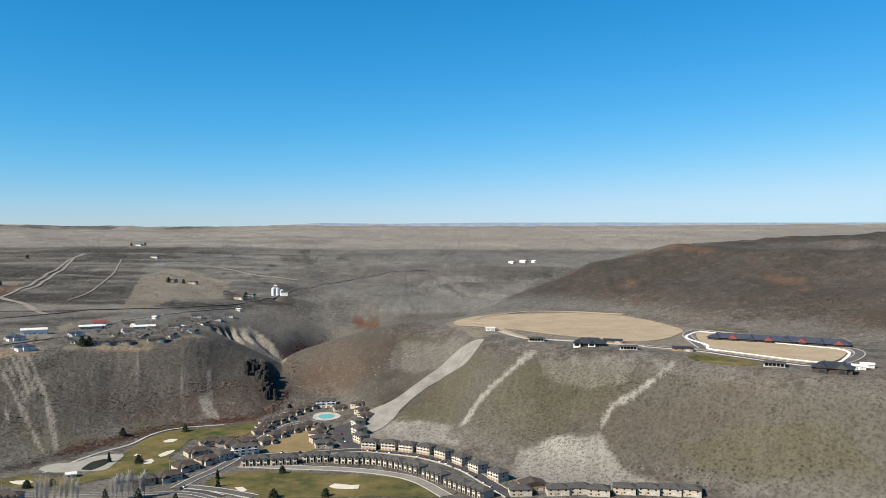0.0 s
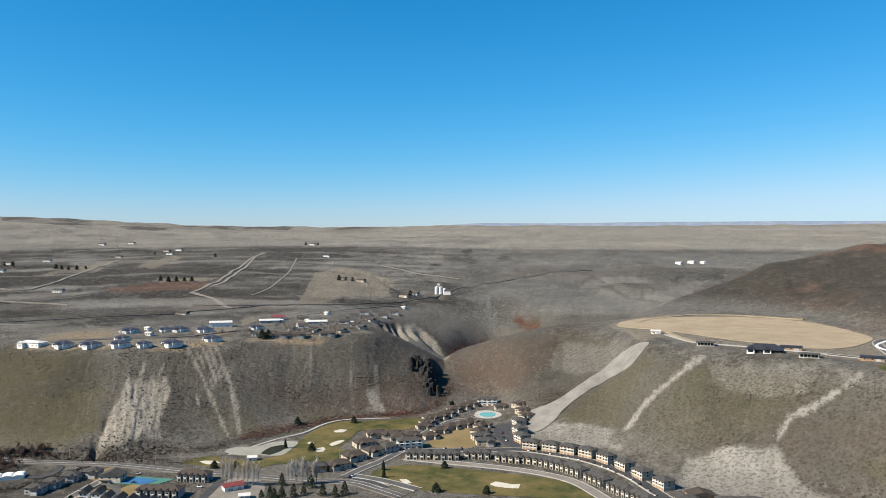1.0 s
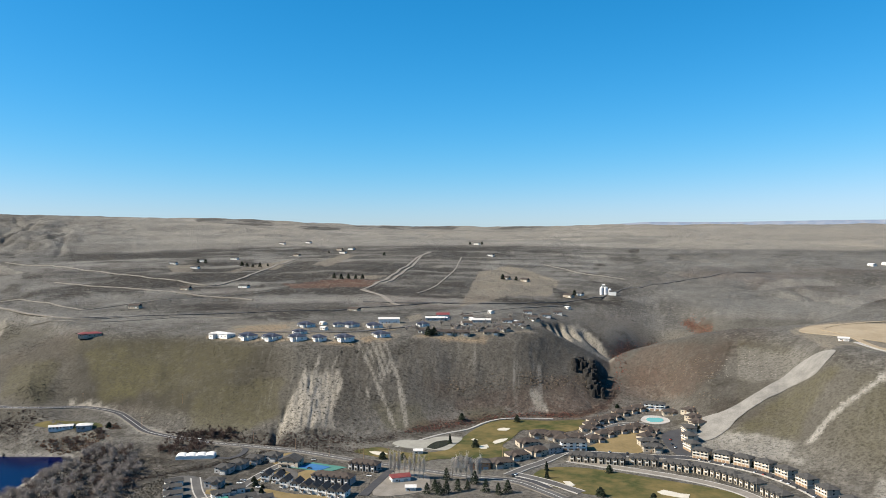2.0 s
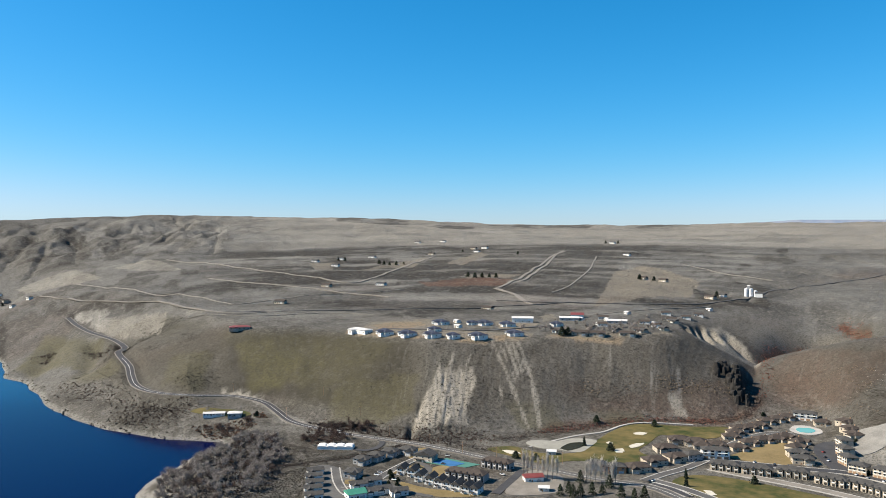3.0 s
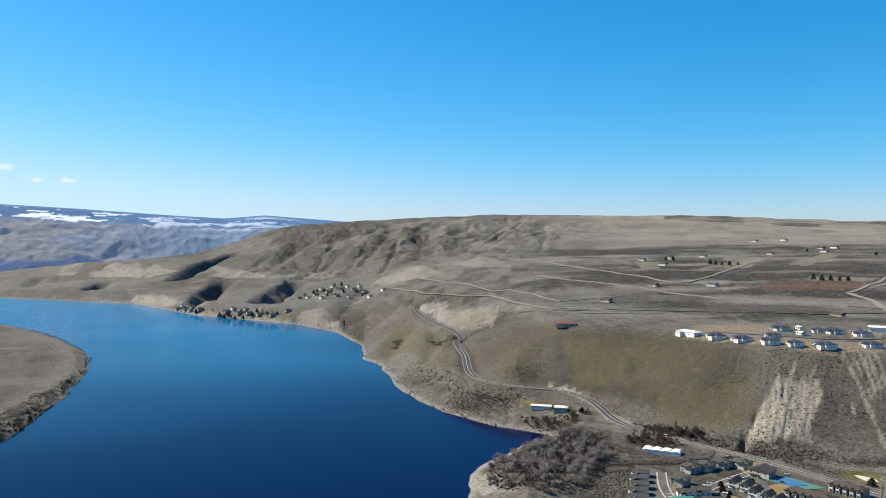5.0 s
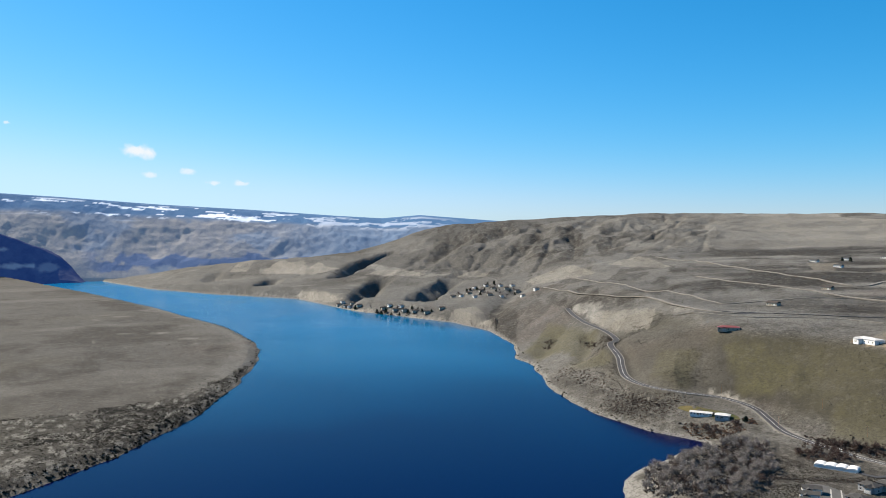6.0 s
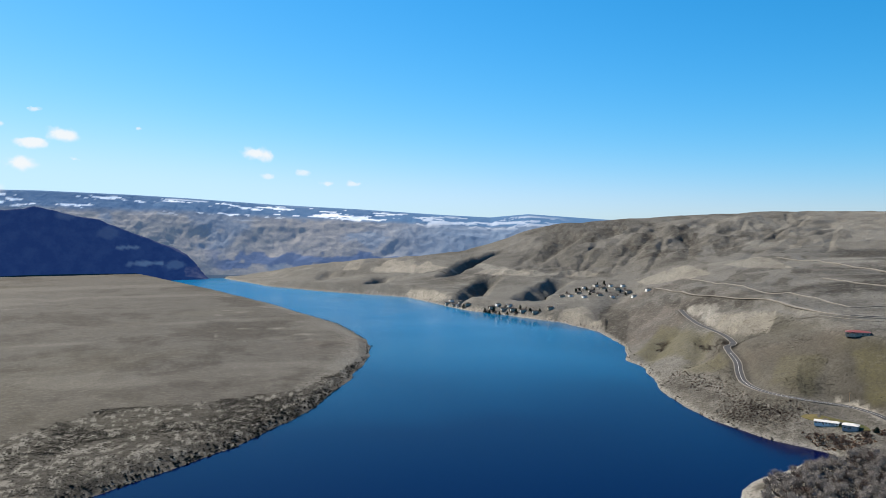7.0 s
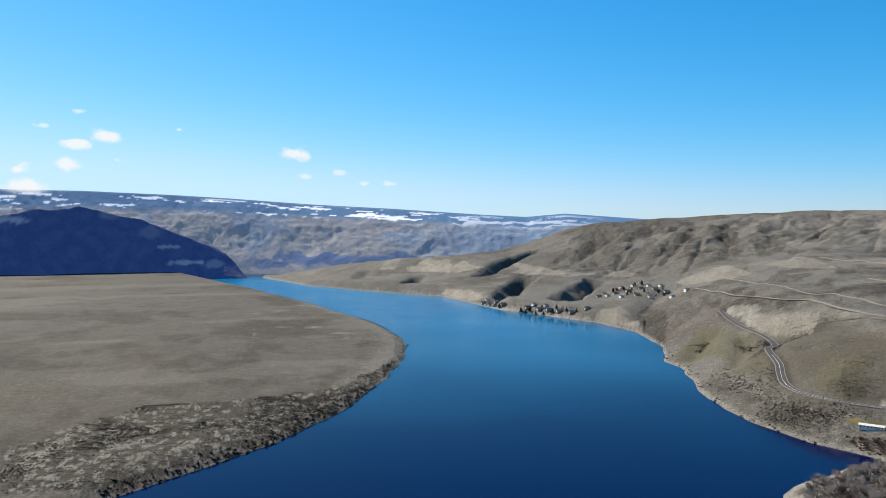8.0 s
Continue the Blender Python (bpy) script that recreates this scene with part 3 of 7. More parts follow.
cover["pale"] += 0.4 * smooth(runs, 0.28, 0.6) * on_slope * north * smooth(fractal(G_X, G_Y, 150, 3, 104), -0.1, 0.4)
grain = fractal(near * 48, G_R * 0.4, 60, 5, 105)
cover["dark"] += 0.6 * smooth(grain, 0.15, 0.5) * smooth(G_R, 1350, 1700) * (near < 90) * (town_in > 0) * (1 - 0.75 * smooth(near, 60, 67))
# Valley bottoms in the hills are darkened, their shade put into the colour.
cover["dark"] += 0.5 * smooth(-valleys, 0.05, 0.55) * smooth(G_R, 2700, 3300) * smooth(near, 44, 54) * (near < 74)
stripes = fractal(near * 9, G_R * 0.9, 130, 5, 94)
fine_stripes = fractal(near * 16, G_R * 1.7, 90, 5, 90)
plateau = smooth(HEIGHT, 100, 108) * smooth(G_R, 1180, 1350) * (1 - smooth(far_rim, 2750, 2850)) * smooth(near, 9, 13) * (1 - smooth(near, 42, 54))
cover["dark"] += plateau * (0.6 * smooth(stripes, 0.0, 0.2) + 0.6 * smooth(fine_stripes, 0.05, 0.25))
cover["pale"] += plateau * 0.4 * smooth(fine_stripes, -0.2, -0.45)
cover["dark"] += 0.5 * smooth(stripes, 0.15, 0.5) * smooth(G_R, 1350, 1700) * (1 - smooth(near, 56, 68))
cover["pale"] += 0.3 * smooth(stripes, -0.35, -0.8) * smooth(G_R, 1350, 1700) * (1 - smooth(near, 56, 68))
# the graded ramp, spoil and gravel fans of the bench
for amount, outline in (
        (0.35, [(114, 902), (186, 874), (211, 848), (192, 819), (153, 829), (121, 857)]),
        (0.3, [(-68, 1130), (42, 1050), (12, 1008), (-32, 1010), (-71, 1045)])):
    spread("pale", amount, outline, 8, 5, 0.25)
spread("tan", 1.0, [(1, 1178), (62, 1304), (206, 1323), (289, 1269), (332, 1108), (380, 1023), (472, 941), (463, 863), (402, 779), (352, 794), (285, 850), (229, 895), (135, 960), (64, 1027), (48, 1011)], 8, 4)
for amount, outline in (
        (0.7, [(312, 1382), (365, 1351), (353, 1266), (315, 1304)]), (0.7, [(531, 1418), (578, 1446), (556, 1360), (518, 1358)]),
        (0.5, [(396, 1505), (501, 1462), (467, 1425), (396, 1465)]),
        (0.4, [(-219, 1153), (-196, 1213), (-85, 1135), (-52, 1130), (-72, 1062), (-106, 1021), (-142, 1071), (-200, 1069)]),
        (0.8, [(-153, 1472), (-140, 1508), (-117, 1452), (-138, 1429)]), (0.85, [(-274, 942), (-239, 965), (-218, 1030), (-214, 1078), (-206, 1052), (-211, 1000), (-235, 947), (-270, 929)]),
        (0.6, [(-364, 864), (-317, 908), (-274, 942), (-270, 929), (-313, 896), (-351, 834), (-392, 795), (-396, 802)]),
        (0.5, [(-377, 896), (-331, 949), (-302, 989), (-264, 1064), (-238, 1050), (-225, 1020), (-240, 967), (-275, 945), (-319, 915), (-368, 873)])):
    spread("rust", amount, outline, 10, 6)
for amount, outline in (
        (1.2, [(-3125, 315), (-3042, 484), (-2783, 629), (-2708, 623), (-2866, 583), (-3066, 443)]), (0.55, [(-3714, 591), (-3543, 748), (-3336, 729), (-3574, 568)]),
        (0.6, [(-3444, 1017), (-2928, 1095), (-2760, 1211), (-2783, 1041), (-2963, 944)]), (0.5, [(-1135, 905), (-1054, 921), (-1026, 896), (-1117, 890)]), (0.5, [(-1037, 939), (-977, 977), (-954, 954), (-1007, 912)]),
        (1.3, [(-800, 694), (-792, 707), (-768, 709), (-731, 705), (-690, 690), (-637, 684), (-616, 682), (-615, 670), (-650, 668), (-685, 673), (-729, 688), (-763, 695)]),
        (0.85, [(-587, 420), (-618, 441), (-603, 447), (-559, 439), (-514, 415)]), (0.8, [(-631, 465), (-653, 485), (-625, 491), (-658, 555), (-630, 546), (-632, 517), (-602, 472), (-594, 453)])):
    spread("pale", amount, outline, 6, 5, 0.6)
for amount, outline in (
        (0.8, [(-873, 779), (-836, 789), (-768, 825), (-730, 784), (-724, 723), (-763, 720), (-823, 745)]), (0.55, [(-954, 739), (-888, 749), (-830, 680), (-896, 675)]),
        (0.7, [(-1368, 730), (-1520, 873), (-1233, 806), (-1223, 788), (-1251, 698)]), (0.6, [(-1188, 733), (-1112, 737), (-1001, 685), (-1083, 668)]), (0.6, [(-55, 901), (11, 971), (45, 943), (23, 904), (10, 869)]),
        (0.6, [(194, 734), (271, 728), (345, 669), (354, 633), (232, 690)]), (0.6, [(-669, 765), (-562, 782), (-525, 740), (-548, 712), (-614, 702)])):
    spread("olive", amount, outline, 20, 14)
for amount, outline in (
        (0.75, [(-1520, 1632), (-1471, 1686), (-1329, 1512), (-1366, 1488)]), (0.6, [(-1285, 1549), (-1318, 1737), (-1325, 1940), (-1202, 1681)]), (0.7, [(-1165, 1788), (-1301, 2194), (-1232, 2145), (-1105, 1776)]),
        (0.8, [(-538, 1304), (-722, 1887), (-706, 2039), (-596, 1957), (-501, 1844), (-443, 1558), (-513, 1483)]), (0.6, [(-984, 1583), (-861, 1656), (-862, 1604), (-928, 1515)]),
        (0.75, [(-719, 861), (-740, 919), (-676, 946), (-626, 916), (-494, 984), (-484, 947), (-548, 882), (-677, 854)])):
    spread("tan", amount * 1.8, outline, 5, 3)
for outline in ([(-743, 917), (-757, 954), (-686, 1013), (-630, 945), (-618, 878), (-683, 861)], [(-599, 885), (-539, 910), (-507, 959), (-506, 1000), (-493, 932), (-588, 861)], [(-596, 1055), (-568, 1111), (-529, 1071), (-516, 977), (-548, 979)],
                [(-479, 988), (-352, 1108), (-337, 1109), (-395, 1033), (-471, 971)], [(-566, 1146), (-565, 1195), (-534, 1139), (-534, 1091)]):
    spread("tan", 1.3, outline, 4, 4)
for amount, outline in (
        (0.8, [(-537, 805), (-537, 818), (-507, 837), (-493, 824), (-474, 770), (-457, 749), (-475, 741), (-490, 718), (-502, 708), (-512, 716), (-519, 737), (-530, 783)]),
        (0.55, [(-356, 1240), (-331, 1337), (-289, 1298), (-250, 1247), (-240, 1198), (-255, 1190), (-284, 1183), (-320, 1158)]),
        (0.9, [(-303, 969), (-298, 980), (-286, 970), (-272, 949), (-284, 940)]),
        (0.5, [(-1402, 923), (-1264, 901), (-1196, 909), (-1167, 890), (-1090, 819), (-1130, 811), (-1248, 839), (-1353, 873)]),
        (0.5, [(-2315, 1237), (-2385, 1347), (-2276, 1406), (-1965, 1284), (-1969, 1216), (-2113, 1194)]), (0.5, [(-2077, 1395), (-2198, 1576), (-1988, 1519), (-1739, 1378), (-1876, 1363)]),
        (0.55, [(-1958, 816), (-2005, 852), (-2041, 924), (-1938, 909), (-1776, 855), (-1754, 838)])):
    spread("chalk", amount, outline, 3, 3, 0.3)
for amount, outline in (
        (1.0, [(-1545, 958), (-1469, 967), (-1363, 904), (-1343, 878), (-1457, 920)]), 
        (0.35, [(-103, 1527), (-77, 1669), (21, 1864), (126, 1822), (245, 2053), (316, 2185), (213, 1898), (98, 1419), (49, 1491), (-89, 1480)]),
        (0.5, [(-61, 1916), (9, 2052), (99, 2076), (102, 1998), (8, 1905), (-52, 1843)]), (1.0, [(-701, 1171), (-692, 1208), (-677, 1209), (-664, 1168)])):
    spread("pale", amount, outline, 8, 12, 0.4)
for outline in ([(-88, 892), (-55, 902), (-25, 891), (4, 863), (14, 822), (-21, 838), (-52, 850), (-84, 868)], [(78, 768), (112, 774), (155, 765), (157, 737), (176, 703), (206, 680), (138, 688), (60, 715), (74, 753)]):
    spread("pale", 0.85, outline, 7, 6, 0.15)
for amount, outline in ((0.75, [(-3585, 578), (-3720, 647), (-3822, 719), (-3679, 726), (-3727, 803), (-3485, 765), (-3608, 844), (-3387, 846), (-3351, 922), (-3335, 745)]), (0.6, [(-3032, 895), (-3090, 971), (-3082, 1061), (-2944, 1071), (-2831, 1093), (-2846, 1020)]),
                        (0.55, [(-2819, 1176), (-2925, 1296), (-2713, 1289), (-2661, 1264), (-2750, 1203)]), (0.6, [(-3750, 453), (-3889, 528), (-3894, 593), (-3677, 527)]), (0.9, [(-2872, 589), (-2892, 615), (-2846, 636), (-2616, 667), (-2532, 673), (-2572, 642)]),
                        (0.9, [(-2332, 676), (-2182, 722), (-2066, 775), (-1974, 813), (-1974, 800), (-2072, 760), (-2195, 698), (-2379, 652)])):
    spread("chalk", amount, outline, 8, 10, 0.35)
seam("dark", 0.9, [(-3674, 448), (-3564, 565), (-3392, 695), (-3286, 855), (-2973, 902), (-2818, 1073), (-2740, 1136)], 8)
for way in ([(-522, 910), (-456, 845), (-407, 796)], [(-515, 916), (-456, 855)], [(-507, 921), (-456, 864)], [(-497, 922), (-455, 873)], [(-490, 928), (-445, 875), (-426, 847), (-396, 805)],
            [(-465, 893), (-442, 871), (-418, 842)], [(-524, 866), (-516, 834)], [(-543, 851), (-531, 825)], [(-544, 822), (-535, 801)], [(-464, 831), (-451, 815)]):
    seam("chalk", 0.62, way, 2.6)
for outline in ([(-737, 872), (-690, 873), (-650, 870), (-600, 876), (-560, 890), (-522, 906), (-516, 898), (-560, 880), (-610, 866), (-690, 860), (-735, 864)], [(-735, 925), (-728, 958), (-690, 985), (-662, 962), (-668, 915), (-700, 900)],
                [(-560, 1010), (-535, 1030), (-515, 1010), (-530, 985)], [(-530, 925), (-505, 955), (-490, 940), (-512, 912)], [(-620, 1010), (-600, 1035), (-578, 1020), (-596, 996)], [(-470, 985), (-420, 1015), (-380, 1040), (-384, 1020), (-430, 995)]):
    spread("straw", 1.0, outline, 3, 4)
for outline in ([(-2849, 3265), (-2860, 3420), (-2500, 3480), (-2297, 3176), (-2312, 3060), (-2619, 3040)], [(-2165, 3726), (-2100, 4100), (-1792, 4350), (-1668, 3958), (-1914, 3732), (-2071, 3650)],
                [(-2197, 3198), (-2228, 3421), (-2101, 3563), (-1965, 3284), (-2036, 3090)], [(-1500, 4226), (-1429, 4381), (-1254, 4427), (-1196, 3980), (-1345, 3900)]):
    before = cover["dark"].copy()
    spread("dark", 0.8, outline, 30, 30)
    fresh = smooth(cover["dark"] - before, 0.1, 0.7)
    for key in ("pale", "tan"):
        cover[key] *= 1 - 0.85 * fresh
for amount, outline in ((0.8, [(-762, 828), (-730, 838), (-690, 760), (-700, 730), (-735, 745)]), (0.7, [(-845, 800), (-810, 815), (-780, 760), (-800, 735), (-835, 750)]), (0.7, [(-600, 790), (-560, 800), (-535, 760), (-560, 740)]), (0.65, [(-640, 735), (-580, 745), (-560, 722), (-610, 715)]),
                        (0.8, [(-1330, 800), (-1250, 815), (-1150, 745), (-1160, 720), (-1260, 745)]), (0.6, [(-440, 812), (-400, 850), (-380, 830), (-410, 790)]), (0.6, [(-360, 880), (-320, 920), (-300, 905), (-335, 865)])):
    spread("olive", amount * 0.8, outline, 14, 12)
seam("chalk", 0.9, [(-800, 697), (-768, 704), (-731, 700), (-690, 686), (-640, 680)], 6)
seam("pale", 1.1, [(-560, 415), (-592, 424), (-624, 446), (-649, 483), (-661, 521), (-682, 560), (-690, 598)], 8)
seam("pale", 0.9, [(-587, 418), (-600, 436), (-575, 436)], 14)
seam("pale", 0.9, [(107, 926), (79, 902), (55, 886), (38, 870), (25, 854)], 6)
seam("pale", 0.85, [(241, 823), (204, 806), (172, 794), (156, 772)], 5)
for way in ([(-171, 1543), (-148, 1476), (-128, 1428)], [(-250, 1253), (-247, 1338), (-215, 1427), (-197, 1447)]):
    seam("rust", 1.5, way, 12)
# Dark ground patches; the third outline paints the black shadow in a cut.
for amount, outline in ((0.9, [(-770, 1052), (-784, 1140), (-739, 1131), (-698, 1063), (-714, 1011)]), (0.8, [(-786, 1008), (-792, 1048), (-762, 1042), (-738, 1007)]), (1.2, [(-747, 1175), (-727, 1196), (-696, 1207), (-680, 1177), (-734, 1161)]),
                        (0.7, [(-1234, 1772), (-1370, 2048), (-1290, 2088), (-1153, 1770)]), (0.75, [(-1412, 2198), (-1506, 2480), (-1366, 2498), (-1010, 2649), (-775, 2032), (-956, 1960), (-1063, 2142), (-1171, 1984)]),
                        (0.7, [(-792, 1596), (-985, 2166), (-981, 2572), (-549, 1439), (-662, 1356), (-733, 1428)]), (0.9, [(-1759, 847), (-1945, 929), (-2068, 1022), (-1742, 914), (-1554, 809), (-1532, 784)])):
    spread("dark", amount, outline, 4, 4)
spread("tan", 1.4, [(-743, 869), (-650, 865), (-522, 896), (-530, 910), (-602, 876), (-694, 890)], 3, 2)
spread("rust", 1.0, [(-995, 1413), (-939, 1510), (-846, 1588), (-802, 1455), (-911, 1335)], 8, 4)
for amount, outline in (
        (0.9, [(-1227, 1797), (-1353, 2076), (-1290, 2090), (-1173, 1800)]), (0.6, [(-1102, 1102), (-1062, 1191), (-979, 1097), (-1027, 1027)]), (0.7, [(-777, 1063), (-772, 1131), (-747, 1137), (-724, 1094), (-747, 1029)]),
        (0.6, [(-794, 1018), (-794, 1046), (-769, 1045), (-752, 1013)]), (0.6, [(-900, 596), (-819, 634), (-782, 614), (-826, 588)]), (0.5, [(-1105, 634), (-1073, 662), (-960, 618), (-983, 597)]),
        (0.7, [(-278, 1092), (-263, 1160), (-233, 1118), (-221, 1030), (-232, 1026)]), (0.5, [(-280, 1099), (-263, 1161), (-216, 1076), (-224, 1021), (-247, 1042)]),
        (1.0, [(-891, -286), (-1079, -179), (-1112, -37), (-1167, 84), (-1399, 202), (-1484, 227), (-1313, 180), (-1076, 93), (-895, -11), (-741, -147), (-738, -237)]),
        (0.5, [(-2134, 1058), (-1652, 963), (-1575, 840), (-1533, 794), (-1704, 845)])):
    spread("dark", amount, outline, 10, 8)
# Dark brush and rock on the left ridge, its shaded flanks painted in too.
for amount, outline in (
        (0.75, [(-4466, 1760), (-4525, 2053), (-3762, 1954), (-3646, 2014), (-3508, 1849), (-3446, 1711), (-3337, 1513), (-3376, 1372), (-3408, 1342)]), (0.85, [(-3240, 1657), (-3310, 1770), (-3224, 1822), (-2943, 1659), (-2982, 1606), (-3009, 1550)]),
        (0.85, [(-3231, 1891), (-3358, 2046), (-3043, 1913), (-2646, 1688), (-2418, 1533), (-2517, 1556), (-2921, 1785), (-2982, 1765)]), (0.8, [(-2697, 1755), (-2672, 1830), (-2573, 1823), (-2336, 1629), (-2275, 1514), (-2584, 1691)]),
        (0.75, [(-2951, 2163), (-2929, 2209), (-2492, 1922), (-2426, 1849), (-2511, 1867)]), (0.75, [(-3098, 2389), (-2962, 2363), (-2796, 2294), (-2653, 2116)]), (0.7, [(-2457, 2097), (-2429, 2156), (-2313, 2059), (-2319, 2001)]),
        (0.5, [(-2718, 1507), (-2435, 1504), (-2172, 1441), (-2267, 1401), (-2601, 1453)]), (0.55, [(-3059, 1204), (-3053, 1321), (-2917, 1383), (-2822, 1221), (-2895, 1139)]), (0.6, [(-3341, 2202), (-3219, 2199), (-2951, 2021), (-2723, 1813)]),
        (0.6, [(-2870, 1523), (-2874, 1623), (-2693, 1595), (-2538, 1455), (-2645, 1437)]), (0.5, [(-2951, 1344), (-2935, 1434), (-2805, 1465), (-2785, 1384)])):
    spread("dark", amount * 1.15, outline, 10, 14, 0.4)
for amount, outline in ((0.6, [(-693, 627), (-622, 646), (-548, 667), (-488, 660), (-422, 668), (-398, 660), (-436, 590), (-456, 555), (-560, 506)]), (0.6, [(-616, 690), (-557, 703), (-509, 701), (-431, 739), (-430, 714), (-538, 678), (-602, 675)]),
                        (0.6, [(-960, 618), (-891, 634), (-818, 652), (-782, 641), (-816, 597), (-880, 583)])):
    spread("dark", amount, outline, 10, 10, 0.4)
for outline in ([(-2079, 3713), (-2184, 4443), (-1645, 3988), (-1771, 3602)], [(-1476, 4156), (-1254, 4428), (-1141, 3979), (-1339, 3849)]):
    spread("dark", 0.6, outline, 10, 10)
for amount, outline in ((0.5, [(-1144, 1601), (-1432, 2395), (-1147, 2535), (-821, 1553), (-994, 1599)]), (0.45, [(-1070, 2407), (-862, 2540), (-732, 1912), (-581, 1408), (-693, 1380), (-795, 1517)]),
                        (0.35, [(-1144, 1144), (-1005, 1267), (-866, 1141), (-954, 1040)]), (0.4, [(-484, 1848), (-368, 2282), (-129, 2129), (-199, 1919), (-290, 1652)])):
    spread("dark", amount, outline, 12, 10)
spread("brush", 1.0, [(-891, -286), (-1079, -179), (-1112, -37), (-1167, 84), (-1399, 202), (-1484, 227), (-1313, 180), (-1076, 93), (-895, -11), (-741, -147), (-738, -237)], 10, 8)
cover["pale"] += 0.5 * smooth(cover["brush"], 0.5, 0.9) * (near > 76) * (flat_in > 0) * smooth(fractal(near * 22, G_R, 9, 4, 106), 0.1, 0.4)
spread("brush", 1.0, [(65, 783), (167, 734), (260, 699), (354, 633), (347, 619), (227, 674)], 20, 10)

cover["steep"] *= 1 - 0.8 * smooth(near, 36, 40) * (1 - smooth(near, 52, 56))
mouth = smooth(near, 0, 2.5) * (1 - smooth(near, 12, 13)) * smooth(HEIGHT, 22, 34) * (G_R < 1330)
for key, share in (("olive", 0.15), ("tan", 0.3), ("pale", 0.6)):
    cover[key] *= 1 - (1 - share) * mouth * (near > 3)
cover["dark"] += 0.3 * mouth
cover["rust"] += 0.22 * mouth * smooth(fractal(near * 20, G_R, 60, 4, 109), -0.1, 0.4)
cover["dark"] *= 1 - 0.55 * (1 - smooth(near, 6, 10)) * smooth(G_R, 1450, 1700) * (1 - hill_right)
cover["even"] = np.maximum(cover["even"], 0.55 * hill_right)
cover["brush"] *= 1 - 0.85 * smooth(np.maximum(cover["pale"], cover["chalk"]), 0.35, 0.75)
cover["even"] = np.maximum(np.maximum(cover["even"], cover["olive"]), 0.7 * on_slope * (1 - 0.25 * north))
field = smooth(np.maximum(cover["tan"], cover["rust"] * (G_R > 1300)), 0.8, 1.0)
for key in ("dark", "ash", "pale", "steep"):
    cover[key] *= 1 - 0.8 * field
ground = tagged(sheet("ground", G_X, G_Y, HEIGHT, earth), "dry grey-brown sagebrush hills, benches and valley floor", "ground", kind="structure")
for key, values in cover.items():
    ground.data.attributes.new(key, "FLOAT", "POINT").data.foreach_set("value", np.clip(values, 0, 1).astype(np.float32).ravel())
ground.data.attributes.new("run", "FLOAT_VECTOR", "POINT").data.foreach_set("vector", np.stack([np.radians(near) * 1000 + 0.12 * G_R, G_R, 0 * G_R], -1).astype(np.float32).ravel())

# Distant mountains with snow on their tops.
m_az, m_r = np.meshgrid(np.arange(-34, 112.01, 0.12), np.arange(4186, 4961, 9.0), indexing="ij")
m_x, m_y = -np.sin(np.radians(m_az)) * m_r, np.cos(np.radians(m_az)) * m_r
m_top = line_at(FAR_TOP, m_az)[1]
climb = np.clip((m_r - 4330) / 570, 0, 1)
m_low = np.where(m_az > 62, 12, 120)
warp = fractal(m_x, m_y, 300, 3, 70) * 70
folds = fractal(m_az * 60 + m_r * 0.5 + warp, m_r * 0.8 + warp, 260, 7, 71, True)
crags = fractal(m_az * 75, m_r, 44, 4, 74, True)
spurs = fractal(m_az * 74 - m_r * 0.35 + warp, m_r * 0.4, 120, 5, 72, True)
m_z = m_low + (m_top - m_low) * climb + (folds * 11 + spurs * 8 + crags * 3) * climb * (1 - climb) * 4 * smooth(m_az, 62, 70) - smooth(m_r, 4905, 4960) * 60
m_z = np.where(m_az < 62, np.minimum(m_z, m_top) - 60 * (1 - smooth(m_r, 4700, 4890)), m_z)
m_z = np.where(m_r < 4330, -10, m_z)
knob = profile(m_az, m_r, [KNOB_FOOT, KNOB_TOP], -6, 200) + fractal(m_x, m_y, 160, 5, 61, True) * 9 * smooth(m_r, 4240, 4330)
k_rows = m_az[:, 0] > 92.2
k_cols = m_r[0] < 4640
k_z = np.where(m_r > line_at(KNOB_FOOT, m_az)[0], knob, -10)
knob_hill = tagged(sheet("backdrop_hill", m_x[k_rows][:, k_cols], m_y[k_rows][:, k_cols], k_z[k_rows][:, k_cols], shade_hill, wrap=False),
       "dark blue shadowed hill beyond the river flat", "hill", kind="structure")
k_az, k_h = m_az[k_rows][:, k_cols], k_z[k_rows][:, k_cols]
broken = fractal(k_az * 75, k_h, 40, 4, 79) * 0.5
# Tan shelves with sunlight painted on, broken up by noise.
lit_shelves = sum(amount * smooth(1.2 - np.hypot((k_az - a) / wa, (k_h - h) / wh) + broken, 0.0, 0.5) for a, h, wa, wh, amount in ((97.4, 165, 0.8, 9, 0.8), (96.4, 85, 1.0, 14, 0.9), (94.6, 75, 0.6, 20, 0.5), (108.5, 300, 2.5, 14, 0.9), (101.3, 330, 0.6, 22, 0.25), (98.8, 240, 0.6, 30, 0.25)))
knob_hill.data.attributes.new("dry", "FLOAT", "POINT").data.foreach_set("value", np.clip(lit_shelves, 0, 1).astype(np.float32).ravel())
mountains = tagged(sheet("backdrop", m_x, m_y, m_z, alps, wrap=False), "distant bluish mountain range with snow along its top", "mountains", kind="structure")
# Band of low basalt cliffs, darkened with the shade they stand in.
shaded_bluff = smooth(climb + 0.1 * fractal(m_az * 60, m_r, 60, 4, 76), 0.1, 0.14) * (1 - smooth(climb + 0.12 * fractal(m_az * 75, m_r, 90, 4, 77), 0.22, 0.27)) * smooth(m_az, 76, 78) * (1 - smooth(m_az, 91, 93))
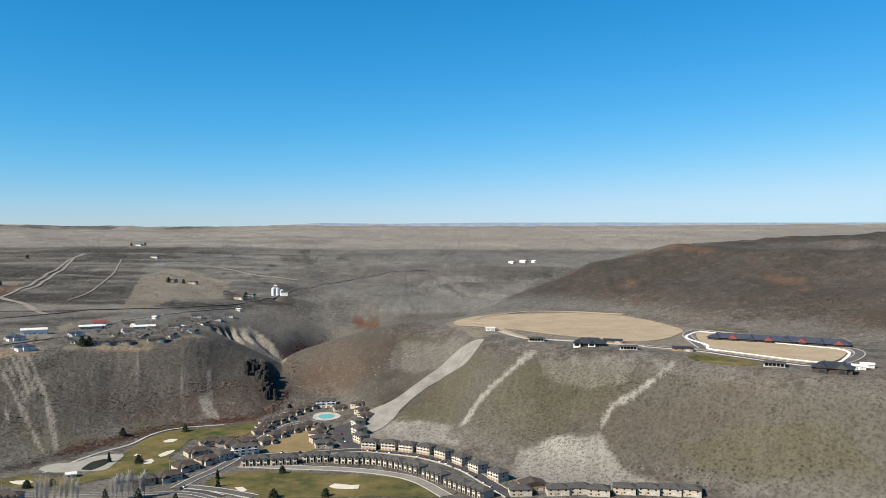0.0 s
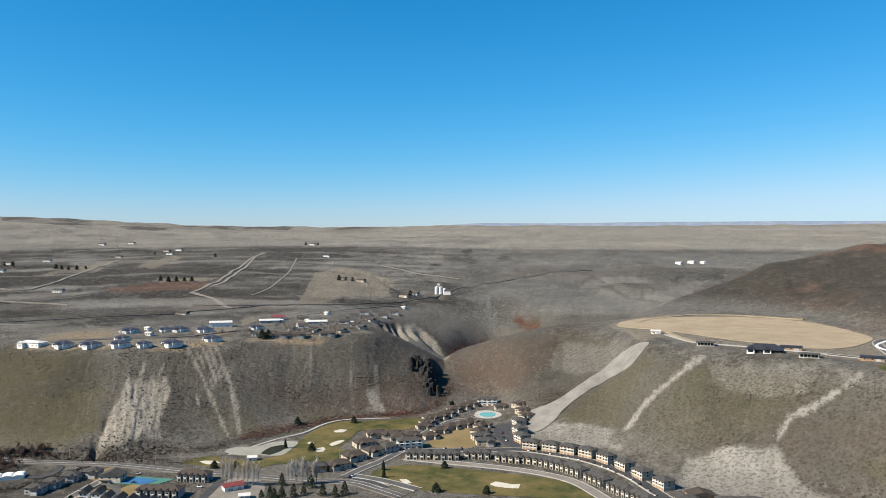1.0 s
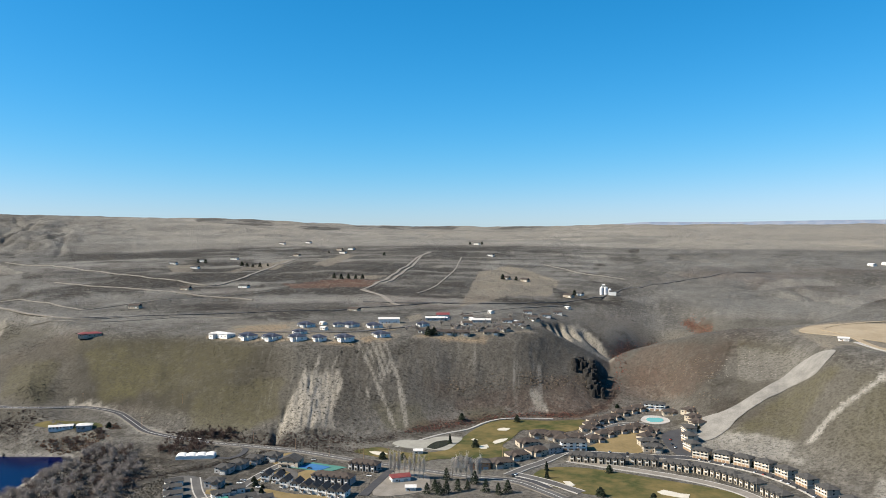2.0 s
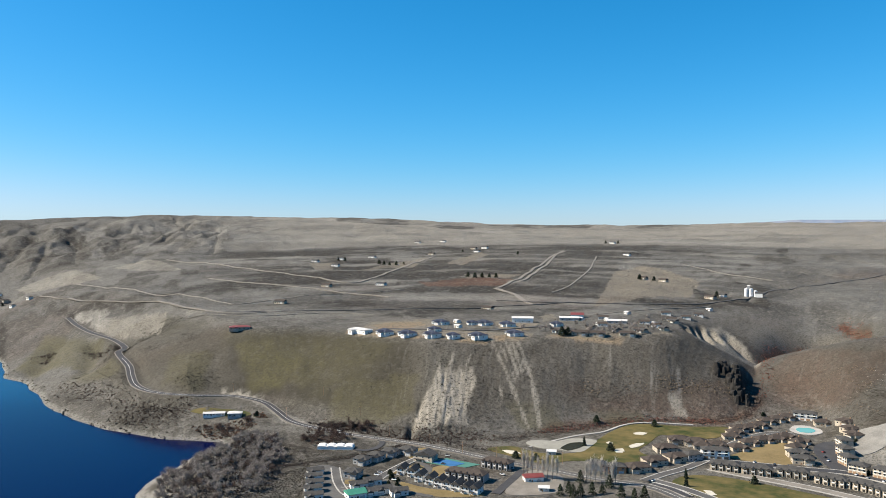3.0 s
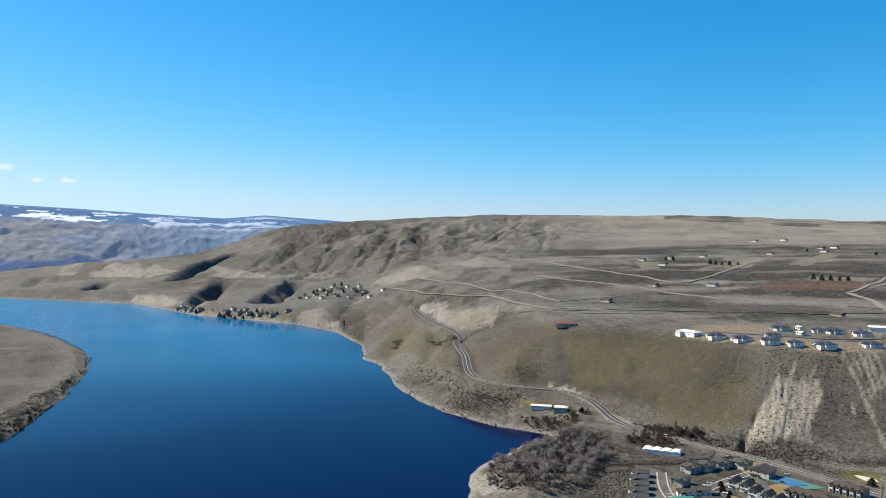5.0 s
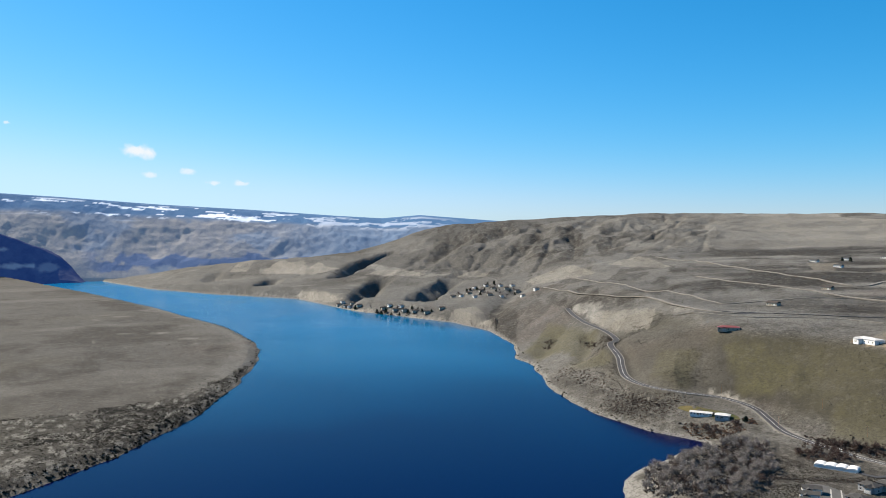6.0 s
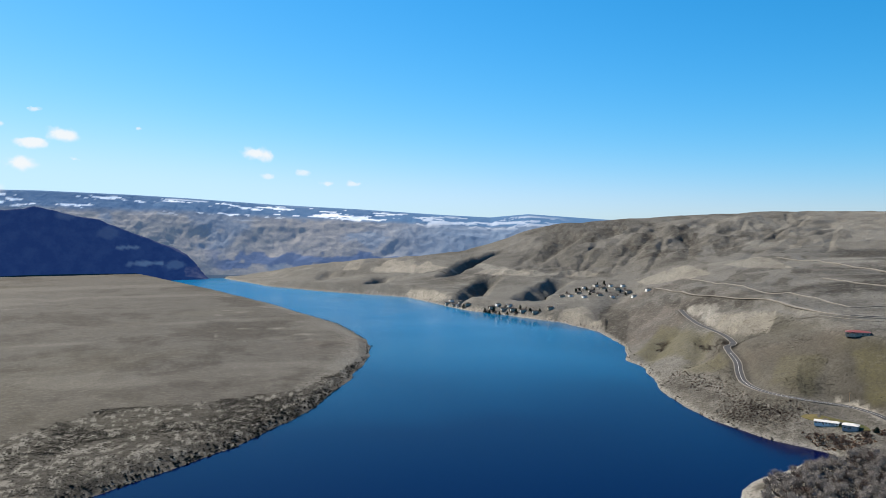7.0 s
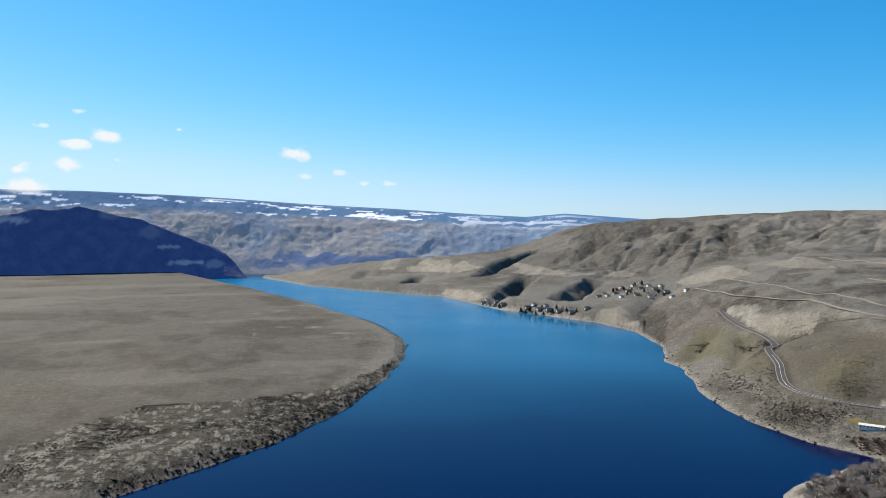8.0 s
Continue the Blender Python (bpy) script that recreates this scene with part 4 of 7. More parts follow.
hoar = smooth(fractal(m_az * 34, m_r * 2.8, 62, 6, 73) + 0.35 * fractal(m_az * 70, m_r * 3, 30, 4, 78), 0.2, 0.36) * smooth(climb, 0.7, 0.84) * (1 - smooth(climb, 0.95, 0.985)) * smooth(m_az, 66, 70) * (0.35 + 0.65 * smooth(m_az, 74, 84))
wooded_hazy = np.maximum(smooth(climb, 0.72, 0.84), 0.45 * smooth(fractal(m_x, m_y, 190, 5, 75), 0.25, 0.6) * smooth(m_az, 70, 80))
# Even shares here tint whole ranges with painted blue haze, besides the woods.
wooded_hazy = np.where(m_az < 62, 0.35, np.maximum(wooded_hazy, 0.6 * (1 - smooth(m_az, 74, 84))))
for key, values in (("snow", hoar), ("wood_haze", wooded_hazy), ("shaded_bluff", np.clip(shaded_bluff, 0, 1))):
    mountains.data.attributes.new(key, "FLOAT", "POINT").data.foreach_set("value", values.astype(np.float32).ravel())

w_az, w_r = np.meshgrid(np.arange(0, 360, 3.0), np.array([1.0, 200, 600, 1200, 2400, 4955]), indexing="ij")
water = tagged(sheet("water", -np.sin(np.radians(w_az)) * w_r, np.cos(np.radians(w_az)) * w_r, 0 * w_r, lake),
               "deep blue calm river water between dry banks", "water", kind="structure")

# ---- surfaces of built things ----
asphalt = plain("asphalt", (0.031, 0.031, 0.034), (0.051, 0.051, 0.053), 14)
old_asphalt = plain("worn_asphalt", (0.054, 0.052, 0.05), (0.09, 0.088, 0.084), 18)
gravel = plain("gravel", (0.124, 0.113, 0.096), (0.192, 0.175, 0.153), 9, relief=0.1)
concrete = plain("concrete", (0.237, 0.226, 0.209), (0.339, 0.327, 0.305), 8)
paint_white = plain("road_paint", (0.408, 0.408, 0.388), (0.510, 0.503, 0.476), 3)
turf = plain("golf_turf", (0.022, 0.033, 0.006), (0.125, 0.094, 0.036), 40, fine=9, relief=0.1)
straw = plain("dry_grass", (0.113, 0.085, 0.037), (0.181, 0.135, 0.065), 22, relief=0.1)
sand = plain("bunker_sand", (0.350, 0.322, 0.266), (0.440, 0.417, 0.361), 5)
graded = plain("graded_earth", (0.207, 0.164, 0.106), (0.274, 0.226, 0.156), 30, relief=0.1)
spoil = plain("graded_gravel", (0.115, 0.11, 0.1), (0.195, 0.187, 0.17), 14, fine=1.6, relief=0.25)
mud = plain("pond_mud", (0.169, 0.164, 0.141), (0.237, 0.232, 0.203), 12)
pool_water, _nt, _b = material("pool_water", 0.1)
_b.inputs["Base Color"].default_value = (0.1, 0.33, 0.35, 1)
pond_water, _nt, _b = material("pond_water", 0.08)
_b.inputs["Base Color"].default_value = (0.015, 0.02, 0.015, 1)
court_blue = plain("court_blue", (0.02, 0.085, 0.2), (0.035, 0.12, 0.26), 6)
court_green = plain("court_green", (0.04, 0.12, 0.1), (0.06, 0.16, 0.13), 6)
W_CREAM = plain("cream_siding", (0.30, 0.26, 0.205), (0.42, 0.37, 0.295), 4)
W_WHITE = plain("white_siding", (0.56, 0.55, 0.525), (0.7, 0.69, 0.66), 4)
W_GREY = plain("grey_siding", (0.240, 0.240, 0.240), (0.336, 0.336, 0.328), 4)
W_BROWN = plain("brown_siding", (0.2, 0.13, 0.08), (0.3, 0.2, 0.13), 4)
W_ORANGE = plain("rusty_orange_siding", (0.4, 0.2, 0.1), (0.5, 0.27, 0.15), 4)
ROOF_GREY = plain("dark_grey_shingle", (0.034, 0.033, 0.032), (0.064, 0.062, 0.059), 3, relief=0.05)
W_BLACK = plain("black_siding", (0.02, 0.02, 0.024), (0.045, 0.045, 0.05), 4)
ROOF_BROWN = plain("brown_shingle", (0.036, 0.029, 0.025), (0.06, 0.049, 0.042), 3, relief=0.05)
ROOF_BLACK = plain("black_metal_roof", (0.012, 0.013, 0.017), (0.025, 0.027, 0.034), 5, 0.5)
ROOF_NAVY = plain("navy_shingle", (0.022, 0.028, 0.045), (0.04, 0.047, 0.07), 3)
ROOF_RED = plain("red_metal_roof", (0.11, 0.022, 0.022), (0.17, 0.04, 0.036), 4, 0.6)
ROOF_GREEN = plain("green_metal_roof", (0.03, 0.16, 0.11), (0.05, 0.22, 0.15), 4, 0.6)
ROOF_PALE = plain("pale_metal_roof", (0.36, 0.355, 0.345), (0.5, 0.49, 0.475), 4, 0.8)
GLASS, _nt, _b = material("window_glass", 0.12)
_b.inputs["Base Color"].default_value = (0.02, 0.025, 0.03, 1)
TRIM = plain("white_trim", (0.544, 0.536, 0.504), (0.640, 0.632, 0.600), 2)
# Near-black that paints the shade inside openings and under roofs.
SHADE = plain("opening_shade", (0.02, 0.018, 0.016), (0.04, 0.036, 0.03), 2)
RUBBER = plain("tyre_rubber", (0.015, 0.015, 0.015), (0.03, 0.03, 0.03), 0.3)
STEEL = plain("galvanised_steel", (0.45, 0.46, 0.47), (0.6, 0.61, 0.62), 3, 0.5)
BARK = plain("grey_bark", (0.088, 0.078, 0.068), (0.150, 0.136, 0.119), 1.5)
TWIGS = plain("bare_twigs", (0.15, 0.132, 0.118), (0.28, 0.25, 0.226), 9)
TWIGS_RED = plain("reddish_twigs", (0.05, 0.032, 0.026), (0.092, 0.062, 0.05), 9)
POPLAR = plain("pale_poplar_twigs", (0.3, 0.28, 0.25), (0.45, 0.42, 0.38), 5)
THICKET = plain("bare_thicket", (0.075, 0.062, 0.053), (0.13, 0.11, 0.096), 6)
NEEDLES = plain("dark_needles", (0.014, 0.02, 0.012), (0.03, 0.04, 0.022), 2)
SAGE = plain("sagebrush_leaves", (0.034, 0.032, 0.023), (0.068, 0.063, 0.048), 9)
SAGE_DARK = plain("dark_sagebrush_leaves", (0.018, 0.017, 0.012), (0.045, 0.042, 0.032), 9)
RUST_BRUSH = plain("rusty_brush", (0.046, 0.036, 0.031), (0.092, 0.07, 0.06), 12)
BASALT = plain("black_basalt", (0.008, 0.008, 0.008), (0.034, 0.031, 0.028), 6, relief=0.6)


def rounded(points, closed=False, step=6.0):
    """A smooth line through points in the plan."""
    p = [Vector(q[:2]) for q in points]
    n, out = len(p), []
    for k in range(n if closed else n - 1):
        a, b1, c, d = (p[(k - 1) % n], p[k], p[(k + 1) % n], p[(k + 2) % n]) if closed else (p[max(k - 1, 0)], p[k], p[k + 1], p[min(k + 2, n - 1)])
        cuts = max(int((c - b1).length / step), 1)
        for s in range(cuts):
            t = s / cuts
            out.append(0.5 * (2 * b1 + (c - a) * t + (2 * a - 5 * b1 + 4 * c - d) * t * t + (3 * b1 - a - 3 * c + d) * t ** 3))
    if not closed:
        out.append(p[-1])
    return out


def linked(name, bm, mat, parent=None, label=""):
    me = bpy.data.meshes.new(name)
    bm.normal_update()
    bm.to_mesh(me)
    bm.free()
    me.materials.append(mat)
    ob = new(name, me)
    if parent:
        ob.parent = parent
    if label:
        ob["label"] = label
    return ob


part = linked


def patch(name, outline, mat, label, category, lift=0.3, cell=9.0, smoothed=True, thick=0.25, kind="structure"):
    """A flat cover that follows the ground inside an outline in the plan."""
    line = rounded(outline, True) if smoothed else [Vector(q) for q in outline]
    bm = bmesh.new()
    bm.faces.new([bm.verts.new((q.x, q.y, 0)) for q in line])
    bmesh.ops.triangulate(bm, faces=bm.faces[:])
    xs, ys = [q.x for q in line], [q.y for q in line]
    for lo, hi, co, no in ((min(xs), max(xs), 0, (1, 0, 0)), (min(ys), max(ys), 1, (0, 1, 0))):
        v = lo + cell
        while v < hi:
            at = [0, 0, 0]
            at[co] = v
            bmesh.ops.bisect_plane(bm, geom=bm.verts[:] + bm.edges[:] + bm.faces[:], plane_co=at, plane_no=no)
            v += cell
    for v in bm.verts:
        v.co.z = ground_at(v.co.x, v.co.y) + lift
    rim = [e for e in bm.edges if e.is_boundary]
    for v in bmesh.ops.extrude_edge_only(bm, edges=rim)["geom"]:
        if isinstance(v, bmesh.types.BMVert):
            v.co.z -= thick + lift
    bmesh.ops.recalc_face_normals(bm, faces=bm.faces[:])
    return tagged(linked(name, bm, mat), label, category, kind=kind)


def ribbon(name, points, width, mat, label, category="road", lift=0.45, kerbs=None, line=None, kind="structure", grade=6, bank=1.6):
    """A road along a line in the plan, level from side to side; kerbs and a painted middle line are its parts."""
    way = rounded(points, False, 7.0)
    sides = []
    for k in range(len(way)):
        d = (way[min(k + 1, len(way) - 1)] - way[max(k - 1, 0)]).normalized()
        sides.append(Vector((-d.y, d.x)))
    level = np.array([max(ground_at(*(q + n * s)) for s in (-width / 2, 0, width / 2)) for q, n in zip(way, sides)])
    for _ in range(grade):
        level[1:-1] = np.maximum(level[1:-1], (level[:-2] + level[2:]) / 2)

    def strip(off, half, rise, down):
        bm, rows = bmesh.new(), []
        for k, (q, side) in enumerate(zip(way, sides)):
            zs = level[k] + lift
            a, c = q + side * (off - half), q + side * (off + half)
            rows.append([bm.verts.new((*a, zs + rise - down)), bm.verts.new((*a, zs + rise)), bm.verts.new((*c, zs + rise)), bm.verts.new((*c, zs + rise - down))])
        for r0, r1 in zip(rows, rows[1:]):
            for k in range(3):
                bm.faces.new((r0[k], r0[k + 1], r1[k + 1], r1[k]))
        bmesh.ops.recalc_face_normals(bm, faces=bm.faces[:])
        return bm

    road = tagged(linked(name, strip(0, width / 2, 0, bank), mat), label, category, kind=kind)
    if kerbs:
        for side in (-1, 1):
            part("kerb", strip(side * (width / 2 + 0.6), 0.6, 0.12, 1.5), kerbs, road)
    if line:
        part("painted_line", strip(0, 0.25, 0.03, 0.03), line, road)
    return road


def box(bm, cx, cy, cz, sx, sy, sz, bevel=0.0):
    """A box with its base's middle at (cx, cy, cz)."""
    made = bmesh.ops.create_cube(bm, size=1)["verts"]
    for v in made:
        v.co = Vector((cx + v.co.x * sx, cy + v.co.y * sy, cz + (v.co.z + 0.5) * sz))
    if bevel:
        bmesh.ops.bevel(bm, geom=list({e for v in made for e in v.link_edges}), offset=bevel, segments=1, affect="EDGES")
    return made


def boxed(cx, cy, cz, sx, sy, sz, bevel=0.0):
    bm = bmesh.new()
    box(bm, cx, cy, cz, sx, sy, sz, bevel)
    return bm


def roof_form(w, d, z, rise, over=0.6, hip=True, thick=0.3, along_x=True):
    """A hipped or gabled roof with eaves that stand out."""
    bm = bmesh.new()
    a, c = w / 2 + over, d / 2 + over
    if not along_x:
        a, c = c, a
    inset = min(c, a * 0.9) if hip else 0.0
    pts = [(-a, -c, z), (a, -c, z), (a, c, z), (-a, c, z), (-a + inset, 0, z + rise), (a - inset, 0, z + rise)]
    if not along_x:
        pts = [(-y, x, h) for x, y, h in pts]
    top = [bm.verts.new(p) for p in pts]
    low = [bm.verts.new((p[0], p[1], z - thick)) for p in pts[:4]]
    for f in ((0, 1, 5, 4), (2, 3, 4, 5), (1, 2, 5), (3, 0, 4)):
        bm.faces.new([top[k] for k in f])
    for k in range(4):
        bm.faces.new((top[k], low[k], low[(k + 1) % 4], top[(k + 1) % 4]))
    bm.faces.new(low[::-1])
    bmesh.ops.recalc_face_normals(bm, faces=bm.faces[:])
    return bm


def thing(name, label, category, group=""):
    return tagged(new(name), label, category, group)


def windows(parent, w, d, storeys, each, z0=1.0, step=2.9, wide=1.5, tall=1.4):
    """Windows on the front, back and ends, a little proud of the wall; each has its frame."""
    for s in range(storeys):
        for k in range(each):
            x = (k + 0.5) / each * w - w / 2
            for y in (-d / 2, d / 2):
                win = part("window", boxed(x, y, z0 + s * step, wide, 0.16, tall), GLASS, parent)
                part("frame", boxed(x, y, z0 + s * step - 0.15, wide + 0.3, 0.1, 0.15), TRIM, win)
        for x in (-w / 2, w / 2):
            part("window", boxed(x, 0, z0 + s * step, 0.16, wide, tall), GLASS, parent)


def build_house(name, label, w, d, h, wall, roof, rise, hip=True, storeys=1, each=3, garage=True, porch=False, wing=None, along_x=True, category="house", group="", chimney=False, far=False):
    o = thing(name, label, category, group)
    bm = boxed(0, 0, -2.5, w, d, h + 2.5)
    if not hip:
        half = w / 2 if along_x else d / 2
        pts = [((-half, -d / 2), (-half, d / 2), (half, -d / 2), (half, d / 2)) if along_x else ((-w / 2, -half), (w / 2, -half), (-w / 2, half), (w / 2, half))][0]
        for p, q in (pts[:2], pts[2:]):
            m = ((p[0] + q[0]) / 2, (p[1] + q[1]) / 2)
            bm.faces.new([bm.verts.new((*p, h)), bm.verts.new((*q, h)), bm.verts.new((*m, h + rise * 0.93))])
    part("wall", bm, wall, o)
    part("roof", roof_form(w, d, h, rise, 0.7, hip, along_x=along_x), roof, o)
    if wing:
        ww, wd, wx = wing
        part("wing", boxed(wx, -d / 2 - wd / 2 + 0.2, -2.5, ww, wd, h + 1.9), wall, o)
        part("wing_roof", roof_form(ww, wd + 3, h - 0.55, rise * 0.75, 0.5, False, along_x=False), roof, o).location = (wx, -d / 2 - wd / 2 + 1.4, 0)
    if far:
        for k in range(each):
            part("window", boxed((k + 0.5) / each * w - w / 2, -d / 2, 1.0, 2.0, 0.2, 1.6), GLASS, o)
    else:
        windows(o, w, d, storeys, each)
    front = -d / 2 - (wing[1] if wing else 0)
    if garage:
        gx = wing[2] if wing else w * 0.25
        g = part("garage_door", boxed(gx, front - 0.02 + (0.2 if wing else 0), 0, min(4.6, w * 0.4), 0.2, 2.2), TRIM, o)
        for k in range(0 if far else 3):
            part("panel", boxed(gx, front - 0.1 + (0.2 if wing else 0), 0.15 + k * 0.7, min(4.3, w * 0.36), 0.1, 0.5), W_GREY, g)
    part("door", boxed(-w * 0.12, -d / 2 - 0.03, 0, 1.1, 0.18, 2.1), W_BROWN, o)
    if porch:
        part("porch_roof", boxed(-w * 0.2, -d / 2 - 1.2, 2.6, w * 0.5, 2.4, 0.25), roof, o)
        for x in (-w * 0.43, w * 0.03):
            part("porch_post", boxed(x, -d / 2 - 2.2, -0.5, 0.25, 0.25, 3.1), TRIM, o)
    if chimney:
        part("chimney", boxed(w * 0.22, d * 0.12, h, 0.9, 0.9, rise + 0.8), W_BROWN, o)
    return o


def build_terrace(name, label, w, d, h, bays, wall, roof, group):
    """A row of homes under one roof; each bay stands out with two balconies and posts, the balconies' shade set on as
    dark slabs.
    """
    o = thing(name, label, "townhouse", group)
    part("wall", boxed(0, 0, -2.5, w, d, h + 2.5), wall, o)
    part("roof", roof_form(w, d, h, 3.0, 0.8), roof, o)
    for k in range(bays):
        x = (k + 0.5) / bays * w - w / 2
        bay = part("bay", boxed(x, -d / 2 - 0.9, -2.5, w / bays * 0.52, 1.9, h + 2.2), wall, o)
        part("bay_roof", roof_form(w / bays * 0.52, 4.6, h - 0.3, 1.5, 0.4, False, along_x=False), roof, o).location = (x, -d / 2 + 0.4, 0)
        for s in (0.2, 3.2):
            part("balcony_shade", boxed(x, -d / 2 - 1.85, s, w / bays * 0.34, 0.14, 2.2), SHADE, bay)
        part("railing", boxed(x, -d / 2 - 1.98, 3.2, w / bays * 0.46, 0.1, 0.9), TRIM, bay)
        # A dark slab on the wall stands for a shaded gap between bays.
        part("recess_shade", boxed(x + w / bays * 0.39, -d / 2 - 0.05, 0.2, w / bays * 0.16, 0.16, h - 1.2), SHADE, o)
    for k in range(bays):
        x = (k + 0.5) / bays * w - w / 2
        part("window", boxed(x, d / 2, 3.4, 1.8, 0.16, 1.4), GLASS, o)
        part("garage_door", boxed(x, d / 2 + 0.02, 0, 3.6, 0.16, 2.2), TRIM, o)
    return o


def build_condo(name, label, w, d, h, wall, roof, group):
    """A tall block of homes with garages below and two floors of windows and balconies."""
    o = thing(name, label, "apartment block", group)
    part("wall", boxed(0, 0, -3, w, d, h + 3), wall, o)
    part("roof", roof_form(w, d, h, 2.6, 0.9), roof, o)
    part("belt_course", boxed(0, 0, 3.0, w + 0.24, d + 0.24, 0.35), TRIM, o)
    for k in range(4):
        x = (k + 0.5) / 4 * w - w / 2
        part("garage_door", boxed(x, -d / 2 - 0.03, 0, w / 4 * 0.66, 0.2, 2.3), W_BROWN, o)
        for s in (3.8, 6.6):
            win = part("window", boxed(x, -d / 2 - 0.02, s, w / 4 * 0.45, 0.2, 1.6), GLASS, o)
            part("sill", boxed(x, -d / 2 - 0.1, s - 0.2, w / 4 * 0.55, 0.3, 0.2), TRIM, win)
            part("window", boxed(x, d / 2 + 0.02, s, 1.6, 0.2, 1.4), GLASS, o)
    for x in (-w / 2 - 0.02, w / 2 + 0.02):
        for s in (3.8, 6.6):
            part("window", boxed(x, 0, s, 0.2, 1.6, 1.5), GLASS, o)
    for x in (-w / 4, w / 4):
        part("balcony", boxed(x, -d / 2 - 0.7, 5.9, w * 0.36, 1.4, 0.25), TRIM, o)
    return o


def set_down(first, places, back=0.0, rise=0.1):
    """Puts a thing and its copies at (x, y, turn) in the plan; turn 0 faces the middle of the place."""
    for k, (x, y, *turn) in enumerate(places):
        az = math.degrees(math.atan2(-x, y))
        r = math.hypot(x, y)
        x, y = x * (r + back) / r, y * (r + back) / r
        m = pose(x, y, ground_at(x, y) + rise, 0, 0, az + (turn[0] if turn else 0))
        if k:
            copy_thing(first, m)
        else:
            first.matrix_world = m


def along(points, turn=0):
    """Places on a line, each turned along it."""
    out = []
    for k, (x, y) in enumerate(points):
        (x0, y0), (x1, y1) = points[max(k - 1, 0)], points[min(k + 1, len(points) - 1)]
        az = math.degrees(math.atan2(-x, y))
        face = math.degrees(math.atan2(y1 - y0, x1 - x0))
        out.append((x, y, (face - az + 90) % 180 - 90 + turn))
    return out


# ---- lawns, pads and roads ----
patch("lawn", [(-409, 706), (-394, 731), (-374, 726), (-352, 725), (-328, 742), (-324, 764), (-327, 799), (-328, 855), (-313, 893), (-257, 921), (-223, 939), (-220, 889), (-248, 863), (-276, 865), (-276, 824), (-275, 787), (-250, 766), (-271, 739), (-317, 717), (-336, 691), (-363, 696)],
      turf, "green and straw-coloured golf fairway in the valley floor", "golf course")
patch("lawn", [(-216, 709), (-204, 736), (-164, 746), (-98, 737), (-49, 727), (-25, 708), (-1, 673), (-70, 672), (-167, 672), (-204, 690)], turf, "mottled green and brown golf fairway beside a road", "golf course")
patch("lawn", [(262, 843), (291, 845), (319, 788), (306, 776), (266, 810)], turf, "green lawn on the edge of a bench", "lawn")
patch("lawn", [(-784, 635), (-746, 665), (-721, 669), (-714, 655), (-772, 633)], turf, "green lawn beside a long white building", "lawn")
patch("lawn", [(-189, 814), (-184, 846), (-160, 911), (-147, 916), (-139, 860), (-139, 817)], straw, "slope of dry yellow grass between homes", "lawn")
patch("lawn", [(-420, 570), (-387, 568), (-338, 581), (-367, 555), (-403, 556)], straw, "dry yellow lawn below white houses", "lawn")
patch("lawn", [(-448, 592), (-437, 621), (-423, 612), (-430, 588)], straw, "dry yellow lawn in a housing estate", "lawn")
patch("lawn", [(-420, 621), (-409, 637), (-394, 606), (-405, 595)], straw, "dry yellow lawn in a housing estate", "lawn")
patch("lawn", [(-466, 547), (-454, 552), (-450, 538), (-460, 538)], straw, "dry yellow lawn in a housing estate", "lawn")
patch("lawn", [(-473, 652), (-468, 675), (-454, 667), (-454, 635)], straw, "dry grass verge beside a road", "lawn")
patch("pavement", [(336, 1041), (361, 1049), (455, 908), (451, 872), (390, 790), (351, 805), (304, 882), (311, 948)], graded, "bare graded earth pad inside a paved loop", "earth pad", lift=0.5)
patch("pavement", [(17, 1157), (60, 1255), (202, 1296), (284, 1247), (323, 1105), (312, 1030), (245, 956), (158, 1013), (91, 1088)], graded, "bare graded earth pad on a bench", "earth pad", lift=0.5)
patch("pavement", [(39, 1011), (52, 990), (32, 968), (4, 980), (-27, 953), (-48, 927), (-58, 905), (-79, 886), (-92, 902), (-95, 943), (-64, 950), (-28, 984), (12, 1024)],
      spoil, "smooth grey graded gravel ramp down the bench slope", "gravel ramp", lift=0.7, cell=6)
patch("pavement", [(-124, 922), (-109, 933), (-96, 878), (-77, 824), (-92, 818), (-110, 846), (-125, 890)], asphalt, "dark asphalt car park among homes", "car park", lift=0.35)
ribbon("road", [(-700, 905), (-650, 915), (-600, 935), (-560, 960), (-540, 1000), (-500, 1080)], 7, old_asphalt, "grey street between the houses on the bench", lift=0.7)
patch("pavement", [(-340, 647), (-331, 672), (-305, 664), (-290, 620), (-324, 593)], gravel, "pale gravel yard round a red-roofed shed", "yard", lift=0.35)
patch("pavement", [(-516, 553), (-500, 573), (-440, 538), (-421, 515), (-455, 488)], old_asphalt, "worn concrete drives of a housing estate", "yard", lift=0.28)
patch("pond_bed", [(-387, 750), (-383, 768), (-363, 775), (-352, 796), (-328, 802), (-323, 776), (-324, 747), (-345, 745), (-366, 740)], mud, "pale dry rim of a golf pond", "pond", lift=0.5)
patch("water", [(-346, 749), (-346, 776), (-333, 785), (-330, 766), (-336, 746)], pond_water, "dark water in a golf pond", "pond", lift=0.8)
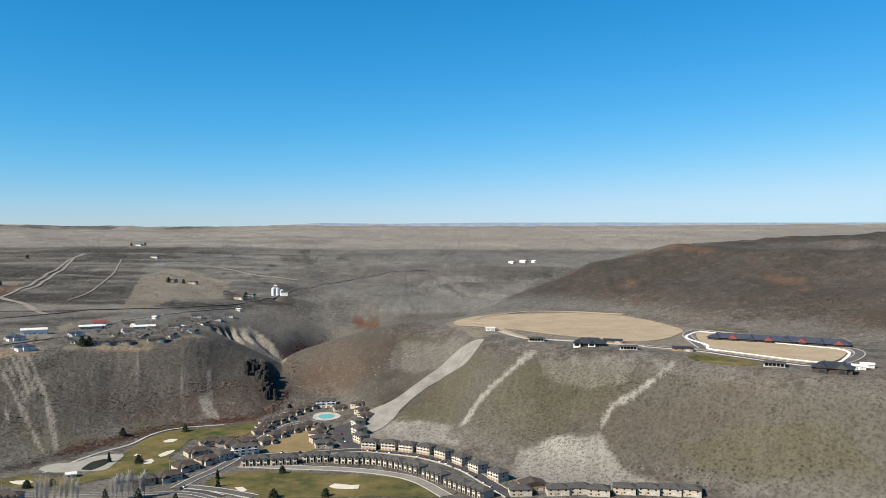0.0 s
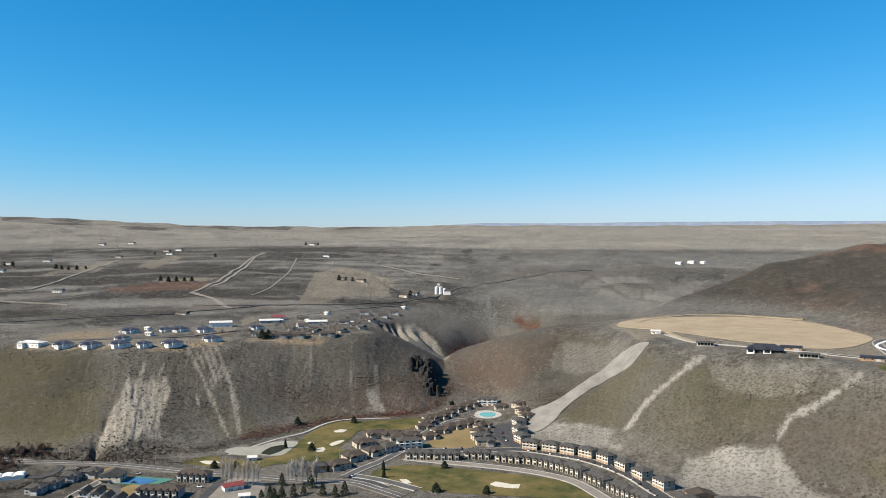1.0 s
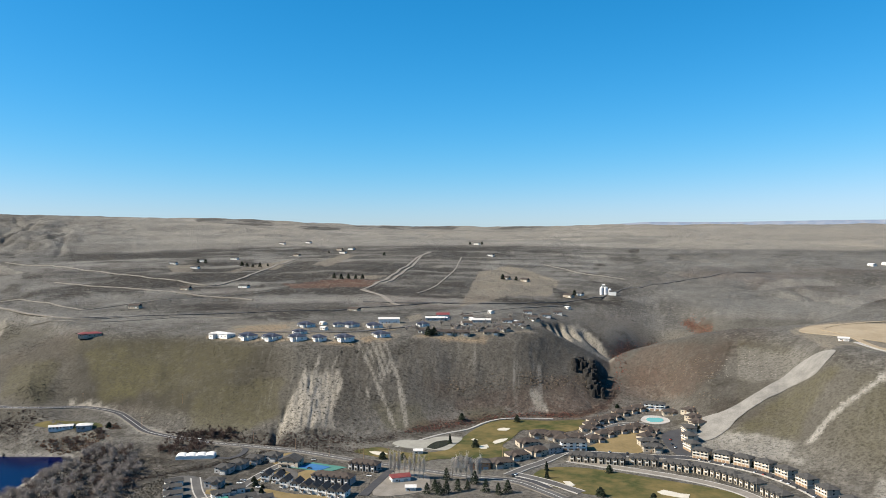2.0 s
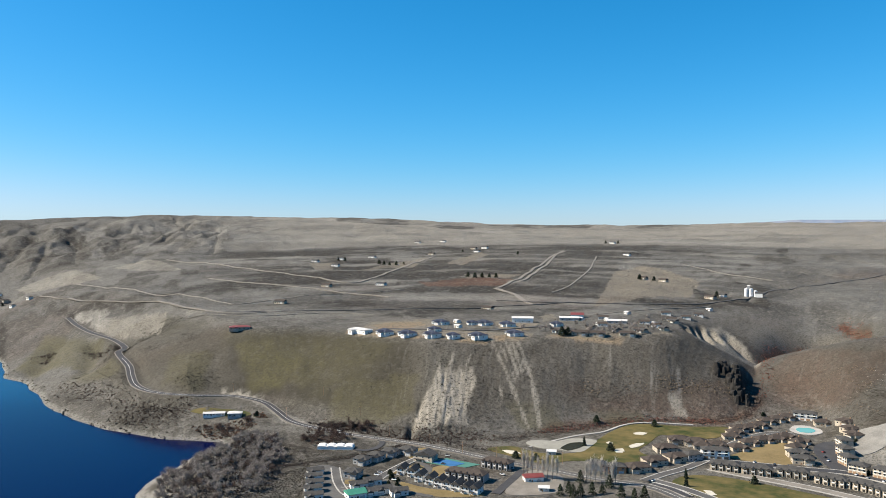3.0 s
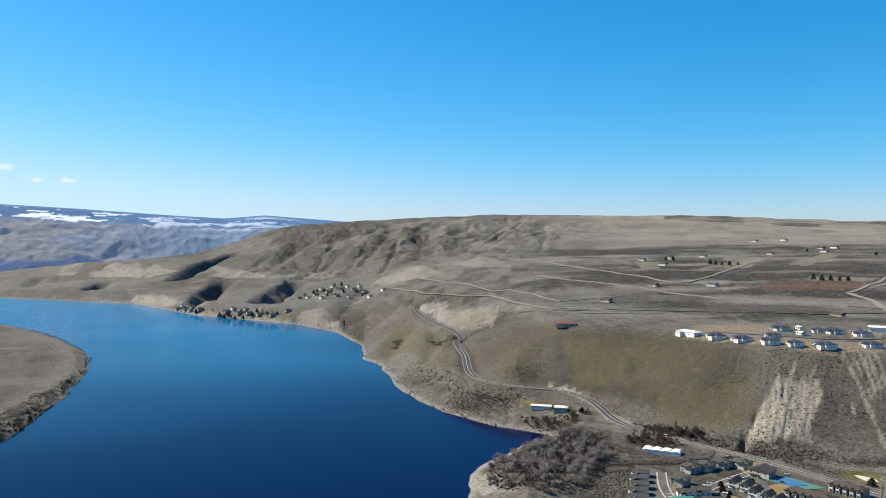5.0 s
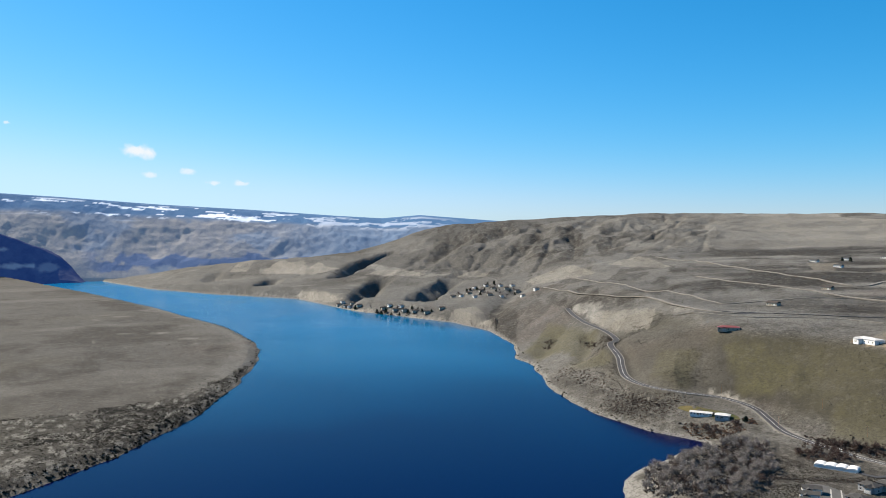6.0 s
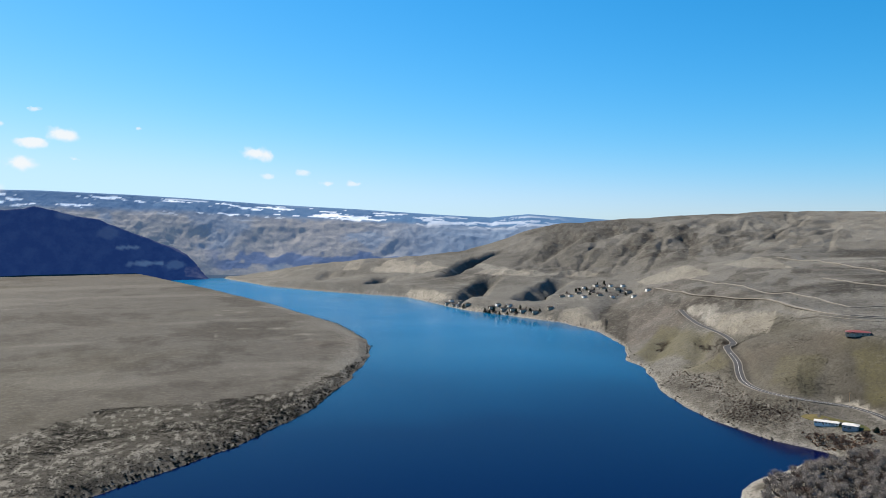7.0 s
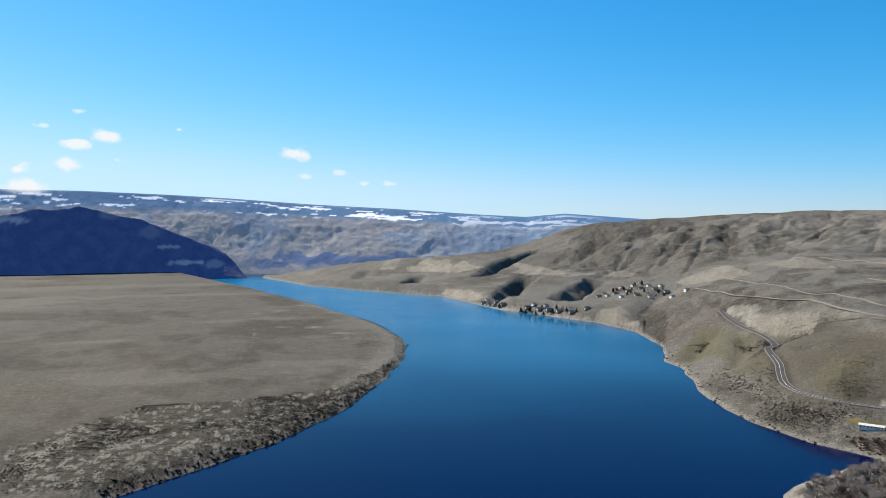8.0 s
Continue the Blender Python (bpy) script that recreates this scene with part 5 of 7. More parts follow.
for outline in ([(-102, 700), (-98, 708), (-91, 706), (-83, 703), (-75, 704), (-75, 693), (-87, 693), (-97, 695)], [(-185, 696), (-179, 698), (-172, 689), (-175, 685), (-181, 690)],
                [(-305, 854), (-301, 863), (-292, 863), (-293, 851), (-301, 849)], [(-290, 798), (-287, 813), (-280, 819), (-280, 804), (-285, 792)], [(-394, 711), (-382, 715), (-371, 710), (-379, 703)],
                [(-315, 798), (-314, 804), (-308, 800), (-311, 795)], [(-297, 780), (-292, 786), (-286, 776), (-291, 772)], [(-299, 778), (-290, 780), (-286, 770), (-292, 768)]):
    patch("bunker", outline, sand, "white sand bunker in the golf course", "bunker", lift=0.65, cell=6, kind="thing")
patch("pool_deck", [(-161, 968), (-160, 993), (-147, 999), (-132, 987), (-127, 969), (-137, 956), (-151, 956)], concrete, "pale concrete deck round a swimming pool", "pool deck", lift=0.5)
patch("swimming_pool", [(-155, 972), (-153, 984), (-142, 987), (-135, 977), (-138, 965), (-148, 962)], pool_water, "turquoise swimming pool among the homes", "swimming pool", lift=0.8, kind="thing")
patch("sports_court", [(-439, 632), (-426, 655), (-387, 654), (-396, 633)], court_green, "green sports court beside the highway", "sports court", lift=0.5, smoothed=False, kind="thing")
patch("court_surface", [(-432, 635), (-423, 650), (-401, 648), (-405, 633)], court_blue, "blue playing surface of a sports court", "sports court", lift=0.8, smoothed=False, kind="thing")

ribbon("road", [(-172, 650), (-202, 668), (-227, 679), (-270, 675), (-317, 676), (-390, 678), (-458, 683), (-522, 678), (-575, 670)], 11, old_asphalt, "grey two-lane highway along the foot of the hills", kerbs=gravel, line=paint_white)
ribbon("road", HIGHWAY, 10, asphalt,
       "winding grey highway on the hillside above the river", kerbs=gravel, line=paint_white)
ribbon("road", CLIMB, 9, asphalt, "grey road climbing past a chalk pit", kerbs=gravel)
ribbon("road", [(-543, 628), (-511, 634), (-510, 654), (-521, 672), (-537, 676)], 6, asphalt, "dark asphalt drive looping round a white marquee")
ribbon("road", [(-498, 570), (-469, 540), (-443, 520), (-425, 514)], 7, old_asphalt, "grey estate street between white houses", kerbs=concrete)
ribbon("road", [(-452, 525), (-438, 544), (-445, 576), (-450, 618), (-450, 644)], 7, old_asphalt, "grey estate street between white houses", kerbs=concrete)
ribbon("road", [(-455, 635), (-421, 617), (-414, 596)], 6, old_asphalt, "grey estate lane past a big tan house")
ribbon("road", [(-344, 662), (-338, 624), (-332, 588)], 8, asphalt, "dark lane beside a row of townhouses")
ribbon("road", [(-443, 567), (-414, 554), (-390, 550), (-374, 552)], 6, old_asphalt, "grey estate street below white houses")
ribbon("road", [(59, 671), (44, 704), (20, 752), (-14, 789), (-49, 808), (-85, 820), (-120, 813), (-154, 806), (-192, 795), (-205, 781)], 11, asphalt, "dark asphalt street with parked cars between townhouses", kerbs=concrete)
ribbon("road", [(-237, 693), (-229, 722), (-217, 754), (-207, 801), (-206, 836), (-195, 892), (-179, 938), (-153, 950)], 8, old_asphalt, "grey street curving up between homes", kerbs=concrete)
ribbon("road", [(-198, 765), (-156, 760), (-100, 753), (-55, 739), (-25, 718), (3, 673)], 10, gravel, "grey gravel service lane below townhouses", kerbs=concrete)
ribbon("road", [(-232, 699), (-207, 693), (-185, 684), (-162, 672)], 9, old_asphalt, "grey divided road beside the golf course", kerbs=concrete)
ribbon("road", [(-228, 690), (-209, 684), (-191, 672)], 7, asphalt, "dark divided road beside the golf course", kerbs=concrete)
ribbon("path", [(-377, 739), (-356, 805), (-336, 839), (-326, 878), (-303, 905), (-259, 928)], 3, concrete, "pale golf cart path along the fairway", "path")
ribbon("road", [(234, 913), (182, 948), (137, 970), (104, 987), (77, 1056)], 7, concrete, "pale track to houses on the bench")
ribbon("road", [(234, 913), (289, 870), (311, 837), (341, 795), (378, 770), (441, 832), (456, 885), (410, 924), (357, 1038), (339, 1053), (313, 1007), (296, 892)], 9, old_asphalt, "grey paved loop with white kerbs on the bench", kerbs=concrete)
ribbon("kerb", [(329, 976), (353, 968), (378, 945), (403, 919), (427, 895), (441, 880), (441, 852), (414, 808), (389, 779), (374, 791), (355, 810), (335, 836), (315, 863), (300, 886), (308, 916), (303, 974), (317, 1010), (341, 1038), (361, 1017)],
       3.0, TRIM, "broad white kerb round the bare earth pad", "kerb", lift=1.1, grade=2)
ribbon("track", [(107, 985), (89, 1038), (72, 1124), (45, 1181), (65, 1239), (111, 1293), (160, 1317), (222, 1310), (291, 1264)], 7, graded, "pale dirt track round the edge of the pad", "track", lift=0.95, grade=2)
for points in ([(-2038, 1554), (-1871, 1535), (-1699, 1485), (-1411, 1410), (-1243, 1354), (-1117, 1327), (-1130, 1424), (-1244, 1715), (-1317, 1944)], [(-1493, 1259), (-1216, 1216), (-1045, 1206), (-903, 1189)],
               [(-794, 1410), (-832, 1574), (-886, 1749), (-1000, 2095), (-1038, 2276)], [(-793, 1400), (-727, 1353), (-671, 1291), (-640, 1266)], [(-1969, 1115), (-1667, 1030), (-1393, 992), (-1067, 900), (-960, 960)],
               [(-800, 1515), (-862, 1726), (-1005, 2137), (-1059, 2322)], [(-793, 1405), (-721, 1347), (-648, 1269)]):
    ribbon("road", points, 7, gravel, "pale gravel road across the sagebrush plateau", lift=0.8)
for points in ([(-1103, 984), (-1069, 1069), (-1038, 1164), (-983, 1238), (-939, 1294)], [(-1088, 868), (-955, 902), (-884, 992), (-803, 1012)], [(-680, 1425), (-699, 1574), (-775, 1841), (-902, 2204)], [(-621, 2133), (-524, 2025), (-437, 1972), (-365, 1958)],
               [(-500, 1212), (-452, 1333), (-387, 1496)], [(-1973, 1219), (-1519, 1082), (-1300, 1036), (-1103, 984)]):
    ribbon("track", points, 4, gravel, "pale wheel track across the sagebrush plateau", "track", lift=0.7)
ribbon("road", [(-717, 1271), (-598, 1310), (-489, 1403), (-382, 1544), (-343, 1680), (-315, 1835), (-194, 2008), (-38, 2201)], 4.5, old_asphalt, "dark railway bed across the plateau", "railway", lift=0.8)
ribbon("road", [(-1026, 916), (-917, 999), (-763, 1118), (-636, 1267), (-555, 1345)], 4.5, old_asphalt, "dark railway bed across the plateau", "railway", lift=0.8)


# ---- homes in the valley ----
terrace = build_terrace("townhouse_block", "cream townhouse row with dark grey roof and white balconies", 27, 12, 6.6, 4, W_CREAM, ROOF_GREY, "townhouses by the golf course")
set_down(terrace, along([(-183, 764), (-156, 768), (-126, 778), (-93, 772), (-68, 769), (-49, 759), (-28, 743), (-6, 718), (14, 692), (30, 672)]), back=6)
condo = build_condo("condo_block", "tall cream apartment block with dark hipped roof", 16, 12, 8.6, W_CREAM, ROOF_GREY, "apartment blocks under the slope")
set_down(condo, along([(-76, 820), (-55, 815), (-36, 807), (-17, 798), (1, 782), (18, 761), (33, 737), (50, 712)]), back=6)
set_down(build_condo("condo_block", "cream apartment block stepped beside the car park", 16, 12, 9, W_CREAM, ROOF_GREY, "apartment blocks by the car park"),
         [(-88, 845, -60), (-94, 877, -65), (-98, 907, -70)], back=6)
set_down(build_condo("condo_block", "tall white apartment block with grey roof above the pool", 26, 12, 8.6, W_WHITE, ROOF_GREY, "apartment blocks by the pool"), [(-153, 1024, 0), (-202, 801, 10)], back=6)
cottage = build_house("cottage", "low cream house with a broad brown hipped roof among homes", 18, 13, 4.2, W_CREAM, ROOF_BROWN, 3.2, storeys=1, wing=(6, 4, 4), chimney=True, group="homes round the pool")
set_down(cottage, [(-131, 1002, 10), (-104, 974, -30), (-97, 950, -40), (-91, 931, -50), (-173, 1018, 15), (-181, 1002, 20), (-189, 984, 25), (-193, 959, 25), (-199, 941, 25), (-208, 929, 25), (-207, 907, 20), (-206, 886, 15), (-210, 842, 10), (-222, 829, 10), (-142, 905, 60), (-141, 880, 60), (-185, 872, 30), (-190, 845, 30), (-175, 892, 35), (-164, 903, 35), (-158, 919, 35)], back=4)
set_down(build_house("cottage", "brown and cream house with a broad dark roof near the fairway", 22, 15, 5.2, W_CREAM, ROOF_BROWN, 3.4, storeys=2, each=4, wing=(7, 4, -5), group="homes by the fairway"),
         [(-249, 838, 8), (-232, 839, 0), (-251, 798, 20), (-232, 772, 30), (-246, 748, 25), (-252, 717, 20)], back=4)
set_down(build_house("cottage", "rusty orange house with a grey roof beside the fairway", 18, 13, 6.4, W_ORANGE, ROOF_GREY, 3.0, storeys=2, group="homes by the fairway"), [(-268, 702, 10)], back=4)
set_down(build_house("cottage", "pale grey house with a grey roof beside the fairway", 18, 13, 6.4, W_GREY, ROOF_GREY, 3.0, storeys=2, group="homes by the fairway"), [(-286, 700, 0), (-220, 783, 40)], back=4)
set_down(build_house("cottage", "cream house with garage below the car park", 20, 12, 6, W_CREAM, ROOF_GREY, 2.8, storeys=2, wing=(7, 4, 4), group="homes round the pool"), [(-134, 851, 20), (-126, 830, 10)], back=4)
white = build_house("house", "white narrow house with a steep dark gable roof", 7.5, 13, 5.8, W_WHITE, ROOF_GREY, 3.4, hip=False, storeys=2, each=2, along_x=False, porch=True, group="white houses in a row")
set_down(white, [(-431, 588, -20), (-419, 588, -20), (-405, 580, -22), (-392, 578, -22), (-381, 576, -22), (-372, 576, -22), (-362, 575, -22), (-352, 574, -22), (-344, 576, -22)], back=6)
low = build_house("house", "white house with a long dark grey roof on a cul-de-sac", 15, 8.5, 4.6, W_WHITE, ROOF_GREY, 2.2, hip=False, storeys=1, each=3, wing=(5, 3, -3), group="houses of the estate")
set_down(low, [(-498, 542, 8), (-488, 529, 5), (-475, 516, 3), (-465, 503, 6), (-452, 490, 5), (-439, 533, 10), (-435, 548, 10), (-413, 534, 15), (-398, 537, 15), (-417, 525, 10)], back=5)
mid_house = build_house("house", "light grey house with a hipped roof and garage", 15, 12, 5.6, W_GREY, ROOF_GREY, 2.8, storeys=2, wing=(6, 4, 3), group="houses of the estate")
set_down(mid_house, [(-465, 557, -20), (-484, 594, -30), (-481, 612, -25), (-478, 631, -20), (-466, 646, -25)], back=3)
set_down(build_house("house", "house with a bright green metal roof", 16, 12, 4.6, W_WHITE, ROOF_GREEN, 3.0, hip=False, storeys=1), [(-425, 512, 20)], back=5)
set_down(build_house("house", "big tan gabled house near the highway", 20, 14, 6.5, W_CREAM, ROOF_GREY, 4.0, hip=False, storeys=2, along_x=False, porch=True), [(-437, 634, -25)], back=6)
rows = build_terrace("townhouse_row", "long grey townhouse row with arched white porches", 38, 13, 7, 6, W_GREY, ROOF_BROWN, "townhouse rows by the highway")
set_down(rows, [(-373, 607, -25)], back=4)
set_down(build_terrace("townhouse_row", "grey townhouse row with white porches beside the highway", 29, 12, 6.6, 5, W_GREY, ROOF_BROWN, "townhouse rows by the highway"), [(-366, 652, -25)], back=6)
set_down(build_house("shed", "white shed with a red metal roof in a gravel yard", 17, 10, 4.2, W_WHITE, ROOF_RED, 2.4, hip=False, each=2, category="shed"), [(-320, 635, 15)], back=5)
set_down(build_house("shed", "small white shed in a gravel yard", 9, 7, 3.4, W_WHITE, ROOF_PALE, 1.6, hip=False, each=2, category="shed"), [(-300, 616, 0), (-344, 724, 0)], back=3)
set_down(build_house("farm_building", "long low white building among lawns by the river", 25, 7.5, 3.0, W_WHITE, ROOF_PALE, 1.6, hip=False, each=7, category="building"), [(-748, 637, -8)], back=4)
set_down(build_house("farm_building", "pale blue-grey end block of a riverside building", 16, 11, 4.4, W_GREY, ROOF_PALE, 2.0, each=3, category="building"), [(-724, 648, -8)], back=4)
set_down(build_house("house", "low house with a red tile roof on the slope", 30, 12, 4, W_CREAM, ROOF_RED, 2.2, each=5, wing=(7, 4, -6)), [(-893, 809, 0)], back=6)


def build_marquee():
    """A white hooped tent of five bays."""
    o = thing("marquee", "long white hooped marquee tent beside a drive", "tent")
    for k in range(4):
        bm, rows = bmesh.new(), []
        for y in (-6.5, 0, 6.5):
            peak = 2.4 if y == 0 else 1.5
            rows.append([bm.verts.new((k * 9.5 - 14.2 - 4.7 * math.cos(math.pi * s / 12), y, 2.4 + peak * math.sin(math.pi * s / 12))) for s in range(13)])
        for r0, r1 in zip(rows, rows[1:]):
            for s in range(12):
                bm.faces.new((r0[s], r0[s + 1], r1[s + 1], r1[s]))
        for r in (rows[0], rows[-1]):
            bm.faces.new(r)
        bmesh.ops.recalc_face_normals(bm, faces=bm.faces[:])
        part("roof", bm, W_WHITE, o)
        part("wall", boxed(k * 9.5 - 14.2, 0, -1, 9.4, 12.8, 3.4), W_WHITE, o)
    # The doorway is a dark slab with its inner shade painted on.
    part("door", boxed(-19.2, 0, 0, 0.2, 4, 2.4), SHADE, o)
    return o


set_down(build_marquee(), [(-540, 619, -10)], back=6)

# ---- homes on the far bench and farms beyond ----
navy = build_house("bench_house", "white-walled house with a navy hipped roof on the bench rim", 24, 15, 4.2, W_WHITE, ROOF_NAVY, 3.6, wing=(8, 5, 5), each=4, porch=True, group="houses on the bench")
set_down(navy, [(-664, 864, -58), (-627, 866, -53), (-590, 872, -63), (-537, 902, -53), (-506, 947, -58), (-590, 1009, -48), (-555, 1018, -63), (-645, 975, -53)], back=7)
set_down(build_house("bench_house", "small white house with a navy roof on the bench", 17, 12, 4, W_WHITE, ROOF_NAVY, 3, each=3, wing=(6, 4, 3), group="houses on the bench"), [(-564, 883, -58), (-610, 906, -48), (-605, 1001, -63), (-497, 1062, -53)], back=6)
set_down(build_house("bench_house", "broad white house with pale roof at the bench end", 34, 15, 5, W_WHITE, ROOF_PALE, 2, each=5, wing=(9, 6, -8), group="houses on the bench"), [(-708, 865, -48)], back=8)
set_down(build_house("barn", "long white metal barn on the bench", 32, 14, 6.5, W_WHITE, ROOF_PALE, 2.2, hip=False, each=3, category="barn"), [(-556, 1067, 0)], back=7)
set_down(build_house("barn", "long pale-roofed farm shed on the bench", 30, 12, 4.5, W_GREY, ROOF_PALE, 2.2, hip=False, each=3, category="barn"), [(-505, 1125, 0), (-431, 1133, 0)], back=6)
set_down(build_house("farmhouse", "tan farmhouse with a brown roof on the bench", 22, 12, 4, W_CREAM, ROOF_BROWN, 2.8, hip=False, each=4, wing=(7, 4, 5), group="farms on the bench", far=True), [(-439, 1013, 0), (-383, 1048, 5), (-418, 1024, 0)], back=6)
set_down(build_house("farmhouse", "white farmhouse with a brown roof on the bench", 15, 10, 3.8, W_WHITE, ROOF_BROWN, 2.6, hip=False, each=3, group="farms on the bench", far=True),
         [(-470, 1007, 0), (-439, 1097, 0), (-378, 1081, 0), (-373, 1142, 0), (-382, 1244, 0), (-377, 1304, 0), (-375, 1373, 0), (-408, 1298, 0), (-466, 1166, 0), (-396, 1156, 0)], back=6)
set_down(build_house("farmhouse", "farmhouse with a faded red roof on the bench", 20, 12, 4.5, W_WHITE, ROOF_RED, 3.2, hip=False, each=3, far=True), [(-509, 1165, 0)], back=6)
set_down(build_house("farmhouse", "cream bungalow with a grey roof on the bench", 14, 9, 3.6, W_CREAM, ROOF_GREY, 2.4, hip=False, each=3, wing=(5, 3, 3), group="farms on the bench", far=True),
         [(-471, 1009, -48), (-453, 1020, -58), (-443, 1064, -53), (-404, 1062, -68), (-373, 1079, -48), (-357, 1125, -58), (-374, 1229, -48), (-437, 1143, -58)], back=6)
set_down(build_house("shed", "small white metal shed on the bench", 10, 7, 3.4, W_WHITE, ROOF_PALE, 1.4, hip=False, each=2, garage=False, category="shed", group="sheds on the bench", far=True),
         [(-492, 1139, -48), (-446, 1102, -58), (-453, 1152, -63), (-384, 1159, -48), (-385, 1253, -58), (-376, 1309, -53), (-378, 1455, -48), (-635, 1005, -58), (-605, 960, -48), (-456, 1246, -58)], back=6)
farm = build_house("farmhouse", "white farmhouse far out on the plateau", 21, 11, 4.4, W_WHITE, ROOF_GREY, 3, hip=False, each=4, group="farms on the plateau", far=True)
set_down(farm, [(-1510, 1756, -35), (-1458, 1837, -35), (-1028, 1325, -35), (-1409, 1615, -35), (-836, 2281, -35), (-1047, 2710, -35), (-1301, 2177, -35), (-1637, 2491, -35), (-1714, 2435, -35), (-1531, 1668, -35), (-1347, 2309, -35), (-396, 1610, -35)], back=8)
set_down(build_house("farmhouse", "farmhouse beside bare fields on the plateau", 20, 11, 4.4, W_CREAM, ROOF_BROWN, 3, hip=False, each=4, group="farms on the plateau", far=True),
         [(-607, 1761, -35), (-556, 1747, -35), (-404, 1561, -35), (-1399, 2064, -35), (-1022, 1022, -35), (-1108, 1242, -35), (-1376, 2284, -35), (-677, 1170, -35)], back=8)
set_down(build_house("farmhouse", "far white buildings in the valley", 22, 11, 4.5, W_WHITE, ROOF_PALE, 3, hip=False, each=4, group="farms on the plateau", far=True), [(207, 2356, -50), (243, 2374, -40), (275, 2369, -60)], back=8)
hut = build_house("village_house", "house with a brown roof in a riverside village", 17, 12, 5.4, W_CREAM, ROOF_BROWN, 3.2, storeys=2, each=3, wing=(7, 4, 4), group="riverside village", far=True)
set_down(hut, [(-2480, 648, -68), (-2422, 655, -58), (-2407, 673, -68), (-2341, 676, -78), (-2233, 720, -68), (-2184, 739, -58), (-2148, 756, -68), (-2103, 770, -68), (-2058, 790, -68), (-2033, 826, -68), (-2256, 954, -68), (-2272, 1016, -68), (-2288, 1065, -58), (-2308, 1118, -68), (-2262, 1143, -68), (-2174, 1041, -68), (-2233, 1167, -68)], back=8)
set_down(build_house("village_house", "white house with a grey roof in a riverside village", 15, 11, 5.4, W_WHITE, ROOF_GREY, 3, storeys=2, each=3, group="riverside village", far=True),
         [(-2487, 661, -68), (-2389, 659, -58), (-2227, 736, -68), (-2183, 756, -58), (-2246, 841, -68), (-2242, 975, -68), (-2370, 1080, -68), (-2386, 1126, -58), (-2334, 1156, -68), (-2287, 1175, -68), (-2178, 992, -68), (-1976, 1049, -68), (-2158, 1073, -68), (-1978, 1093, -68)], back=8)


def build_elevator():
    """A group of white silos with a head house."""
    o = thing("grain_elevator", "pale grey grain elevator with steel silos on the plateau", "grain elevator")
    for x, r, h in ((-9, 4, 15), (-0.5, 4, 15), (8, 3.2, 11)):
        bm = bmesh.new()
        bmesh.ops.create_cone(bm, cap_ends=True, segments=20, radius1=r, radius2=r, depth=h + 3, matrix=Matrix.Translation((x, 0, h / 2 - 1.5)))
        bmesh.ops.create_cone(bm, cap_ends=True, segments=20, radius1=r + 0.2, radius2=0.6, depth=2.4, matrix=Matrix.Translation((x, 0, h + 1.2)))
        part("silo", bm, STEEL, o)
    part("head_house", boxed(-5, 0, 14, 6, 5, 7), W_GREY, o)
    part("roof", roof_form(6, 5, 21, 1.6, 0.4, False), ROOF_PALE, o).location = (-5, 0, 0)
    part("annex", boxed(14, -4, -1, 14, 10, 8), W_WHITE, o)
    part("annex_roof", roof_form(14, 10, 7, 2.4, 0.4, False), ROOF_GREY, o).location = (14, -4, 0)
    return o


set_down(build_elevator(), [(-348, 1654, 0)], back=6)


def build_pavilion():
    """An open shelter: flat roof on posts over a slab."""
    o = thing("pavilion", "open shelter with grey roof and white posts on the bench rim", "shelter", "shelters on the bench")
    part("slab", boxed(0, 0, -1, 20, 12, 1.2), concrete, o)
    part("roof", roof_form(20, 12, 3.8, 1.4, 0.8), ROOF_GREY, o)
    # A near-black block stands in for the shade under the roof.
    part("back_shade", boxed(0, 3, 0, 17, 5, 3.6), SHADE, o)
    for x in (-9, -5.4, -1.8, 1.8, 5.4, 9):
        part("post", boxed(x, -5.4, 0, 0.4, 0.4, 3.7), TRIM, o)
    return o


set_down(build_pavilion(), [(114, 958, 0), (209, 884, 0), (323, 765, 0)], back=6)


def build_villa():
    o = thing("villa", "modern black house with a steep black roof and white gables", "house")
    part("wall", boxed(0, 0, -2, 36, 14, 5.2), W_BLACK, o)
    part("roof", roof_form(36, 16, 3.2, 6.0, 0.9, True), ROOF_BLACK, o)
    for x in (-15, 2):
        part("gable", boxed(x, -8, -2, 8, 6, 6), W_WHITE, o)
        part("gable_roof", roof_form(8, 12, 4, 3, 0.6, False, along_x=False), ROOF_BLACK, o).location = (x, -6, 0)
        part("glazing", boxed(x, -11.1, 0.3, 5.5, 0.2, 3), GLASS, o)
    windows(o, 36, 14, 1, 7)
    return o


set_down(build_villa(), [(171, 913, 0)], back=10)


def build_lodge(name, label, w, d, h, roof, accent):
    """A long low lodge whose roof carries several cross gables."""
    o = thing(name, label, "lodge")
    part("wall", boxed(0, 0, -2, w, d, h + 2), ROOF_BROWN, o)
    part("roof", roof_form(w, d, h, 5.0, 1.6), roof, o)
    n = max(int(w / 17), 2)
    for k in range(n):
        x = (k + 0.5) / n * w - w / 2
        part("cross_gable", roof_form(9, d + 4, h, 4.6, 0.8, False, along_x=False), accent if k % 2 else roof, o).location = (x, 0, 0)
        part("gable_wall", boxed(x, 0, -2, 8, d + 3.4, h + 1.8), ROOF_BROWN, o)
        part("glazing", boxed(x, -d / 2 - 1.75, 0.4, 5, 0.2, 2.4), GLASS, o)
    return o


set_down(build_lodge("lodge", "long lodge with charcoal and dark red gables on the bench", 100, 19, 3.2, ROOF_NAVY, ROOF_RED), [(370, 940, -8)], back=10)
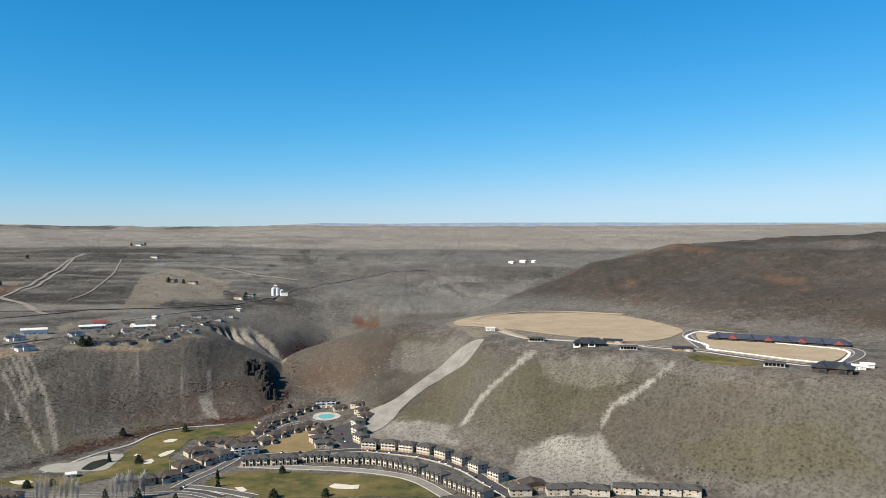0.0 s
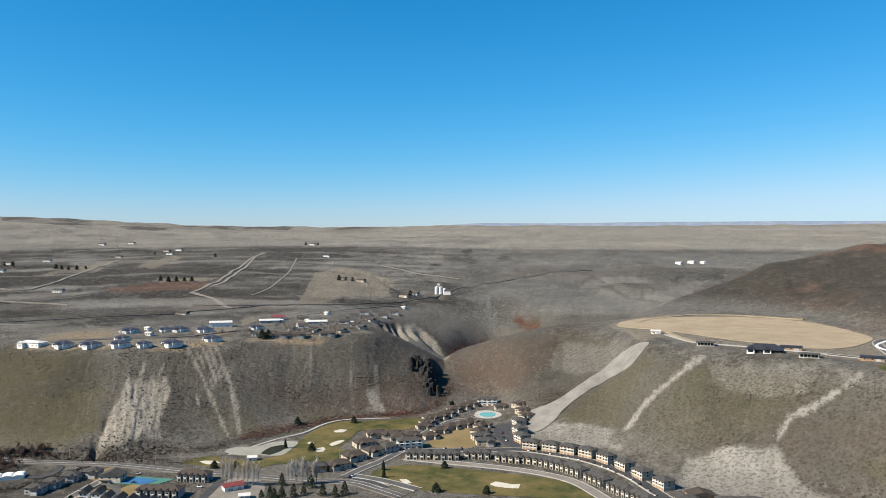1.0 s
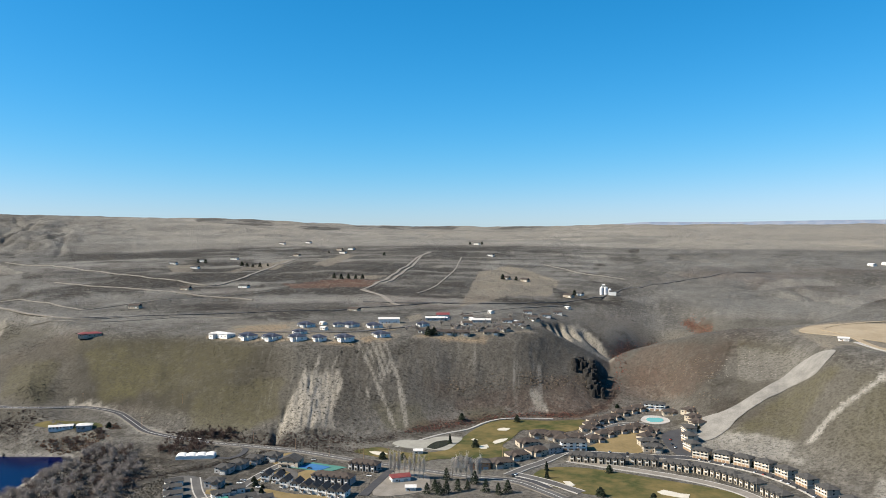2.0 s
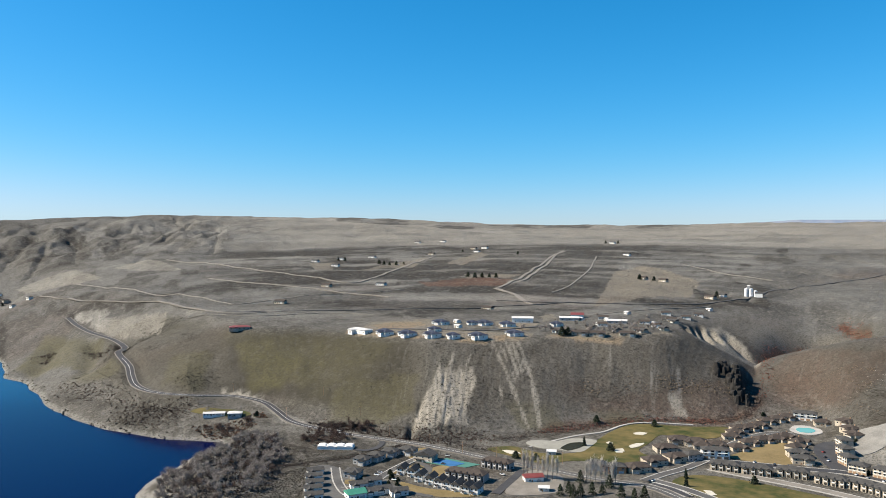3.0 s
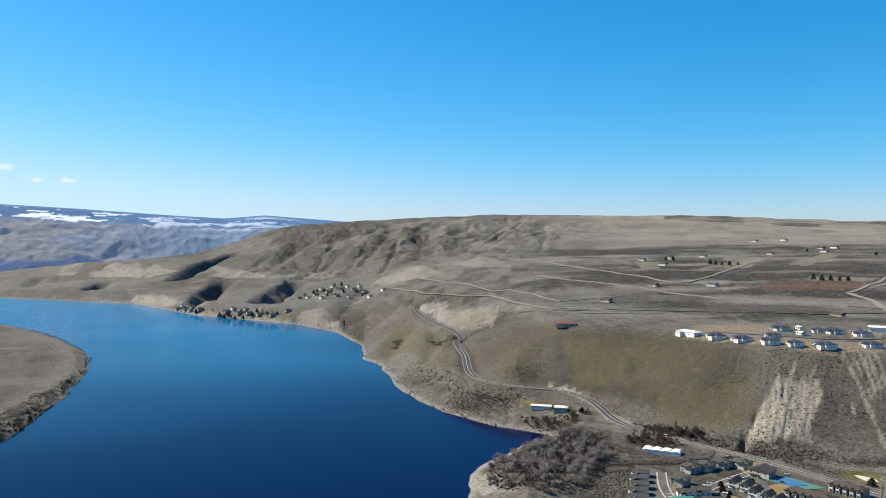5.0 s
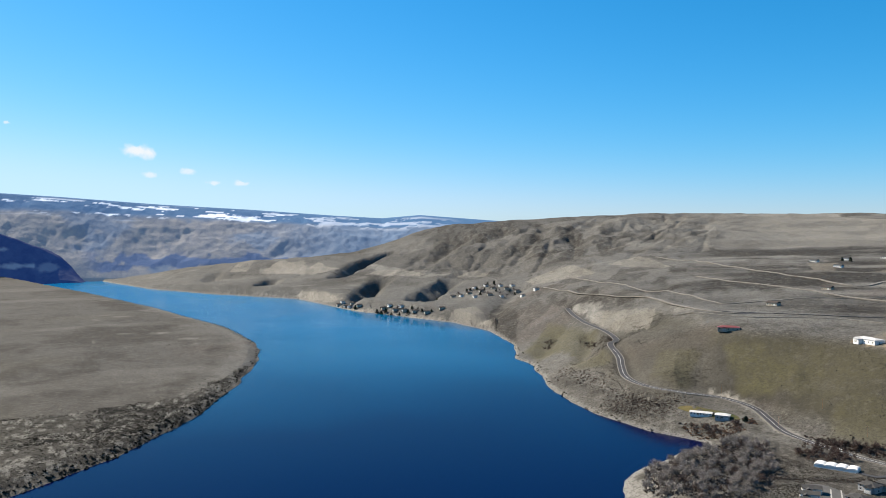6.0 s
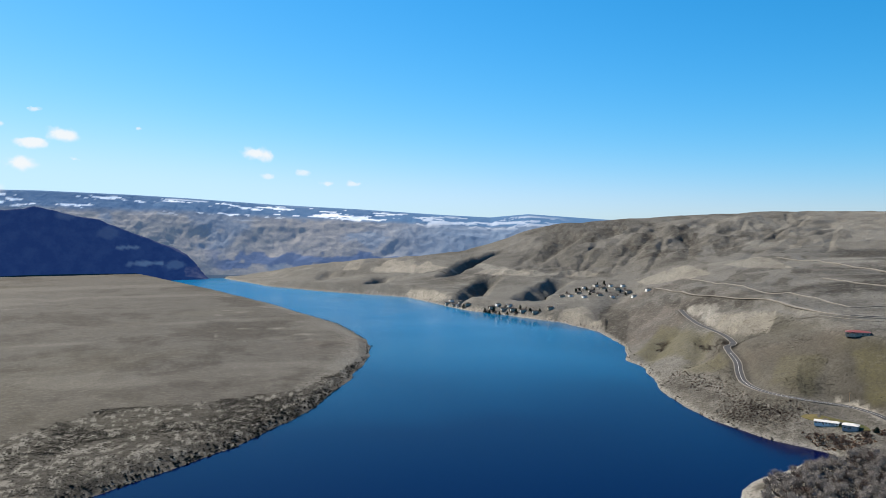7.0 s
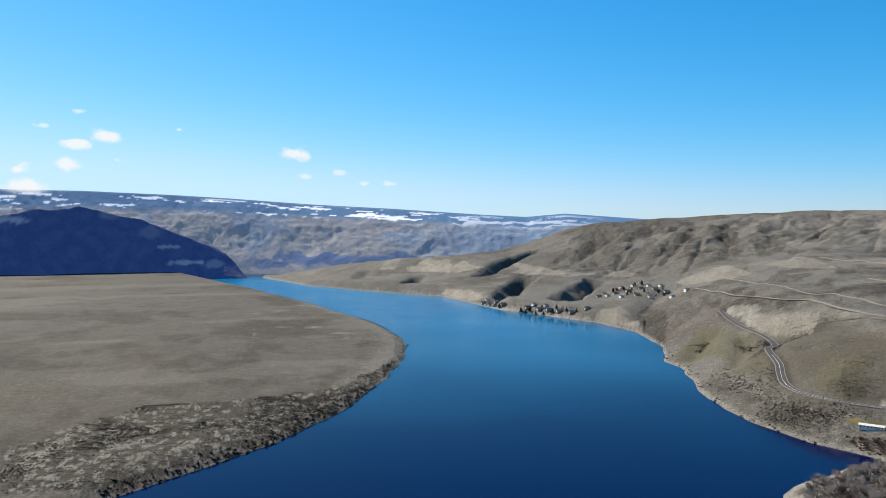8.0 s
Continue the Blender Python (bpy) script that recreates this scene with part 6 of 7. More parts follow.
set_down(build_lodge("lodge", "long lodge with charcoal gables at the hill foot", 78, 19, 3.2, ROOF_NAVY, ROOF_RED), [(428, 909, -8)], back=10)
set_down(build_lodge("lodge", "dark timber lodge with steep gables on the bench rim", 34, 16, 5, ROOF_BLACK, ROOF_GREY), [(362, 728, -5)], back=8)
set_down(build_house("shed", "dark-roofed outbuilding on the bench", 22, 9, 3.4, W_BROWN, ROOF_BLACK, 1.8, hip=False, each=3, category="shed"), [(266, 871, 0), (203, 938, 0)], back=4)
set_down(build_house("shed", "small white outbuilding on the bench", 12, 8, 3.4, W_WHITE, ROOF_PALE, 1.6, hip=False, each=2, category="shed"), [(409, 756, 0), (396, 747, 0), (64, 1063, 0)], back=4)
set_down(build_house("workshop", "brown workshop below the gravel fan", 22, 14, 6, W_BROWN, ROOF_BROWN, 3, hip=False, each=4, along_x=False, category="workshop"), [(78, 685, 20)], back=6)
set_down(build_house("workshop", "cream house with a hipped roof below the gravel fan", 19, 13, 6, W_CREAM, ROOF_GREY, 3, storeys=2, each=3, category="house", group="homes below the fan"),
         [(98, 672, 10), (117, 674, 10), (133, 669, 0), (156, 673, 0), (176, 671, 0), (194, 669, 0), (210, 666, 0), (66, 672, 10)], back=6)

# ---- trees, brush and rock ----


def raw(name, verts, faces, mat, parent=None):
    me = bpy.data.meshes.new(name)
    me.from_pydata(verts, [], faces)
    me.materials.append(mat)
    ob = new(name, me)
    if parent:
        ob.parent = parent
    return ob


def limb(bm, a, c, r0, r1, sides=5):
    a, c = Vector(a), Vector(c)
    turn = (c - a).to_track_quat("Z", "Y").to_matrix()
    rings = []
    for p, r in ((a, r0), (c, r1)):
        rings.append([bm.verts.new(p + turn @ Vector((r * math.cos(2 * math.pi * k / sides), r * math.sin(2 * math.pi * k / sides), 0))) for k in range(sides)])
    for k in range(sides):
        bm.faces.new((rings[0][k], rings[0][(k + 1) % sides], rings[1][(k + 1) % sides], rings[1][k]))
    return rings


def build_bare_tree(rng, tall, spread_, twigs, label, twig_mat, group, name="bare_tree", upright=0.6):
    """A leafless tree: tapered trunk, limbs, and a crown of fine twigs."""
    bm, tips = bmesh.new(), []
    stem = limb(bm, (0, 0, -0.6), (0.2, 0.1, tall * 0.35), 0.3, 0.2, 7)
    top = limb(bm, (0.2, 0.1, tall * 0.35), (0.1, 0.3, tall * 0.75), 0.2, 0.08, 6)
    bm.faces.new((stem[1][0], stem[1][1], top[0][0]))
    for k in range(11):
        z = tall * rng.uniform(0.2, 0.65)
        an = rng.uniform(0, 6.28)
        reach = spread_ * rng.uniform(0.45, 0.8)
        tip = (math.cos(an) * reach, math.sin(an) * reach, z + tall * rng.uniform(0.15, 0.32))
        fork = limb(bm, (0.15, 0.1, z), tip, 0.1, 0.04, 4)
        bm.faces.new((stem[1][k % 7], fork[0][0], fork[0][1]))
        tips.append(Vector(tip))
    tips.append(Vector((0.1, 0.3, tall * 0.78)))
    tree = tagged(linked(name, bm, BARK), label, "tree", group)
    verts, faces = [], []
    for k in range(twigs):
        base = tips[k % len(tips)] * rng.uniform(0.6, 1.0) + Vector((rng.gauss(0, 0.5), rng.gauss(0, 0.5), rng.gauss(0, 0.5)))
        way = Vector((rng.gauss(0, 1), rng.gauss(0, 1), rng.gauss(upright, 0.8))).normalized() * rng.uniform(0.10, 0.22) * tall
        side = way.cross(Vector((rng.gauss(0, 1), rng.gauss(0, 1), rng.gauss(0, 1)))).normalized() * rng.uniform(0.05, 0.11)
        n = len(verts)
        verts += [base - side, base + side, base + way + side * 0.3, base + way - side * 0.3]
        faces.append((n, n + 1, n + 2, n + 3))
    raw("crown", verts, faces, twig_mat, tree)
    return tree


def build_evergreen(rng, tall, wide, label, group, point=1.0):
    """A dark evergreen: trunk and many small sprays, wide low down and thin at the top."""
    bm = bmesh.new()
    limb(bm, (0, 0, -0.6), (0, 0, tall * 0.9), 0.28, 0.05, 6)
    tree = tagged(linked("evergreen_tree", bm, BARK), label, "tree", group)
    verts, faces = [], []
    for k in range(420):
        h = rng.random() ** 1.2
        rad = wide * ((1 - h) ** point + 0.05) * (0.45 + 0.55 * rng.random()) * (1 + 0.25 * math.sin(9 * h * 3.1))
        an = rng.uniform(0, 6.28)
        c = Vector((math.cos(an) * rad, math.sin(an) * rad, tall * (0.08 + 0.92 * h)))
        u = Vector((rng.gauss(0, 1), rng.gauss(0, 1), rng.gauss(-0.2, 0.6))).normalized() * rng.uniform(0.45, 0.95)
        w = u.cross(Vector((rng.gauss(0, 1), rng.gauss(0, 1), rng.gauss(0, 1)))).normalized() * rng.uniform(0.3, 0.6)
        n = len(verts)
        verts += [c - u, c + w, c + u, c - w]
        faces.append((n, n + 1, n + 2, n + 3))
    raw("crown", verts, faces, NEEDLES, tree)
    return tree


def plant(models, places, rng, sizes=(0.8, 1.2)):
    for k, (x, y) in enumerate(places):
        m = models[k % len(models)]
        s = rng.uniform(*sizes)
        at = pose(x, y, ground_at(x, y), 0, 0, rng.uniform(0, 360)) @ Matrix.Diagonal((s, s, s * rng.uniform(0.9, 1.1), 1))
        if k < len(models):
            m.matrix_world = at
        else:
            c = copy_thing(m, at)
            c.scale = (s, s, s)


def scatter_in(outline, count, rng):
    xs, ys = [q[0] for q in outline], [q[1] for q in outline]
    out_ = []
    while len(out_) < count:
        x, y = np.array([rng.uniform(min(xs), max(xs)) for _ in range(200)]), np.array([rng.uniform(min(ys), max(ys)) for _ in range(200)])
        ok = inland(x, y, outline) > 0
        out_ += [(a, c) for a, c, k in zip(x.tolist(), y.tolist(), ok) if k]
    return out_[:count]


rng = random.Random(7)
grove = [build_bare_tree(rng, 9, 3.8, 420, "bare grey cottonwood in a grove by the river", TWIGS, "riverside grove") for _ in range(4)] \
    + [build_bare_tree(rng, 7, 3.6, 340, "low reddish bare willow in a grove by the river", TWIGS_RED, "riverside grove", "bare_willow")]
plant(grove, scatter_in([(-620, 467), (-625, 491), (-648, 531), (-626, 546), (-654, 608), (-626, 617), (-567, 575), (-525, 528), (-505, 470), (-498, 431), (-532, 417), (-576, 429), (-605, 448)], 255, rng), rng, (0.7, 1.35))
plant([build_bare_tree(rng, 6, 3.4, 320, "reddish bare willow beside the river lawn", TWIGS_RED, "willows by the lawn", "bare_willow")],
      scatter_in([(-748, 617), (-721, 634), (-704, 651), (-678, 640), (-695, 620), (-723, 609)], 26, rng), rng)
plant([build_bare_tree(rng, 8, 4.2, 380, "dark bare tree beside the highway", TWIGS_RED, "trees by the highway", "bare_tree")],
      scatter_in([(-597, 623), (-610, 655), (-599, 681), (-563, 669), (-556, 646), (-572, 614)], 30, rng) + scatter_in([(-619, 689), (-557, 703), (-550, 693), (-604, 677)], 22, rng)
      + scatter_in([(-593, 619), (-594, 650), (-559, 667), (-546, 647), (-564, 617)], 34, rng), rng, (0.6, 1.1))
poplar = build_bare_tree(rng, 24, 1.1, 420, "tall slender bare poplar in a row", POPLAR, "poplar row", "bare_poplar", 4.5)
plant([poplar], [(-336, 647), (-332, 647), (-328, 649), (-322, 649), (-317, 649), (-313, 650), (-308, 650), (-304, 651), (-279, 660), (-275, 659), (-271, 661), (-266, 662), (-262, 664), (-257, 665), (-255, 668)], rng, (0.85, 1.1))
tall_green = [build_evergreen(rng, 12, 4.2, "dark green conifer beside the highway", "conifers in the valley", 0.65) for _ in range(2)]
plant(tall_green, [(-284, 658), (-281, 626), (-269, 623), (-262, 632), (-256, 657), (-239, 640), (-256, 640), (-227, 639), (-221, 646), (-284, 615), (-273, 617)], rng, (0.65, 1.0))
plant([build_evergreen(rng, 10, 1.9, "dark narrow juniper on the golf course", "junipers on the golf course", 0.7)], [(-330, 774), (-208, 722), (-201, 699)], rng, (0.9, 1.1))
plant([build_evergreen(rng, 7, 3.6, "round dark tree on the golf course", "round trees on the golf course", 0.5)],
      [(-369, 694), (-349, 699), (-147, 672), (-101, 674), (-300, 772), (-295, 897)] + [(-145, 670), (-152, 740), (-353, 864)], rng, (0.8, 1.2))
plant([build_evergreen(rng, 8, 3.2, "dark evergreen in a riverside village", "village trees", 0.6)],
      [(-2240, 700), (-2216, 706), (-2213, 719), (-2176, 724), (-2151, 740), (-2127, 758), (-2134, 773), (-2085, 785), (-2057, 803), (-2444, 627), (-2347, 664), (-2346, 1053), (-2323, 1066), (-2311, 1087), (-2326, 1031), (-2244, 1097), (-2242, 1143), (-2405, 1143), (-2396, 1163), (-2214, 1027), (-2221, 1151), (-2321, 925)], rng, (1.0, 1.7))
plant([build_bare_tree(rng, 9, 4.5, 300, "bare grey-brown tree in a riverside village", TWIGS_RED, "bare village trees", "village_tree")],
      scatter_in([(-2440, 650), (-2340, 680), (-2200, 750), (-2060, 810), (-2030, 790), (-2180, 715), (-2330, 655)], 34, rng) + scatter_in([(-2400, 1060), (-2390, 1170), (-2230, 1170), (-2160, 1080), (-2180, 990), (-2280, 960)], 40, rng), rng, (0.7, 1.3))
plant([build_evergreen(rng, 8, 3.4, "dark tree beside a farm on the plateau", "farm trees", 0.6)],
      [(-458, 996), (-456, 1002), (-453, 1005), (-1504, 1736), (-1475, 1732), (-1334, 1711), (-1316, 1708), (-1299, 1711), (-1286, 1725), (-1272, 1740), (-939, 1533), (-917, 1527), (-904, 1537), (-895, 1554), (-887, 1571), (-1427, 2105), (-1073, 2707), (-1032, 2723), (-1147, 2169), (-1360, 2187), (-613, 1754), (-579, 1753), (-403, 1605)], rng, (0.9, 1.6))
plant([build_evergreen(rng, 3.5, 1.8, "dark shrub in a housing estate", "estate shrubs", 0.5)],
      [(-480, 566), (-472, 559), (-442, 583), (-433, 573), (-424, 571), (-417, 560), (-425, 558), (-452, 558), (-432, 614), (-711, 671), (-706, 665)] + [(-69, 822), (-48, 816), (-27, 808), (-9, 797), (9, 777), (-199, 1017), (-191, 1004), (-89, 922), (-91, 915)], rng, (0.9, 1.5))


def brush_mesh(name, spots, mat, label, category, low=0.7, high=1.6, flat=0.75, tuft=14):
    """Uncountable low shrubs as one mesh of small tufts of blades, or of broken lumps where tuft is 0."""
    n = len(spots)
    xy = np.array(spots)
    gen = np.random.default_rng(n)
    size = low + (high - low) * gen.random(n) ** 2
    z = np.array([ground_at(x, y) for x, y in spots])
    if tuft:
        way = gen.standard_normal((n, tuft, 3))
        way[..., 2] = np.abs(way[..., 2]) + 0.15
        way /= np.linalg.norm(way, axis=-1, keepdims=True)
        side = np.cross(way, gen.standard_normal((n, tuft, 3)))
        side /= np.linalg.norm(side, axis=-1, keepdims=True)
        tip = way * gen.uniform(0.75, 1.35, (n, tuft, 1))
        shape = np.stack([way * 0.15 - side * 0.38, way * 0.15 + side * 0.38, tip], 2).reshape(n, tuft * 3, 3)
        faces_of = np.arange(tuft * 3).reshape(tuft, 3)
    else:
        bm = bmesh.new()
        bmesh.ops.create_icosphere(bm, subdivisions=1, radius=1)
        tv = np.array([v.co[:] for v in bm.verts])
        faces_of = np.array([[v.index for v in f.verts] for f in bm.faces])
        bm.free()
        shape = tv[None] * (1 + 0.4 * gen.standard_normal((n, len(tv), 1)))
    verts = shape * size[:, None, None] * np.array([1, 1, flat]) + np.stack([xy[:, 0], xy[:, 1], z + size * flat * (0.0 if tuft else 0.1)], -1)[:, None, :]
    faces = faces_of[None] + (np.arange(n) * shape.shape[1])[:, None, None]
    me = bpy.data.meshes.new(name)
    verts, faces = verts.reshape(-1, 3), faces.reshape(-1, 3)
    me.vertices.add(len(verts))
    me.vertices.foreach_set("co", verts.astype(np.float32).ravel())
    me.loops.add(faces.size)
    me.loops.foreach_set("vertex_index", faces.astype(np.int32).ravel())
    me.polygons.add(len(faces))
    me.polygons.foreach_set("loop_start", np.arange(0, faces.size, 3, dtype=np.int32))
    me.update(calc_edges=True)
    me.materials.append(mat)
    return tagged(new(name, me), label, category, kind="stuff")


def near_line(points, count, spread_, rng):
    way = rounded(points, False, 5.0)
    out_ = []
    for _ in range(count):
        q = way[rng.randrange(len(way))]
        out_.append((q.x + rng.gauss(0, spread_), q.y + rng.gauss(0, spread_)))
    return out_


def on_ground(count, az, r, want, rng):
    """Places spread over a sector of the plan where the land suits."""
    out_ = []
    while len(out_) < count:
        a, d = rng.uniform(*az), math.sqrt(rng.uniform(r[0] ** 2, r[1] ** 2))
        i, j = np.searchsorted(AZ, a) - 1, np.searchsorted(RR, d) - 1
        if rng.random() < want[i, j]:
            out_.append((-math.sin(math.radians(a)) * d, math.cos(math.radians(a)) * d))
    return out_


patchy = smooth(fractal(G_X, G_Y, 60, 4, 111), -0.1, 0.5)
bare = 1 - np.clip(cover["tan"] + 0.95 * cover["pale"] + 0.97 * smooth(cover["chalk"], 0.3, 0.7), 0, 1)
want_slope = on_slope * (1 - 0.6 * north) * (0.04 + patchy ** 2) * bare * (1 - 0.75 * smooth(near, 34, 37) * (1 - smooth(near, 48, 52))) * (1 - 0.5 * (near < 2) * (1 - smooth(G_R, 720, 790) * 0.5))
brush_mesh("sagebrush", on_ground(9000, (9, 60), (850, 1450), want_slope, rng), SAGE, "scattered grey-green sagebrush on the slopes", "shrubs", 0.35, 1.15)
brush_mesh("sagebrush", on_ground(9500, (-32, 9), (680, 1200), want_slope, rng), SAGE, "scattered dark sagebrush on the bench slope", "shrubs", 0.3, 0.95)
brush_mesh("sagebrush", on_ground(6000, (-32, -3), (1050, 1800), smooth(bench, 114, 130) * (0.3 + patchy) * bare, rng), SAGE, "dark sagebrush covering the rocky hill", "shrubs", 0.6, 1.7)
brush_mesh("sagebrush", on_ground(3600, (12, 36), (850, 1150), on_slope * (0.35 + patchy) * bare, rng), SAGE, "evenly dotted dark sagebrush on the steep slope", "shrubs", 0.5, 1.15)
belt = smooth(cover["brush"], 0.5, 0.9) * (flat_in > 2) * (near > 70) * (G_R < 2500)
brush_mesh("sagebrush", on_ground(13000, (80, 112), (640, 2000), belt * (0.2 + patchy), rng), SAGE_DARK, "dense dark sagebrush on the river flat", "shrubs", 0.5, 1.3)
brush_mesh("shore_brush", near_line(SHORE_FLAT[1:15], 900, 7, rng) + near_line(SHORE_FLAT[1:7], 500, 9, rng), SAGE_DARK, "dark brush along the flat's shoreline", "shrubs", 1.2, 3.0, 0.9)
brush_mesh("shore_brush", near_line(SHORE_TOWN[9:24], 700, 8, rng), SAGE, "dark brush along the river bank", "shrubs", 0.9, 2.4, 0.9)
brush_mesh("creek_brush", near_line([(-216, 1076), (-214, 1026), (-224, 987), (-243, 954), (-272, 935), (-315, 903), (-356, 846), (-389, 799), (-413, 748)], 3200, 7, rng)
           + near_line([(-227, 1159), (-231, 1216), (-239, 1386), (-195, 1469), (-142, 1469)], 400, 5, rng)
           + near_line([(-545, 545), (-510, 606), (-490, 676)], 800, 4, rng) + near_line([(-500, 689), (-450, 702), (-400, 710)], 700, 6, rng),
           RUST_BRUSH, "rusty bare brush along a creek", "shrubs", 0.35, 1.2, 0.9)
brush_mesh("creek_brush", near_line([(-623, 683), (-581, 690), (-526, 694), (-479, 702), (-434, 745)], 1200, 9, rng) + near_line([(-503, 716), (-481, 710), (-465, 714)], 120, 8, rng)
           + near_line([(-1229, 780), (-1175, 779), (-1130, 769)], 60, 5, rng) + near_line([(-1384, 766), (-1390, 810)], 60, 6, rng) + near_line([(-867, 599), (-829, 615), (-794, 632)], 900, 14, rng),
           TWIGS_RED, "dark bare brush at the foot of the slope", "shrubs", 0.5, 1.6, 0.9)
brush_mesh("sagebrush", on_ground(8000, (12, 60), (1220, 3200), np.clip(cover["dark"], 0, 1) * 0.8 + 0.05, rng), SAGE, "dark sagebrush on the plateau", "shrubs", 0.6, 1.9)
brush_mesh("sagebrush", on_ground(2500, (58, 90), (1200, 3900), smooth(HEIGHT, 3, 12) * (0.15 + patchy), rng), SAGE, "dark sagebrush on the hills above the river", "shrubs", 0.7, 2.2)


brush_mesh("creek_brush", scatter_in([(-760, 612), (-735, 632), (-706, 652), (-680, 642), (-690, 620), (-723, 606)], 420, rng) + scatter_in([(-716, 668), (-706, 676), (-690, 668), (-700, 660)], 90, rng),
           plain("tawny_twigs", (0.12, 0.07, 0.045), (0.2, 0.13, 0.09), 6), "tawny leafless shrubs round the riverside lawn", "shrubs", 0.7, 2.2, 0.9)
brush_mesh("creek_brush", near_line([(-1120, 668), (-1060, 655), (-1000, 640), (-930, 628), (-860, 612)], 420, 11, rng) + near_line([(-1240, 790), (-1180, 782), (-1130, 772)], 260, 5, rng) + near_line([(-1330, 760), (-1380, 800)], 160, 6, rng)
           + scatter_in([(-640, 684), (-600, 694), (-560, 702), (-545, 694), (-600, 680)], 400, rng), plain("maroon_twigs", (0.05, 0.036, 0.03), (0.1, 0.072, 0.058), 7), "dark reddish bare thickets on the river slope", "shrubs", 0.8, 2.2, 0.8)
brush_mesh("grove_thicket", scatter_in([(-620, 467), (-625, 491), (-648, 531), (-626, 546), (-654, 608), (-626, 617), (-567, 575), (-525, 528), (-494, 466), (-492, 438), (-531, 417), (-573, 425), (-608, 448)], 3200, rng), THICKET, "grey-brown leafless thicket under the riverside trees", "shrubs", 0.6, 2.2, 1.0)
brush_mesh("sagebrush", scatter_in([(-492, 441), (-516, 487), (-528, 535), (-527, 566), (-490, 519), (-461, 483)], 2200, rng) + scatter_in([(-557, 556), (-518, 615), (-496, 674), (-486, 641), (-524, 571)], 900, rng)
           + scatter_in([(-626, 608), (-560, 609), (-522, 620), (-559, 559)], 700, rng), SAGE, "grey scrub beside the housing estate", "shrubs", 0.3, 0.95)
plant([build_bare_tree(rng, 9, 4, 380, "bare grey tree beside a farm on the bench", TWIGS, "farm trees on the bench")],
      [(-461, 1022), (-432, 1028), (-430, 1037), (-417, 1044), (-411, 1054), (-404, 1049), (-408, 1070), (-401, 1080), (-392, 1096), (-377, 1116), (-495, 1002), (-493, 1016), (-481, 1009), (-481, 1132), (-485, 1187), (-408, 1123), (-371, 1251), (-390, 1223), (-374, 1067), (-522, 1002)]
      + [(-453, 1068), (-438, 1045), (-452, 1097), (-426, 1045), (-425, 1066), (-423, 1082), (-411, 1066), (-414, 1104), (-392, 1084), (-397, 1116), (-403, 1151), (-369, 1119), (-372, 1147), (-474, 1108), (-474, 1079), (-434, 1171), (-406, 1200), (-396, 1244)], rng, (0.7, 1.3))


def build_cliff(places, label, tall, rng):
    """A basalt cliff: broken columns standing close together."""
    o = thing("basalt_cliff", label, "cliff")
    for x, y in places:
        bm = bmesh.new()
        n, r, h = rng.randint(5, 7), rng.uniform(4.0, 7.5), rng.uniform(0.7, 1.0) * tall
        base = ground_at(x, y) - 8
        for level in range(4):
            for k in range(n):
                an = 2 * math.pi * (k + rng.uniform(-0.2, 0.2)) / n
                s = r * (1 - 0.13 * level) * rng.uniform(0.75, 1.1)
                bm.verts.new((x + s * math.cos(an), y + s * math.sin(an), base + (h + 8) * level / 3 * rng.uniform(0.92, 1.05)))
        bm.verts.ensure_lookup_table()
        for level in range(3):
            for k in range(n):
                a, c = level * n + k, level * n + (k + 1) % n
                bm.faces.new([bm.verts[q] for q in (a, c, c + n, a + n)])
        bm.faces.new([bm.verts[3 * n + k] for k in range(n)])
        bmesh.ops.recalc_face_normals(bm, faces=bm.faces[:])
        part("column", bm, BASALT, o)
    return o


build_cliff(near_line([(-270, 1081), (-264, 1097), (-252, 1085), (-240, 1063), (-229, 1038)], 46, 5.5, rng), "black basalt cliff at the canyon mouth", 11, rng)

ROCK = plain("ochre_rock", (0.06, 0.047, 0.034), (0.125, 0.098, 0.07), 5, relief=0.4)
ROCK_PALE = plain("pale_rock", (0.17, 0.155, 0.13), (0.27, 0.25, 0.215), 5, relief=0.4)
brush_mesh("rock_outcrop", near_line([(-314, 986), (-291, 1013), (-264, 1033), (-246, 1052)], 300, 8, rng) + near_line([(-388, 911), (-356, 933), (-329, 962)], 120, 7, rng) + near_line([(-340, 955), (-300, 1000)], 60, 7, rng), ROCK,
           "ochre broken rock band along the foot of the slope", "rocks", 0.3, 1.5, 0.7, 0)
brush_mesh("rock_outcrop", near_line([(-210, 1138), (-182, 1147), (-136, 1118), (-85, 1085)], 240, 5, rng) + near_line([(-172, 1088), (-127, 1046), (-78, 989)], 200, 7, rng) + near_line([(-185, 1115), (-133, 1094), (-82, 1042)], 240, 6, rng), ROCK,
           "ochre broken rock bands on the canyon wall", "rocks", 0.25, 1.2, 0.6, 0)
brush_mesh("rock_outcrop", near_line([(-296, 967), (-289, 957), (-279, 951)], 60, 4, rng) + near_line([(-100, 1040), (-60, 1075), (-20, 1040)], 130, 14, rng) + near_line([(107, 926), (79, 902), (55, 886), (38, 870), (25, 854)], 160, 3, rng)
           + near_line([(241, 823), (204, 806), (172, 794), (156, 772)], 140, 3, rng), ROCK_PALE, "pale scattered rock down the slopes", "rocks", 0.25, 0.9, 0.6, 0)
chalk_face = smooth(cover["chalk"], 0.5, 0.9) * (near > 31) * (near < 36) * (G_R < 1000)
brush_mesh("sagebrush", on_ground(90, (31, 36), (850, 1000), chalk_face, rng), SAGE_DARK, "single dark bushes on the pale cliff face", "shrubs", 0.7, 1.7)
